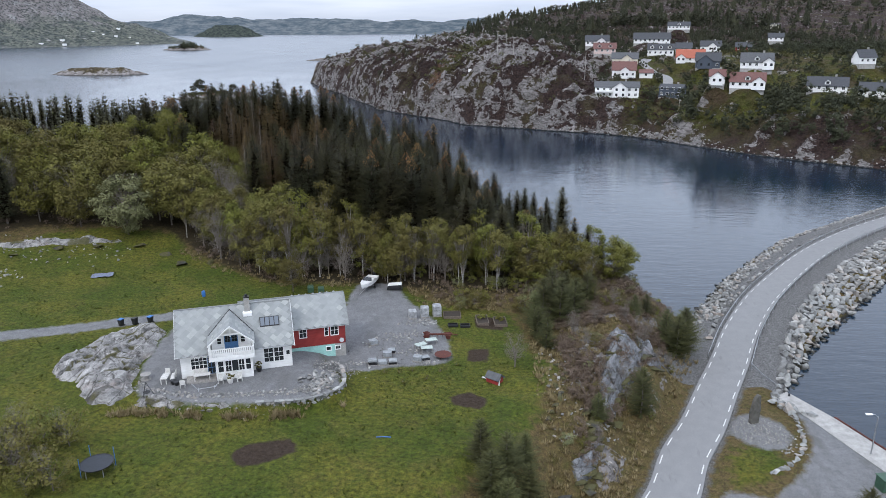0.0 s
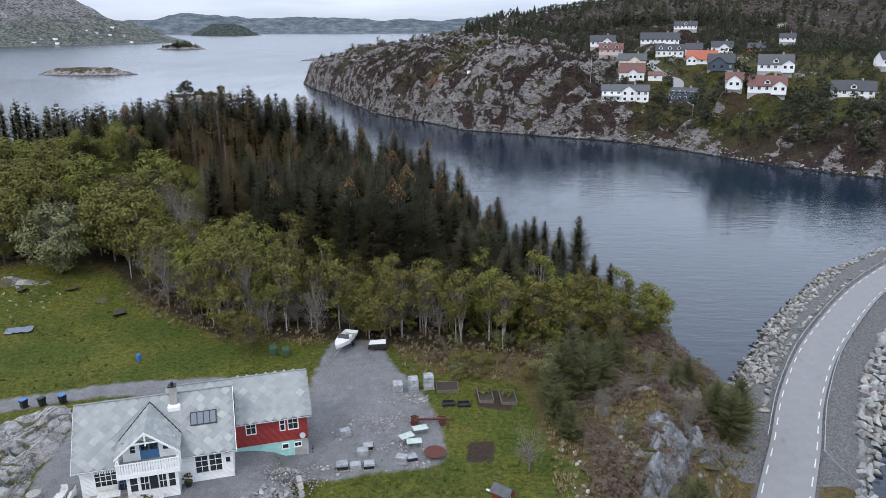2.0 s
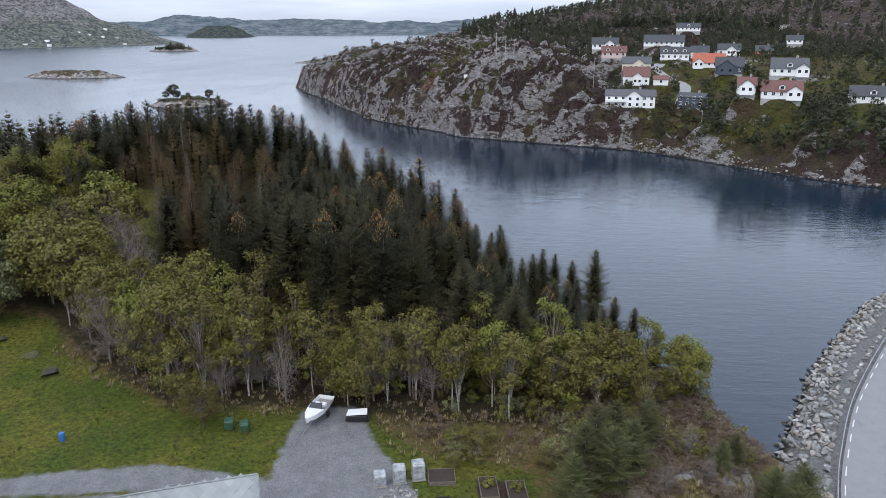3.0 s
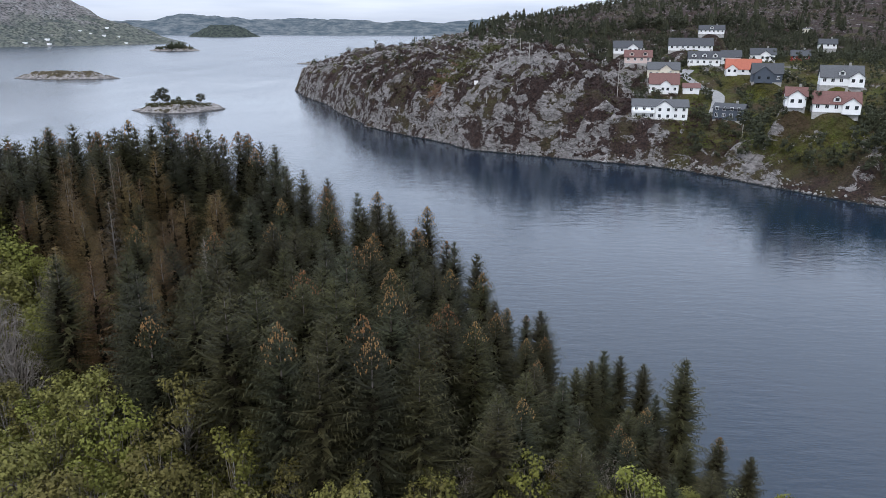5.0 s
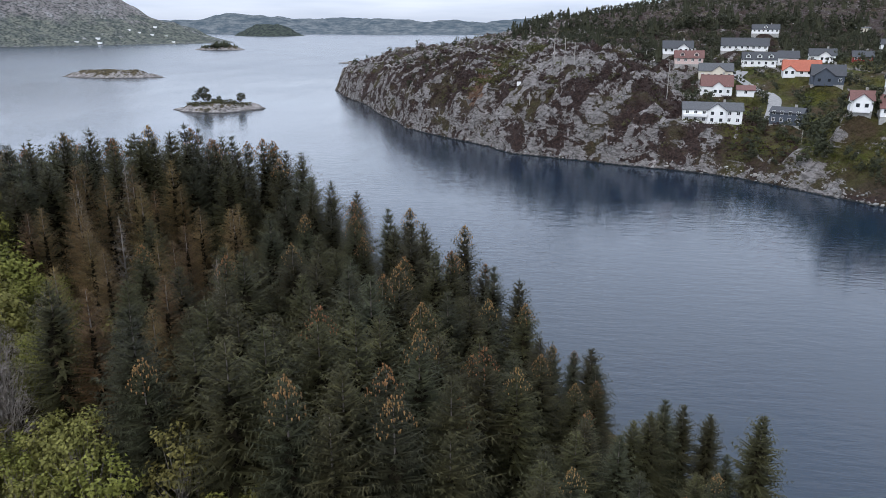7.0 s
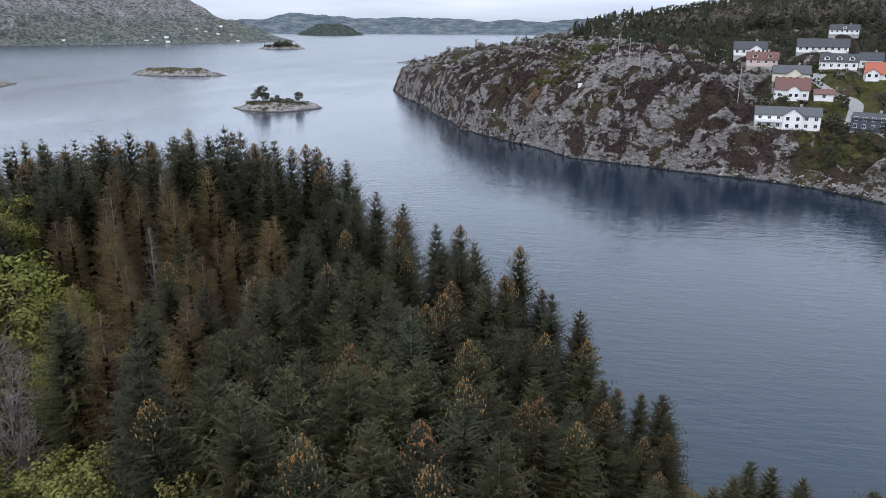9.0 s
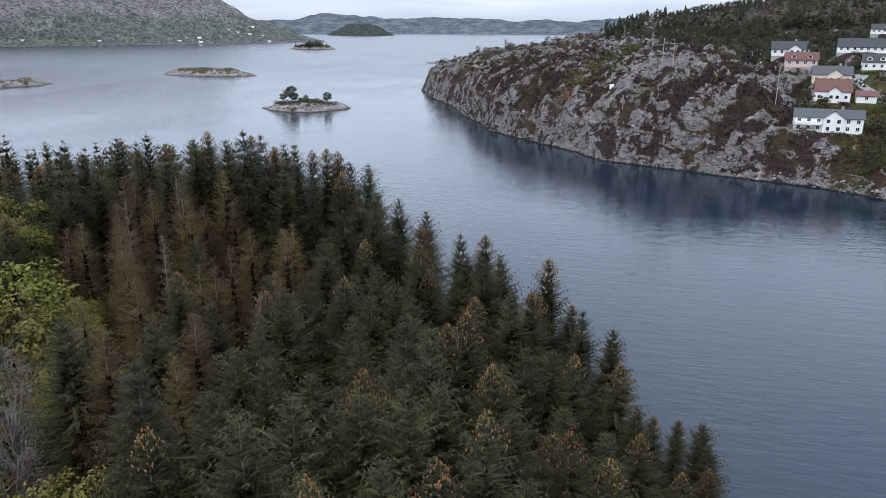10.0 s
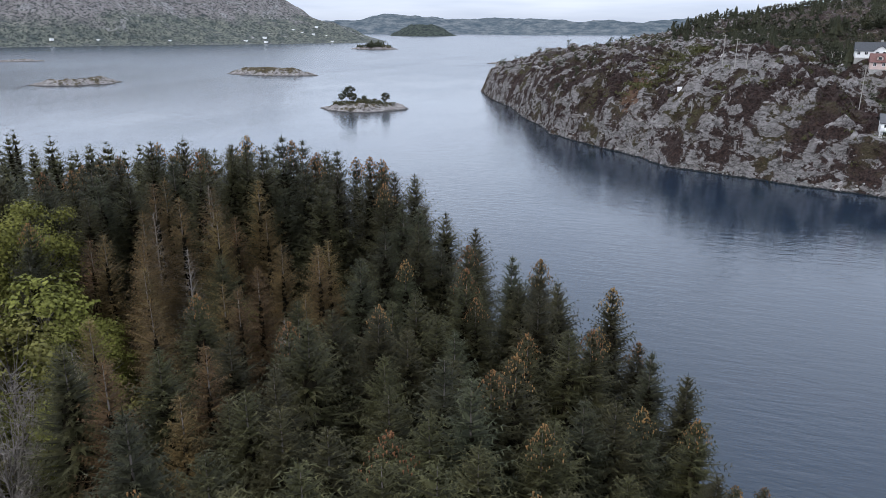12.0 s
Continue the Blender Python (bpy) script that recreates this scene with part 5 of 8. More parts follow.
rusty = [make_conifer(140 + k, 16, 2.9, RUSTY, "thinning spruce with rust-brown needles", whorls=30, arms=7, full=7, droop=0.12, core=0.16, thin=0.036, hang=0.6, blade=0.6, group="browning spruces") for k in range(3)]
dead = [make_conifer(150 + k, 15, 2.9, TWIG, "dead grey spruce with bare drooping twigs", whorls=24, arms=5, full=4, droop=-0.1, core=0, thin=0.016, hang=0, blade=0.14, group="browning spruces") for k in range(2)]
birches = [make_broadleaf(160 + k, 11.5, 2.2, (SPRING, OLIVE, OLIVE)[k], BIRCH, 40, 54, 0.16, "slender white-stemmed birch in thin spring leaf", low=0.34, stems=(1, 3, 2)[k], hang=0.5) for k in range(3)]
leafies = [make_broadleaf(170 + k, 11, 4.2, (SPRING, OLIVE, SPRING, OLIVE)[k], BARK, 62, 80, 0.21, "rounded broadleaf tree in fresh spring leaf", "broadleaf_tree", low=0.16, puff=0.26) for k in range(4)]
glade_tree = make_broadleaf(178, 11, 4.2, SPRING, BARK, 90, 190, 0.12, "tall broadleaf tree in bright spring leaf among the spruces", "broadleaf_tree", low=0.16, puff=0.24)
willows = [make_broadleaf(180, 10, 4.8, WILLOW, BARK, 90, 100, 0.2, "broad silvery-green willow tree", "willow_tree", low=0.1, puff=0.22)]
bushes = [make_broadleaf(190 + k, 3.6, 1.9, (OLIVE, SPRING, WILLOW)[k], BARK, 20, 48, 0.12, "low leafy bush at the wood's edge", "bush", "bushes", stems=3, low=0.1) for k in range(3)]
bare = [make_broadleaf(210 + k, 9, 2.4, TWIG, TWIG, 64, 22, 0.36, "leafless grey tree with bare twigs", "bare_tree", "bare trees", stems=2, low=0.15, slim=0.05, puff=0.34) for k in range(2)]


def make_pine(seed):
    t = thing("pine_tree", pose(0, 0, -500), "bushy dark green pine on the rocky slope", "tree", "pines on the slope")
    part("trunk", trunk_mesh(6.2, 0.1, BARK), None, t)
    part("crown", crown_mesh(conifer_crown(seed, 6.6, 2.6, 15, 7, 8, -0.1, start=0.06, thin=0.034, core=0, hang=0.3, bluff=2.6, blade=0.9), PINE), None, t)
    return t


pines = [make_pine(200 + k) for k in range(3)]


def plant(proto, x, y, scale, stretch=1.0, sink=0.15):
    ob = copy_thing(proto, pose(x, y, ground_at(x, y) - sink, 0, 0, rng.uniform(0, 360)))
    ob.scale = (scale, scale, scale * stretch)
    return ob


def choose(some):
    return some[int(rng.integers(len(some)))]


# the wood on the near shore; leafy and bare trees stand in its gaps
GLADES = [(-54, 147, 4.5), (-43, 140, 3.6), (-50, 136, 4), (-46, 131, 4), (-70, 157, 6)]


def canopy(x, y):
    """How high the treetops of the wood reach."""
    across = np.interp(x, [-100, -75, -45, -14, -4, 3, 9, 16, 20], [34.5, 34.5, 32.2, 31.5, 25.5, 22, 19, 18.0, 14])
    return across + 6.5 * math.exp(-((x + 54) / 19) ** 2 - ((y - 172) / 15) ** 2) + 2.6 * math.exp(-((x + 36) / 13) ** 2 - ((y - 178) / 12) ** 2)


cells = [(x, y) for x in np.arange(-160, 34, 4.0) for y in np.arange(110, 246, 4.0)]
jx = np.array([c[0] for c in cells]) + rng.uniform(-1.7, 1.7, len(cells))
jy = np.array([c[1] for c in cells]) + rng.uniform(-1.7, 1.7, len(cells))
inside = outline_distance(jx, jy, WOOD)
shore = outline_distance(jx, jy, NEAR_SHORE)
heights = land_height(jx, jy)
for x, y, d, s, g in zip(jx, jy, inside, shore, heights):
    if d < 0.8 or s < 2.5 or g < 0.8:
        continue
    if x < -84 and rng.random() < 0.4:
        continue
    if any(math.hypot(x - gx0, y - gy0) < gap for gx0, gy0, gap in GLADES):
        continue
    front = y - (112 + max(0, -x - 36) * 0.42)
    tall = max(4.0, canopy(x, y) - g - 2.6 * rng.random() ** 1.5 + 0.3) / 17
    if x < -0.66 * y - 16:
        back_rows.append((x, y, g - 0.2, tall * 0.97, rng.uniform(0, 6.28), int(rng.integers(3))))
    elif x < -54 and y < 154 + 0.12 * max(0, -x - 66) + rng.uniform(-5, 5):
        k = rng.random()
        if k < 0.52:
            plant(choose(leafies), x, y, rng.uniform(0.8, 1.3))
        elif k < 0.55:
            plant(choose(spruces), x, y, tall * 0.85)
        elif k < 0.7:
            plant(choose(bare), x, y, rng.uniform(0.9, 1.3))
    elif front < (9 if x > -22 else 13) + rng.uniform(-2, 3) and d < 19:
        k = rng.random()
        if k < 0.48:
            plant(choose(birches), x, y, rng.uniform(0.8, 1.2))
        elif k < 0.74:
            plant(choose(leafies), x, y, rng.uniform(0.55, 0.9))
        elif k < 0.86:
            plant(choose(bare), x, y, rng.uniform(0.8, 1.2))
        else:
            plant(choose(bushes), x, y, rng.uniform(0.8, 1.3))
    elif x > -70 and 0.8 < d < 4.5 and front < 20 and rng.random() < 0.5:
        plant(choose(bushes), x, y, rng.uniform(0.9, 1.6))
    elif x < -33 - rng.uniform(0, 4) and x > -62 and y < 166:
        k = rng.random()
        plant(choose(rusty) if k < 0.62 else choose(dead) if k < 0.76 else choose(spruces) if k < 0.95 else choose(leafies), x, y, tall * (1.02 if k < 0.95 else 0.8))
    elif x < -80 or (y > 178 and x < -55):
        back_rows.append((x, y, g - 0.2, tall, rng.uniform(0, 6.28), int(rng.integers(3))))
    else:
        plant(choose(spruces), x, y, tall * rng.uniform(0.93, 1.02), rng.uniform(0.98, 1.06))

for k in range(115):
    x = rng.uniform(-60, 16)
    y = 112.5 + max(0, -x - 36) * 0.62 + max(0, x + 2) * 0.35 + rng.uniform(0, 13)
    if outline_distance(np.array([x]), np.array([y]), WOOD)[0] > 0.5:
        pick = rng.random()
        plant(choose(birches) if pick < 0.34 else choose(bare) if pick < 0.66 else choose(leafies) if pick < 0.78 else choose(bushes), x, y, rng.uniform(0.6, 1.05) * (0.75 if 0.64 < pick < 0.78 else 1))

BV, BF, BM, count = [], [], [], 0
for x, y, z, s, turn, k in back_rows:
    V, F, M = back_crown[k]
    V = np.array(V)
    co, si = math.cos(turn) * s, math.sin(turn) * s
    BV.append(np.stack([x + V[:, 0] * co - V[:, 1] * si, y + V[:, 0] * si + V[:, 1] * co, z + V[:, 2] * s], -1))
    BF.append(np.array(F) + count)
    BM.append(np.array(M, np.int32))
    count += len(V)
wood_me = mesh_of("spruce_wood", np.concatenate(BV), np.concatenate(BF), [SPRUCE, CROWN_SHADE])
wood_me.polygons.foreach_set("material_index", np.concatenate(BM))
tagged(new("spruce_wood", wood_me), "dark spruce wood along the far shore", "wood", kind="stuff")

# ---- village across the sound ----
ROOFD = plain("dark_grey_roof_tiles", (0.05, 0.053, 0.06), 0.7, 0, 0.3, 2)
ROOFG = plain("grey_roof_tiles", (0.085, 0.088, 0.094), 0.75, 0, 0.3, 2)
ROOFR = plain("orange_red_roof_tiles", (0.38, 0.11, 0.065), 0.75, 0, 0.25, 2)
ROOFB = plain("brown_red_roof_tiles", (0.15, 0.070, 0.060), 0.75, 0, 0.25, 2)
CREAM = plain("cream_painted_boards", (0.66, 0.61, 0.50), 0.6, 0, 0.1)
SLATEBLUE = plain("dark_blue_grey_boards", (0.06, 0.075, 0.10), 0.6, 0, 0.15)
PINKISH = plain("pale_pink_boards", (0.60, 0.46, 0.42), 0.6, 0, 0.1)
FARWHITE = plain("white_house_boards", (0.82, 0.82, 0.81), 0.55, 0, 0.06)


def prism_roof(w, d, z, rise, over=0.5, along="u"):
    """The two slopes of a gable roof as slabs; ridge along u or v."""
    t = 0.18
    k = rise / (d / 2 if along == "u" else w / 2)
    drop = over * k
    out = []
    for s in (-1, 1):
        if along == "u":
            pts = [(-w / 2 - over, s * (d / 2 + over), z - drop), (w / 2 + over, s * (d / 2 + over), z - drop), (w / 2 + over, 0, z + rise), (-w / 2 - over, 0, z + rise)]
            pts = pts if s < 0 else pts[::-1]
        else:
            pts = [(s * (w / 2 + over), -d / 2 - over, z - drop), (s * (w / 2 + over), d / 2, z - drop), (0, d / 2, z + rise), (0, -d / 2 - over, z + rise)]
            pts = pts if s > 0 else pts[::-1]
        out.append(quad_prism(pts, t))
    return out


def gable_body(w, d, z0, z, rise, along="u"):
    if along == "u":
        return quad_prism([(w / 2, -d / 2, z0), (w / 2, d / 2, z0), (w / 2, d / 2, z), (w / 2, 0, z + rise - 0.2), (w / 2, -d / 2, z)], w)
    return quad_prism([(-w / 2, -d / 2, z0), (w / 2, -d / 2, z0), (w / 2, -d / 2, z), (0, -d / 2, z + rise - 0.2), (-w / 2, -d / 2, z)], d)


def shift_bm(bm, x, y, z):
    bmesh.ops.translate(bm, verts=bm.verts, vec=(x, y, z))
    return bm


def home(row, wall, roof, label, turn=0.0, dormer=0, wing=None, rise=None, chimney_at=0.2, cols=None, wall_label=""):
    """A village house facing the water: body, roof, windows, chimney; dormers or a cross wing where it has them."""
    x, y, z, w, d, tall = row
    face = math.degrees(math.atan2(x - 0, y - 60))
    ob = thing("village_house", pose(x, y, z, 0, 0, -face * 0.75 + turn), label, "house", "village houses")
    rise = rise or d * 0.42
    part("wall", gable_body(w, d, -0.5, tall, rise), wall, ob, wall_label)
    part("foundation", bm_box(-w / 2 + 0.05, -d / 2 + 0.05, -3.0, w / 2 - 0.05, d / 2 - 0.05, -0.5), CONCRETE, ob, "grey concrete foundation")
    for bm in prism_roof(w, d, tall, rise):
        part("roof", bm, roof, ob)
    part("chimney", bm_box(w * chimney_at - 0.4, 0.2, tall + rise * 0.5, w * chimney_at + 0.4, 1.0, tall + rise + 0.9), CONCRETE, ob)
    floors = 2 if tall > 4 else 1
    cols = cols or max(2, int(w / 2.7))
    for f in range(floors):
        for k in range(cols):
            u = -w / 2 + w * (k + 0.5) / cols
            if wing and abs(u - wing[0]) < wing[1] / 2 + 0.3:
                continue
            z0 = 0.8 + f * 2.5
            win = part("window", bm_box(u - 0.62, -d / 2 - 0.06, z0 - 0.1, u + 0.62, -d / 2 + 0.05, z0 + 1.3), TRIM, ob)
            for s in (-0.28, 0.28):
                part("pane", bm_box(u + s - 0.24, -d / 2 - 0.09, z0, u + s + 0.24, -d / 2 - 0.03, z0 + 1.2), GLASS, win)
    for k in range(dormer):
        u = -w / 2 + w * (k + 0.5) / dormer
        dm = part("dormer", shift_bm(gable_body(2.2, 2.6, 0, 1.3, 0.8, "v"), u, -d / 2 + 1.5, tall + 0.4), wall, ob)
        for bm in prism_roof(2.2, 2.6, 1.3, 0.8, 0.25, "v"):
            part("dormer_roof", shift_bm(bm, u, -d / 2 + 1.5, tall + 0.4), roof, dm)
        part("pane", bm_box(u - 0.6, -d / 2 + 0.14, tall + 0.6, u + 0.6, -d / 2 + 0.22, tall + 1.6), GLASS, dm)
    if wing:
        u, ww, out = wing
        wg = part("wing", shift_bm(gable_body(ww, out + d / 2, -0.9, tall, ww * 0.38, "v"), u, -d / 4 - out / 2, 0), wall, ob)
        for bm in prism_roof(ww, out + d / 2, tall, ww * 0.38, 0.4, "v"):
            part("wing_roof", shift_bm(bm, u, -d / 4 - out / 2, 0), roof, wg)
        for f in range(floors):
            for s in (-0.25, 0.25):
                part("pane", bm_box(u + s * ww - 0.55, -d / 2 - out - 0.05, 0.8 + 2.5 * f, u + s * ww + 0.55, -d / 2 - out + 0.03, 2.0 + 2.5 * f), GLASS, wg)
    return ob


W, M, E = WEST_HOMES, MID_HOMES, EAST_HOMES
white_house = home(W[0], FARWHITE, ROOFG, "long two-storey white house with a low grey roof", wing=(1.5, 6.5, 1.2), rise=2.4)
part("balcony", bm_box(-10.7, -5.9, 2.5, -2.0, -4.25, 3.5), TRIM, white_house)
home(W[1], FARWHITE, ROOFB, "white house with a brown-red roof and balcony gable", wing=(0.5, 4.2, 1.0), rise=4.2)
home(W[2], FARWHITE, ROOFB, "brown-red roofed carport beside the white house", rise=1.6, cols=1)
home(W[3], PINKISH, ROOFB, "pale pink house with a brown-red roof", dormer=2)
home(W[4], FARWHITE, ROOFD, "white house with a black tiled roof", wing=(2.5, 5, 0.8))
home(W[5], CREAM, ROOFG, "cream house with a brown-grey hipped roof", wing=(1.0, 5.5, 1.0), rise=3.0)
home(W[6], FARWHITE, ROOFD, "long low white house with a blue-black roof", rise=3.6)
home(M[0], FARWHITE, ROOFD, "white house with a dark roof and two dormers", dormer=3)
home(M[1], FARWHITE, ROOFD, "narrow white house with a dark roof")
home(M[2], FARWHITE, ROOFR, "white house under a bright orange-red tiled roof", wing=(-5, 5, 1.2), rise=4.2)
home(M[3], SLATEBLUE, ROOFD, "dark blue house with white trim and a tall gable", wing=(-1.5, 7.5, 1.5), rise=4.0)
home(M[4], FARWHITE, ROOFD, "white house with a dark roof and broad gable", wing=(1, 5, 1.0))
home(M[5], RED, ROOFD, "red wooden house with a black roof", rise=2.6)
home(M[6], SLATEBLUE, ROOFD, "dark modern house with broad windows above the rocks", rise=1.6, turn=-18)
home(M[7], FARWHITE, ROOFB, "small white house with a red-brown roof", wing=(0, 5, 1.0))
home(E[0], FARWHITE, ROOFG, "large white house with a steep grey roof", dormer=1, wing=(5, 5, 1.0), rise=3.8)
home(E[1], FARWHITE, ROOFB, "large white house with a red-brown roof and glazed gable", dormer=1, wing=(4.5, 5.5, 1.2), rise=3.6)
home(E[2], FARWHITE, ROOFD, "broad white bungalow with a black hipped roof", dormer=1, rise=3.4)
home(E[3], FARWHITE, ROOFD, "white garage house with a black roof", rise=3.0, cols=1)
home(E[4], FARWHITE, ROOFD, "white gabled house on the upper slope", turn=30, rise=3.6)
home(E[5], FARWHITE, ROOFD, "white house with a blue-black roof among conifers", dormer=1)
home(E[6], CREAM, ROOFG, "pale box-shaped house high on the hill", rise=0.7)
home(E[7], FARWHITE, ROOFD, "small white house with a dark roof in the trees")

# village lane
n = Nodes("village_lane")
LANE = n.done(n.ramp(n.noise(0.8, 4), (0.3, (0.20, 0.20, 0.20)), (0.7, (0.28, 0.275, 0.27))), 0.9)
lane_line = rounded([(93, 383), (98, 396), (101, 408), (96, 420), (93, 436), (98, 446)], 3)
verts, faces = [], []
for k, (x, y) in enumerate(lane_line):
    a, b = lane_line[max(k - 1, 0)], lane_line[min(k + 1, len(lane_line) - 1)]
    t = Vector((b[0] - a[0], b[1] - a[1], 0)).normalized()
    for s in (-2.6, -0.9, 0.9, 2.6):
        px, py = x - t.y * s, y + t.x * s
        verts.append((px, py, ground_at(px, py) + 0.35))
    if k:
        faces += [((k - 1) * 4 + i, (k - 1) * 4 + i + 1, k * 4 + i + 1, k * 4 + i) for i in range(3)]
tagged(new("lane", mesh_of("lane", verts, faces, LANE)), "pale asphalt lane winding between the village houses", "road", kind="structure")

# power poles, a white hut
POLEWOOD = plain("grey_pole_wood", (0.34, 0.32, 0.29), 0.9)
for x, y, tall, arm in ((8.2, 425, 13, True), (13.0, 425, 13, True), (17.2, 422, 14.5, True), (54.3, 395, 15, False), (-2.5, 392, 6, False), (62, 505, 12, True), (66, 505, 12, True), (69, 506, 12, True), (92, 345, 5, False)):
    z = ground_at(x, y)
    p = thing("power_pole", pose(x, y, z), "tall grey wooden power line pole on the heath", "pole", "power poles")
    part("shaft", bm_tube([(0, 0, -0.6), (0, 0, tall)], [0.17, 0.12], 7), POLEWOOD, p)
    if arm:
        part("crossarm", bm_box(-0.9, -0.06, tall - 0.5, 0.9, 0.06, tall - 0.35), POLEWOOD, p)
hut = thing("navigation_box", pose(-7.4, 415, ground_at(-7.4, 415)), "small white navigation marker box on the rocks", "marker")
part("cabinet", bm_box(-0.9, -0.7, -0.4, 0.9, 0.7, 1.3, bevel=0.05), FARWHITE, hut)
part("lid", bm_box(-1.0, -0.8, 1.3, 1.0, 0.8, 1.42), FARWHITE, hut)

# ---- growth on the headland and islets ----
DARKPINE = leafy("distant_conifer_needles", (0.028, 0.032, 0.020), (0.060, 0.063, 0.036), 0.08, 0.3)
SCRUB = leafy("distant_scrub_leaves", (0.042, 0.042, 0.018), (0.105, 0.100, 0.038), 0.05)
HEATHER = leafy("dark_heather", (0.030, 0.020, 0.017), (0.085, 0.055, 0.045), 0.12)


def scatter(name, spots, shapes, mat, label, category):
    """Many far plants in one mesh: (x, y, z, scale)."""
    VV, FF, count = [], [], 0
    for x, y, z, s in spots:
        V, F = shapes[int(rng.integers(len(shapes)))]
        a = rng.uniform(0, 6.28)
        co, si = math.cos(a) * s, math.sin(a) * s
        VV.append(np.stack([x + V[:, 0] * co - V[:, 1] * si, y + V[:, 0] * si + V[:, 1] * co, z + V[:, 2] * s * rng.uniform(0.85, 1.2)], -1))
        FF.append(F + count)
        count += len(V)
    return tagged(new(name, mesh_of(name, np.concatenate(VV), np.concatenate(FF), mat)), label, category, kind="stuff")


def arrays(shape):
    return np.array(shape[0]), np.array(shape[1])


def tiered_fir(seed, tall=10, wide=2.7, tiers=4, sides=6):
    """A far conifer: ragged overlapping skirts of boughs."""
    r = np.random.default_rng(seed)
    V, F = [], []
    for t in range(tiers):
        z0, z1 = tall * (0.06 + 0.8 * t / tiers), tall * min(1.03, 0.06 + 0.8 * t / tiers + 0.36)
        rad = wide * (1 - (t / tiers) ** 1.4) + 0.35
        i = len(V)
        V.append((r.normal() * 0.15, r.normal() * 0.15, z1))
        for k in range(2 * sides):
            a = math.pi * k / sides + t
            q = rad * (r.uniform(0.85, 1.25) if k % 2 == 0 else r.uniform(0.45, 0.65))
            V.append((q * math.cos(a), q * math.sin(a), z0 + r.uniform(-0.5, 0.4) + (0.5 if k % 2 else 0)))
        F += [(i, i + 1 + k, i + 1 + (k + 1) % (2 * sides)) for k in range(2 * sides)]
    return V, F


far_fir = [arrays(tiered_fir(400 + k)) for k in range(4)]
far_pine = [arrays(broad_crown(410 + k, 7, 2.5, 14, 15, 0.42, low=0.15)[0]) for k in range(3)]
far_round = [arrays(broad_crown(415 + k, 8.5, 2.7, 11, 8, 0.62, low=0.12)[0]) for k in range(3)]
far_bush = [arrays(broad_crown(420 + k, 2.4, 1.9, 9, 15, 0.27, low=0.0)[0]) for k in range(3)]
hx, hy = rng.uniform(-150, 330, 30000), rng.uniform(255, 900, 30000)
hx[20000:24000], hy[20000:24000] = rng.uniform(150, 520, 4000), rng.uniform(420, 860, 4000)
hx[24000:], hy[24000:] = rng.uniform(-60, 900, 6000), rng.uniform(850, 1900, 6000)
hd, hz = outline_distance(hx, hy, HEAD_SHORE), np.array([ground_at(x, y) for x, y in zip(hx, hy)])
wood_n, bush_n = fbm(hx / 40, hy / 40, 91), fbm(hx / 24, hy / 24, 93)
clear = np.min([np.hypot(hx - r[0], (hy - r[1] + 4) * 0.9) - r[3] * 0.56 for r in W + M + E], axis=0)
lane_gap = np.abs(line_side(hx, hy, lane_line))
firs, pines_far, scrub = [], [], []
for x, y, d, z, a, b, c, lg in zip(hx, hy, hd, hz, wood_n, bush_n, clear, lane_gap):
    if d < 5 or z < 1.5 or c < 0 or lg < 4:
        continue
    k = rng.random()
    hill = y > 500 + 0.5 * max(0, 60 - x) - 60 * (a - 0.5) and x > 50 - 0.1 * (y - 500) - 160 * (a - 0.45)
    if (hill and a > 0.34) or (48 < x < 68 and 445 < y < 500 and k < 0.5):
        if k < 0.85:
            firs.append((x, y, z - 0.3, rng.uniform(0.45, 1.0) * (1 if y < 850 else 1.8)))
    elif x > 92 and y < 345 - 0.45 * (x - 92) + 14 and d > 7 and a > 0.3:
        if k < 0.7:
            pines_far.append((x, y, z - 0.3, rng.uniform(0.7, 1.35)))
        elif k < 0.9:
            scrub.append((x, y, z - 0.1, rng.uniform(0.8, 1.7)))
    elif x > 62 and y < 500:
        if k < 0.34 and c > 1.5:
            pines_far.append((x, y, z - 0.3, rng.uniform(0.5, 1.05)))
        elif k < 0.9:
            scrub.append((x, y, z - 0.1, rng.uniform(0.5, 1.3)))
    elif abs(x + 24 - 0.15 * (y - 400)) < 12 and 15 < d < 130 and k < 0.5:
        scrub.append((x, y, z - 0.1, rng.uniform(0.9, 2.0)))
    elif -85 < x < -48 and 478 < y < 540 and k < 0.25:
        pines_far.append((x, y, z - 0.3, rng.uniform(0.4, 0.8)))
    elif b > 0.56 and k < 0.32:
        scrub.append((x, y, z - 0.1, rng.uniform(0.5, 1.3)))
    elif y > 600 and x < 60 and k < 0.035:
        pines_far.append((x, y, z - 0.3, rng.uniform(0.6, 1.1)))
far_heather = [arrays(broad_crown(425 + k, 0.9, 1.0, 5, 5, 0.3, low=0.0)[0]) for k in range(3)]
ex, ey = rng.uniform(-130, 92, 16000), rng.uniform(300, 560, 16000)
bed = (outline_distance(ex, ey, HEAD_SHORE) > 7) & (rock_ribs(ex, ey) < 0.3 + 0.3 * rng.random(len(ex)))
tussocks = [(x, y, ground_at(x, y) - 0.15, rng.uniform(0.5, 1.5)) for x, y in zip(ex[bed][:6500], ey[bed][:6500])]
scatter("heather", tussocks, far_heather, HEATHER, "dark brown heather tussocks on the headland", "heather")
scatter("conifer_wood", [firs[i] for i in rng.permutation(len(firs))[:5400]], far_fir[:2] + far_round * 2, DARKPINE, "dark conifer wood on the hill behind the village", "wood")
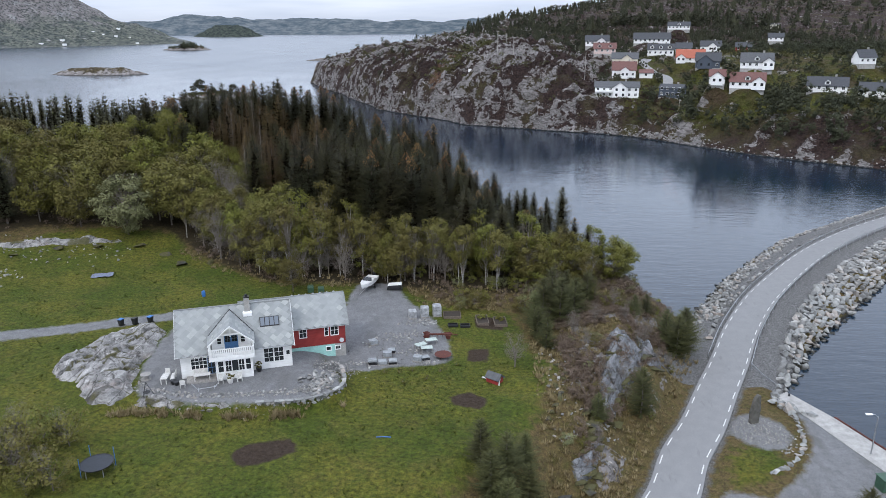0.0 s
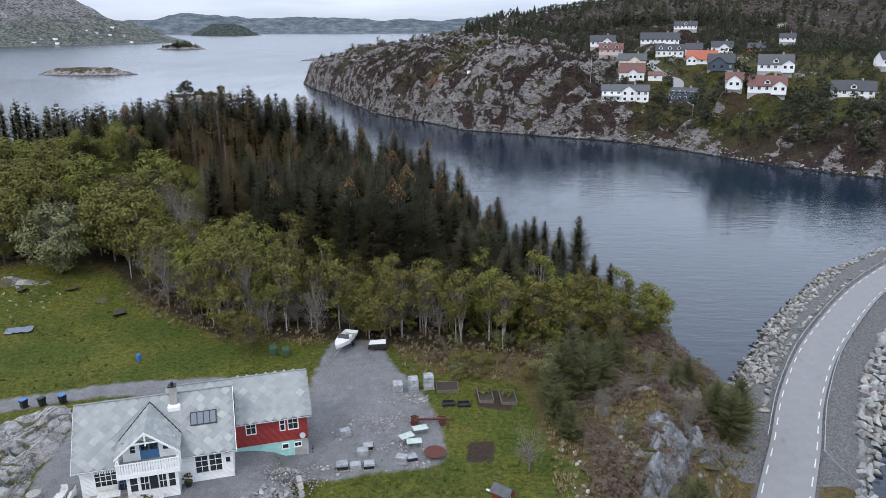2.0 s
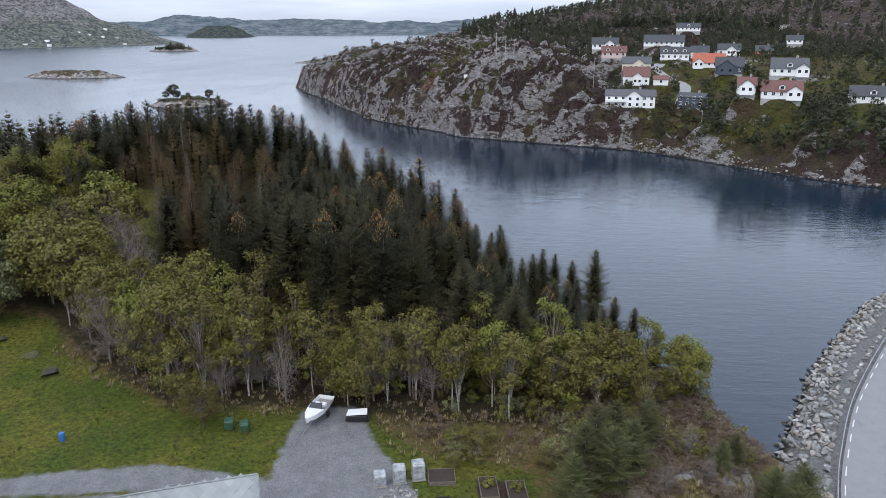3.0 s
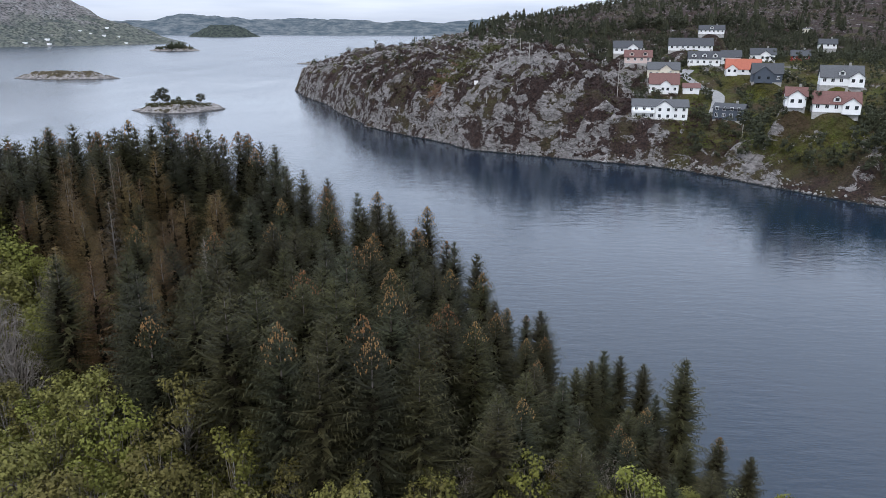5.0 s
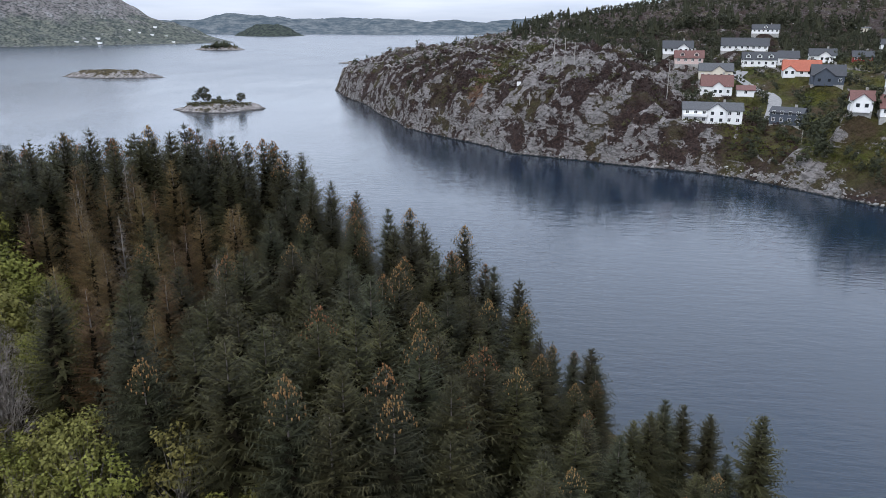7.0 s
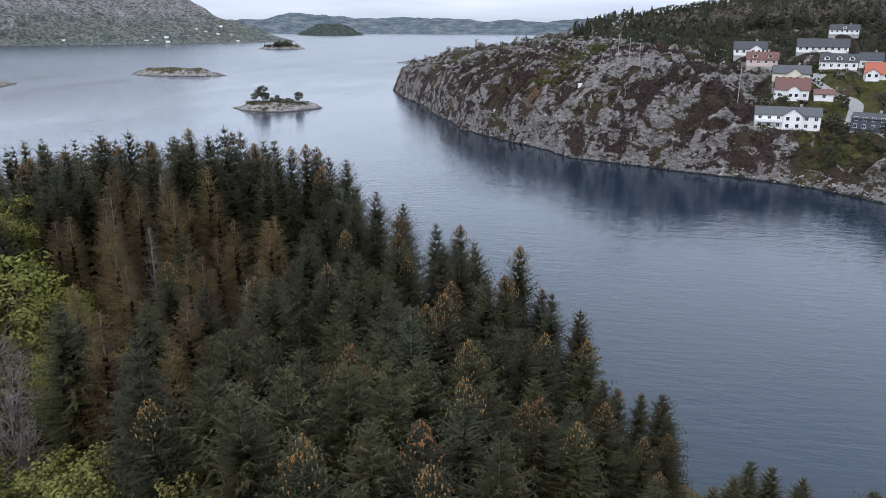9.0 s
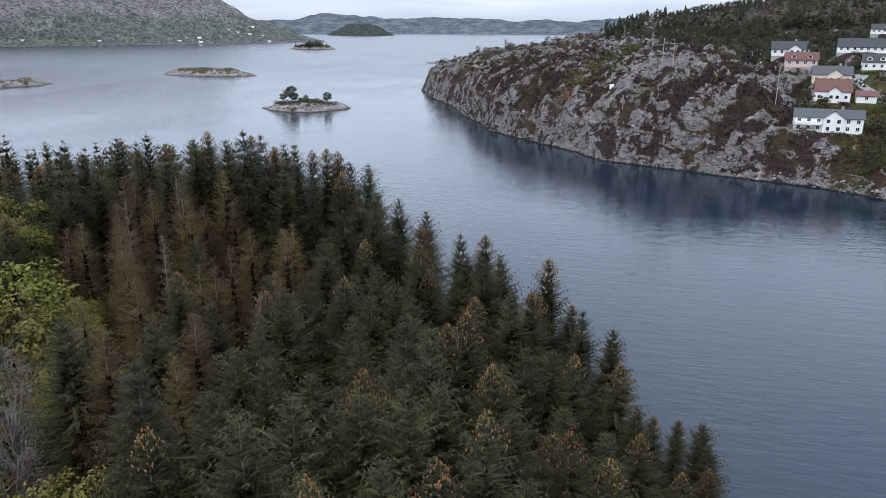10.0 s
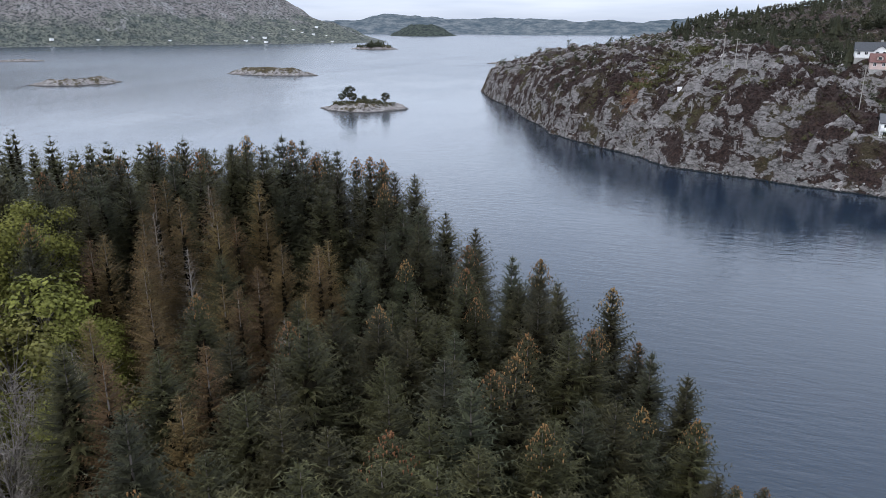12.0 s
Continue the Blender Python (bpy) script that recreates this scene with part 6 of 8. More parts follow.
scatter("pine_thicket", [pines_far[i] for i in rng.permutation(len(pines_far))[:1800]], far_pine, DARKPINE, "dark pines between and below the village houses", "wood")
hedge = []
for hx0, hy0, hz0, hw, hdep, tall0 in W + M + E:
    turn0 = math.radians(-math.degrees(math.atan2(hx0, hy0 - 60)) * 0.75)
    for k in range(int(hw * 0.8)):
        hu, hv = rng.uniform(-hw / 2 - 2, hw / 2 + 2), -hdep / 2 - rng.uniform(2.2, 5.0)
        px, py = hx0 + hu * math.cos(turn0) - hv * math.sin(turn0), hy0 + hu * math.sin(turn0) + hv * math.cos(turn0)
        hedge.append((px, py, ground_at(px, py) - 0.1, rng.uniform(0.35, 0.8)))
scatter("scrub", hedge + [scrub[i] for i in rng.permutation(len(scrub))[:1700]], far_bush, SCRUB, "green and brown scrub over the rocky heath", "scrub")

isle_pine = make_broadleaf(430, 8, 3.0, DARKPINE, BARK, 40, 90, 0.2, "wind-shaped pine on the islet", "pine_tree", "islet pines", low=0.34, puff=0.3)
for x, y, s in ((-208, 527, 1.35), (-204, 523, 0.9), (-185, 531, 1.0), (-199, 530, 0.6), (-212, 524, 0.8), (-196, 525, 0.4), (-202, 528, 0.5)):
    z = max(v.co.z for v in TREE_ISLE.data.vertices if abs(v.co.x - x) < 2.5 and abs(v.co.y - y) < 2.5)
    ob = copy_thing(isle_pine, pose(x, y, z - 0.3, 0, 0, rng.uniform(0, 360)))
    ob.scale = (s, s, s)
heather = []
for k in range(170):
    a, r = rng.uniform(0, 6.28), math.sqrt(rng.random())
    x, y = -198 + 21 * r * math.cos(a), 527 + 15 * r * math.sin(a)
    z = max(v.co.z for v in TREE_ISLE.data.vertices if abs(v.co.x - x) < 1.7 and abs(v.co.y - y) < 1.7)
    if z > 1.6:
        heather.append((x, y, z - 0.4, rng.uniform(0.4, 0.95)))
scatter("islet_scrub", heather, far_bush, SCRUB, "dark juniper and heather scrub on the islet", "scrub")
# pale boulders along the headland's waterline
line = rounded([(-137, 613), (-109, 560), (-88, 505), (-76, 482), (-67, 455), (-46, 430), (-25, 407), (-9, 383), (10, 374), (42, 358), (62, 349), (80, 333), (94, 314), (106, 299), (126, 280), (147, 265), (200, 236)], 1.0)
rim = []
for x, y in line:
    for k in range(3):
        px, py = x + rng.normal() * 1.7, y + rng.normal() * 1.7
        g = ground_at(px, py)
        if -0.3 < g < 3.0 and fbm(np.array(px / 9), np.array(py / 9), 81) > (0.44 if px < 80 else 0.3):
            rim.append((px, py, g + 0.15, rng.uniform(0.5, 1.0) + 1.3 * rng.random() ** 4))
heap("shore_boulders", rim, "pale broken boulders along the headland's waterline", "rocks")
dark_spots = []
for k in range(260):
    x, y = rng.uniform(-672, -590), rng.uniform(1536, 1578)
    if outline_distance(np.array([x]), np.array([y]), [(-684, 1545), (-655, 1530), (-610, 1536), (-578, 1554), (-600, 1585), (-650, 1580)])[0] > 7:
        dark_spots.append((x, y, 3.5, rng.uniform(0.7, 1.25) * (0.45 + 0.85 * math.exp(-((x + 634) / 24) ** 2))))
scatter("conifer_grove", dark_spots, far_fir[:1] + far_pine, DARKPINE, "dark conifers crowning the rocky islet", "wood")
far_homes = [(-1010, 2000), (-1034, 1978), (-985, 2030), (-1062, 1832), (-1080, 1856), (-948, 1992), (-1104, 1802), (-1052, 1960), (-1400, 1460), (-1345, 1545), (-1230, 1660), (-1020, 2040)]
bm = bmesh.new()
far_obj = bpy.data.objects["far_coast"].data
fv = np.array([v.co for v in far_obj.vertices])
for x, y in far_homes:
    z = fv[np.argmin((fv[:, 0] - x) ** 2 + (fv[:, 1] - y) ** 2), 2]
    w = rng.uniform(5, 9)
    bm_box(x - w / 2, y - 4, z - 3, x + w / 2, y + 4, z + 2.2, bm)
tagged(new("distant_houses", mesh_from(bm, "distant_houses", FARWHITE)), "tiny white houses along the far shore", "house", kind="stuff")

# ---- round the house ----
TARP = plain("blue_plastic", (0.04, 0.16, 0.42), 0.4)
GREENP = plain("green_plastic", (0.035, 0.085, 0.05), 0.5)
GELCOAT = plain("white_gelcoat", (0.80, 0.80, 0.78), 0.25, 0, 0.06)
CLOTH = plain("dark_trampoline_net", (0.022, 0.026, 0.034), 0.6)
WRAP = plain("clear_wrapped_stone", (0.38, 0.39, 0.40), 0.35, 0, 0.6, 2.2)
BEDWOOD = plain("brown_weathered_bed_boards", (0.145, 0.115, 0.09), 0.9, 0, 0.4, 4)
CUTSLATE = plain("cut_slate_slabs", (0.30, 0.32, 0.33), 0.6, 0, 0.35, 2)
SOILM = plain("dark_garden_soil", (0.035, 0.026, 0.018), 0.95)


def stand(name, x, y, turn, label, category, group="", lift=0.0):
    return thing(name, pose(x, y, ground_at(x, y) + lift, 0, 0, turn), label, category, group)


# retaining wall of stacked stone round the pad
wall = thing("retaining_wall", pose(0, 0, 0), "low curved dry stone retaining wall below the gravel", "wall", kind="structure")
wall_line = rounded([(-17.2, 79.6), (-16.2, 76.5), (-16.4, 74.2), (-18.4, 72.0), (-21, 70.9), (-25.0, 70.3)], 0.5)
for k, (x, y) in enumerate(wall_line[:-1]):
    nx2, ny2 = wall_line[k + 1]
    ang = math.atan2(ny2 - y, nx2 - x)
    for j in range(5):
        ob = new("stone", STONES[(k * 3 + j) % 9])
        ob.parent = wall
        ob.matrix_basis = Matrix.LocRotScale((x + rng.normal() * 0.04, y + rng.normal() * 0.04, 9.25 + j * 0.42), Euler((rng.normal() * 0.1, rng.normal() * 0.1, ang + rng.normal() * 0.15)), Vector((0.75, 0.6, 0.85)))
    if k % 2 == 0:
        cap = part("capstone", bm_box(-0.5, -0.24, 0, 0.5, 0.24, 0.09, bevel=0.03), STONE, wall)
        cap.matrix_basis = Matrix.Translation((nx2, ny2, 11.16)) @ Matrix.Rotation(ang, 4, "Z")

# loose stones along the pad's edge, in the pen, on the slope and the outcrop
edge, bank = [], rounded([(-17.5, 78.5), (-18, 75), (-20.5, 73), (-24, 72.2), (-28, 71.6), (-33, 71.2), (-38.5, 72.2), (-40, 74)], 0.5)
for x, y in bank:
    for j in range(8):
        px, py = x + rng.normal() * 0.5, y + 0.35 + rng.normal() * 0.4
        edge.append((px, py, ground_at(px, py) + 0.05, rng.uniform(0.16, 0.5)))
for k in range(130):
    px, py = -19.0 + rng.normal() * 0.9, 75.6 + rng.normal() * 1.3
    edge.append((px, py, ground_at(px, py) + 0.15, rng.uniform(0.35, 0.8)))
for k in range(40):
    t = rng.random()
    px, py = -24 - 15 * t + rng.normal() * 0.6, 69.4 + 1.2 * t + rng.normal() * 0.5
    edge.append((px, py, ground_at(px, py) + 0.05, rng.uniform(0.2, 0.5)))
heap("loose_stones", edge, "loose grey stones edging the gravel pad", "stones")
mound = [(-18.5 + rng.normal() * 1.4, 81.0 + rng.normal() * 0.9) for k in range(420)]
heap("gravel_heap", [(x, y, ground_at(x, y) + 1.3 * math.exp(-((x + 18.5) / 1.5) ** 2 - ((y - 81) / 1.0) ** 2), rng.uniform(0.12, 0.3)) for x, y in mound], "dark heap of crushed stone beside the basement wall", "gravel")
mound = [(-19.8 + rng.normal() * 0.9, 73.6 + rng.normal() * 0.8) for k in range(260)]
heap("gravel_heap", [(x, y, ground_at(x, y) + 0.7 * math.exp(-((x + 19.8) / 1.0) ** 2 - ((y - 73.6) / 0.9) ** 2), rng.uniform(0.1, 0.22)) for x, y in mound], "pale grey heap of fine gravel", "gravel")
def boulder(x, y, size, label, squash=0.7, turn=None, lift=0.1):
    ob = tagged(new("boulder", CRAG[int(rng.integers(5))]), label, "rock", "boulders")
    ob.matrix_basis = Matrix.LocRotScale((x, y, ground_at(x, y) + lift * size), Euler((rng.normal() * 0.2, rng.normal() * 0.2, turn if turn is not None else rng.uniform(0, 6.28))), Vector((size * 1.3, size, size * squash)))
    return ob


def bedrock(name, pale, rust):
    """Fractured rock: streaked, cracked, with moss in its crevices."""
    n = Nodes(name)
    f1, f2, f3 = n.noise(0.8, 8, 0.66, (1, 0.45, 1.6), bend=0.5), n.noise(0.3, 5), n.noise(7, 4)
    c = n.ramp(f1, (0.34, tuple(v * 0.22 for v in pale)), (0.44, tuple(v * 0.62 for v in pale)), (0.56, pale), (0.70, tuple(v * 1.5 for v in pale)))
    c = n.mix(n.ramp(f2, (0.55, 0.0), (0.7, 0.5)), c, rust)
    seam = n.node("ShaderNodeTexVoronoi", Scale=0.42)
    seam.feature = "DISTANCE_TO_EDGE"
    lie = n.node("ShaderNodeMapping", Scale=(1.0, 0.4, 1.8), Rotation=(0.4, 0.3, 0.9))
    off = n.node("ShaderNodeVectorMath")
    n.wire(n.at, off.inputs[0])
    n.wire(n.ramp(n.noise(0.8, 5, 0.65), (0.0, 0.0), (1.0, 2.2)), off.inputs[1])
    n.wire(off.outputs[0], lie.inputs["Vector"])
    n.wire(lie.outputs["Vector"], seam.inputs["Vector"])
    c = n.mix(n.ramp(seam.outputs["Distance"], (0.0, 0.85), (0.035, 0.0)), c, (0.035, 0.032, 0.028))
    c = n.mix(n.ramp(n.attr("crevice"), (0.0, 0.9), (0.22, 0.0)), c, (0.045, 0.042, 0.036))
    c = n.mix(n.ramp(n.math("ADD", n.attr("crevice"), n.math("MULTIPLY", n.math("SUBTRACT", f2, 0.5), 2.5)), (0.06, 0.8), (0.25, 0.0)), c, (0.085, 0.080, 0.030))
    c = n.mix(0.35, c, n.ramp(f3, (0.3, 0.1), (0.7, 0.9)), "OVERLAY")
    n.bump(n.math("ADD", f1, n.math("MULTIPLY", f3, 0.3)), 0.9, 0.3)
    return n.done(c, 0.9, 0, 0.2)


BEDROCK, CRAGROCK = bedrock("bare_bedrock", (0.30, 0.292, 0.282), (0.33, 0.262, 0.228)), bedrock("blue_grey_crag_rock", (0.185, 0.19, 0.198), (0.165, 0.135, 0.115))


CRAG = [stone_mesh(340 + k, 0.55, CRAGROCK, "crag") for k in range(5)]


def rock_mass(outline, seed, tall, blocks, label, step=0.3, lie=0.6, jag=1.0, mat=None):
    """Fractured bedrock: tilted blocks parted by crevices, sunk into the ground at its border."""
    r = np.random.default_rng(seed)
    px, py = [p[0] for p in outline], [p[1] for p in outline]
    X, Y = np.meshgrid(np.arange(min(px) - 1, max(px) + 1, step), np.arange(min(py) - 1, max(py) + 1, step))
    d = outline_distance(X, Y, outline) + 1.6 * (fbm(X / 2.5, Y / 2.5, seed) - 0.5)
    co, si = math.cos(lie), math.sin(lie)
    A, B = X * co + Y * si, (-X * si + Y * co) * 2.0
    A, B = A + 1.2 * fbm(X / 2, Y / 2, seed + 3), B + 1.6 * fbm(X / 2, Y / 2, seed + 5)
    sx, sy = r.uniform(A.min(), A.max(), blocks), r.uniform(B.min(), B.max(), blocks)
    lift, ta, tb = r.uniform(0, 1, blocks), r.normal(0, 0.16, blocks), r.normal(0.1, 0.12, blocks)
    dist = np.hypot(A[..., None] - sx, B[..., None] - sy)
    order = np.argpartition(dist, 1, axis=-1)
    one, two = np.take_along_axis(dist, order[..., :1], -1)[..., 0], np.take_along_axis(dist, order[..., 1:2], -1)[..., 0]
    k = order[..., 0]
    gap = np.clip((two - one) / 0.9, 0, 1)
    body = tall * (0.25 + 0.75 * fbm(X / 6, Y / 6, seed + 9)) + jag * (0.7 * lift[k] + ta[k] * (A - sx[k]) + tb[k] * (B - sy[k])) - 0.5 * jag * np.exp(-gap * 7) + 0.16 * (fbm(X / 0.7, Y / 0.7, seed + 13) - 0.5) + 0.75 * jag * (ridged(A / 3.2, B / 1.9, seed + 15) - 0.62)
    base = np.array([[ground_at(x, y) for x, y in zip(xr, yr)] for xr, yr in zip(X, Y)])
    Z = base - 0.5 + smooth(-0.4, 1.6, d) * (body + 0.45)
    h, w = X.shape
    i = np.arange(h * w).reshape(h, w)
    q = np.stack([i[:-1, :-1], i[:-1, 1:], i[1:, 1:], i[1:, :-1]], -1).reshape(-1, 4)
    q = q[(d.ravel()[q] > -0.8).any(1)]
    me2 = mesh_of("rock_outcrop", np.stack([X, Y, Z], -1).reshape(-1, 3), q, mat or BEDROCK)
    me2.attributes.new("crevice", "FLOAT", "POINT").data.foreach_set("value", gap.astype(np.float32).ravel())
    return tagged(new("rock_outcrop", me2), label, "rock")


rock_mass(OUTCROP, 501, 0.7, 150, "pale fractured bedrock hummock beside the house", 0.22, 0.75, 0.7)
rock_mass([(-40, 70.2), (-36, 69.2), (-31, 68.9), (-27, 69.3), (-27, 70.6), (-33, 70.8), (-39, 72)], 503, 0.7, 30, "low ledge of grey rock below the gravel pad", 0.28, 0.1, 0.7)
rock_mass([(18.6, 95.5), (22, 97), (25.7, 96.5), (25.6, 92), (22.6, 89), (20.6, 86.4), (18.4, 82), (16.6, 78.2), (14.6, 79.6), (14.8, 84), (16.6, 89.5)], 505, 1.1, 90, "steep fractured crag of blue-grey rock", 0.28, 1.2, 1.1, CRAGROCK)
rock_mass([(9.5, 68.3), (12, 71.8), (13.9, 73.4), (14.6, 71), (13, 67.4), (10.5, 65.3)], 509, 0.8, 26, "blocky blue-grey rock above the road", 0.28, 1.0, 0.9, CRAGROCK)
rock_mass([(-88, 115), (-80, 118), (-72, 121), (-66, 123), (-66, 124.5), (-73, 124), (-82, 121), (-89, 117.5)], 511, 0.7, 70, "low rocky ledge along the edge of the meadow", 0.45, 0.3, 0.9)
for x, y, s in ((9.3, 79, 1.0), (9.8, 77.8, 0.9), (9.6, 76.6, 1.1), (9.0, 75.4, 0.9), (8.5, 74.3, 1.1), (7.8, 73, 0.9), (10.6, 81.5, 1.2), (11, 83, 1.4), (10.2, 84.6, 1.0), (12.2, 82, 0.9), (-52.5, 116.5, 2.6), (-57, 120, 2.0), (-63, 122.5, 2.2), (-70, 121, 2.4), (-76, 119, 2.0), (-82, 115, 1.6), (-85, 112, 1.2), (-48, 118, 1.6)):
    boulder(x, y, s, "angular grey boulder on the grassy slope" if x > 0 else "grey boulder at the edge of the meadow", 0.75)
band = rounded([(22.5, 92), (20.5, 88.5), (17.8, 85), (16.2, 81), (14.4, 77.5), (13.2, 73.5), (12.6, 70), (11.4, 65), (8.6, 60)], 0.62)
for k, (x, y) in enumerate(band):
    wide_at = 2.4 if y > 82 else 1.2
    boulder(x + rng.normal() * wide_at * 0.6, y + rng.normal() * 0.7, rng.uniform(0.9, 2.3) * (1.15 if y > 82 else 0.85), "angular block of fractured grey rock on the slope", rng.uniform(0.6, 1.0), 0.6 + rng.normal() * 0.35, 0.16)
scree = []
for k in range(170):
    t = rng.random()
    scree.append((8 + 9 * rng.random(), 70 + 22 * t))
for k in range(90):
    scree.append((-88 + 24 * rng.random(), 113 + 9 * rng.random()))
for k in range(70):
    scree.append((-81 + rng.normal() * 2.5, 107 + rng.normal() * 1.6))
heap("scattered_stones", [(x, y, ground_at(x, y) + 0.05, rng.uniform(0.2, 0.7)) for x, y in scree], "small stones scattered down the slope", "stones")
ring_spots = []
for k in range(900):
    a, r = rng.uniform(0, 6.28), 3.1 * math.sqrt(rng.random())
    ring_spots.append((STONE_RING[0] + r * math.cos(a), STONE_RING[1] + r * 1.1 * math.sin(a)))
heap("pebble_bed", [(x, y, ground_at(x, y) + 0.03, rng.uniform(0.12, 0.26)) for x, y in ring_spots], "bed of pale rounded cobbles round the standing stone", "pebbles")
isle_wall = thing("island_wall", pose(0, 0, 0), "low curved dry stone wall holding the grassy island", "wall", kind="structure")
for k, (x, y) in enumerate(rounded([(33.4, 71.8), (36.1, 73.4), (38.9, 76.8), (40.4, 81), (40.9, 84.5), (40.3, 87.6)], 0.75)):
    for j in range(2):
        ob = new("stone", STONES[(k * 5 + j) % 9])
        ob.parent = isle_wall
        ob.matrix_basis = Matrix.LocRotScale((x + rng.normal() * 0.08, y + rng.normal() * 0.08, 2.35 + j * 0.42), Euler((rng.normal() * 0.15, rng.normal() * 0.15, rng.uniform(0, 6.28))), Vector((1.15, 0.95, 0.8)) * rng.uniform(0.8, 1.1))
kerb_spots = []
for k in range(60):
    px, py = rng.uniform(36.0, 39.4), rng.uniform(75.5, 80)
    kerb_spots.append((px, py, ground_at(px, py) + 0.05, rng.uniform(0.15, 0.4)))
heap("edge_stones", kerb_spots, "rough broken stones inside the island wall", "stones")
DARKSTONE = plain("lichened_dark_stone", (0.105, 0.10, 0.085), 0.9, 0, 0.45, 2)
mono = stand("standing_stone", 35.2, 82.4, 20, "tall upright slab of grey stone set among cobbles", "standing stone")
bm = quad_prism([(-0.55, 0, -0.4), (0.6, 0, -0.4), (0.66, 0, 2.0), (0.5, 0, 3.9), (0.1, 0, 4.0), (-0.35, 0, 3.3), (-0.6, 0, 1.5)], 0.55)
bmesh.ops.bevel(bm, geom=bm.edges[:], offset=0.06, segments=1, affect="EDGES")
part("slab", bm, DARKSTONE, mono)

# quay
quay = thing("quay", pose(0, 0, 0), "concrete quay with a rusty timber fender", "quay", kind="structure")
quay_pts = [(41.2, 90.6), (43.0, 92.0), (46.4, 85.2), (49.2, 77.6), (54, 66), (66, 42), (63, 40.5), (51, 63), (46.8, 73.2), (43.2, 84.4)]
part("slab", quad_prism([(x, y, 2.22) for x, y in quay_pts[::-1]], 3.2), CONCRETE, quay)
part("fender", bm_tube([(46.5, 85.2, 2.3), (49.3, 77.6, 2.3), (54.1, 66, 2.3)], [0.12, 0.12, 0.12], 6), RUST, quay)
part("bollard", bm_tube([(42.9, 90.8, 2.2), (42.9, 90.8, 2.5), (42.9, 90.8, 2.6)], [0.14, 0.12, 0.22], 8), DARK, quay)
lamp = stand("street_lamp", 47.0, 77.0, 0, "grey street lamp with a white head on the quay", "street lamp")
part("post", bm_tube([(0, 0, 0), (0, 0, 5.6)], [0.09, 0.06], 8), STEEL, lamp)
part("arm", bm_tube([(0, 0, 5.5), (-0.4, 0, 5.85), (-0.8, 0, 5.9)], [0.05, 0.04, 0.04], 6), STEEL, lamp)
part("head", bm_box(-1.5, -0.17, 5.84, -0.7, 0.17, 5.98, bevel=0.04), FARWHITE, lamp)
cab = stand("utility_cabinet", 45.4, 70.2, 10, "green metal utility cabinet by the road", "cabinet")
part("body", bm_box(-1.1, -0.7, 0, 1.1, 0.7, 1.5, bevel=0.03), GREENP, cab)
part("lid", bm_box(-1.2, -0.8, 1.5, 1.2, 0.8, 1.62, bevel=0.03), GREENP, cab)

# boat on its trailer
boat = stand("motorboat", -18.6, 110.6, -12, "white open motorboat parked on a road trailer", "boat")
sections = [(-2.6, 0.95, 0.55), (-1.2, 1.05, 0.5), (0.4, 1.0, 0.5), (1.7, 0.72, 0.62), (2.6, 0.3, 0.85), (2.95, 0.03, 1.05)]
bm, rings = bmesh.new(), []
for y, half, keel in sections:
    rings.append([bm.verts.new(p) for p in ((-half, -y, 1.45 + 0.06 * max(0, y)), (-half * 0.85, -y, keel + 0.35), (0, -y, keel), (half * 0.85, -y, keel + 0.35), (half, -y, 1.45 + 0.06 * max(0, y)))])
for r1, r2 in zip(rings, rings[1:]):
    for i in range(4):
        bm.faces.new((r1[i], r1[i + 1], r2[i + 1], r2[i]))
bm.faces.new(rings[0])
part("hull", bm, GELCOAT, boat)
deck_bm = bmesh.new()
for (y0, h0, k0), (y1, h1, k1) in zip(sections[2:], sections[3:]):
    deck_bm.faces.new([deck_bm.verts.new(p) for p in ((-h0, -y0, 1.46 + 0.06 * max(0, y0)), (h0, -y0, 1.46 + 0.06 * max(0, y0)), (h1, -y1, 1.46 + 0.06 * y1), (-h1, -y1, 1.46 + 0.06 * y1))])
part("foredeck", deck_bm, GELCOAT, boat)
part("cockpit_floor", bm_box(-0.85, -0.4, 0.95, 0.85, 2.5, 1.0), WOODG, boat)
part("windscreen", quad_prism([(-0.8, -0.5, 1.5), (0.8, -0.5, 1.5), (0.65, -0.1, 2.0), (-0.65, -0.1, 2.0)], 0.03), GLASS, boat)
for u in (-0.4, 0.4):
    part("seat", bm_box(u - 0.28, 0.5, 1.0, u + 0.28, 1.1, 1.5, bevel=0.06), GELCOAT, boat)
part("outboard_engine", bm_box(-0.22, 2.65, 0.9, 0.22, 3.15, 1.9, bevel=0.08), DARK, boat)
trailer = stand("boat_trailer", -18.6, 110.6, -12, "galvanised boat trailer under the motorboat", "trailer")
part("frame", bm_tube([(0, 2.4, 0.45), (0, -2.6, 0.45), (0, -4.0, 0.35)], [0.06, 0.06, 0.05], 6), STEEL, trailer)
for u in (-0.95, 0.95):
    part("wheel", bm_tube([(u - 0.1, 0.6, 0.33), (u + 0.1, 0.6, 0.33)], [0.33, 0.33], 12), PLASTIC, trailer)
part("axle", bm_tube([(-0.95, 0.6, 0.33), (0.95, 0.6, 0.33)], [0.04, 0.04], 5), STEEL, trailer)
cart = stand("utility_trailer", -14.2, 110.6, 5, "small black trailer with a white sheet over it", "trailer")
part("bed", bm_box(-1.1, -0.65, 0.4, 1.1, 0.65, 0.95, bevel=0.03), PLASTIC, cart)
part("sheet", quad_prism([(-1.15, -0.5, 1.0), (1.15, -0.55, 1.12), (1.12, 0.7, 1.18), (-1.0, 0.7, 1.05)], 0.05), GELCOAT, cart)
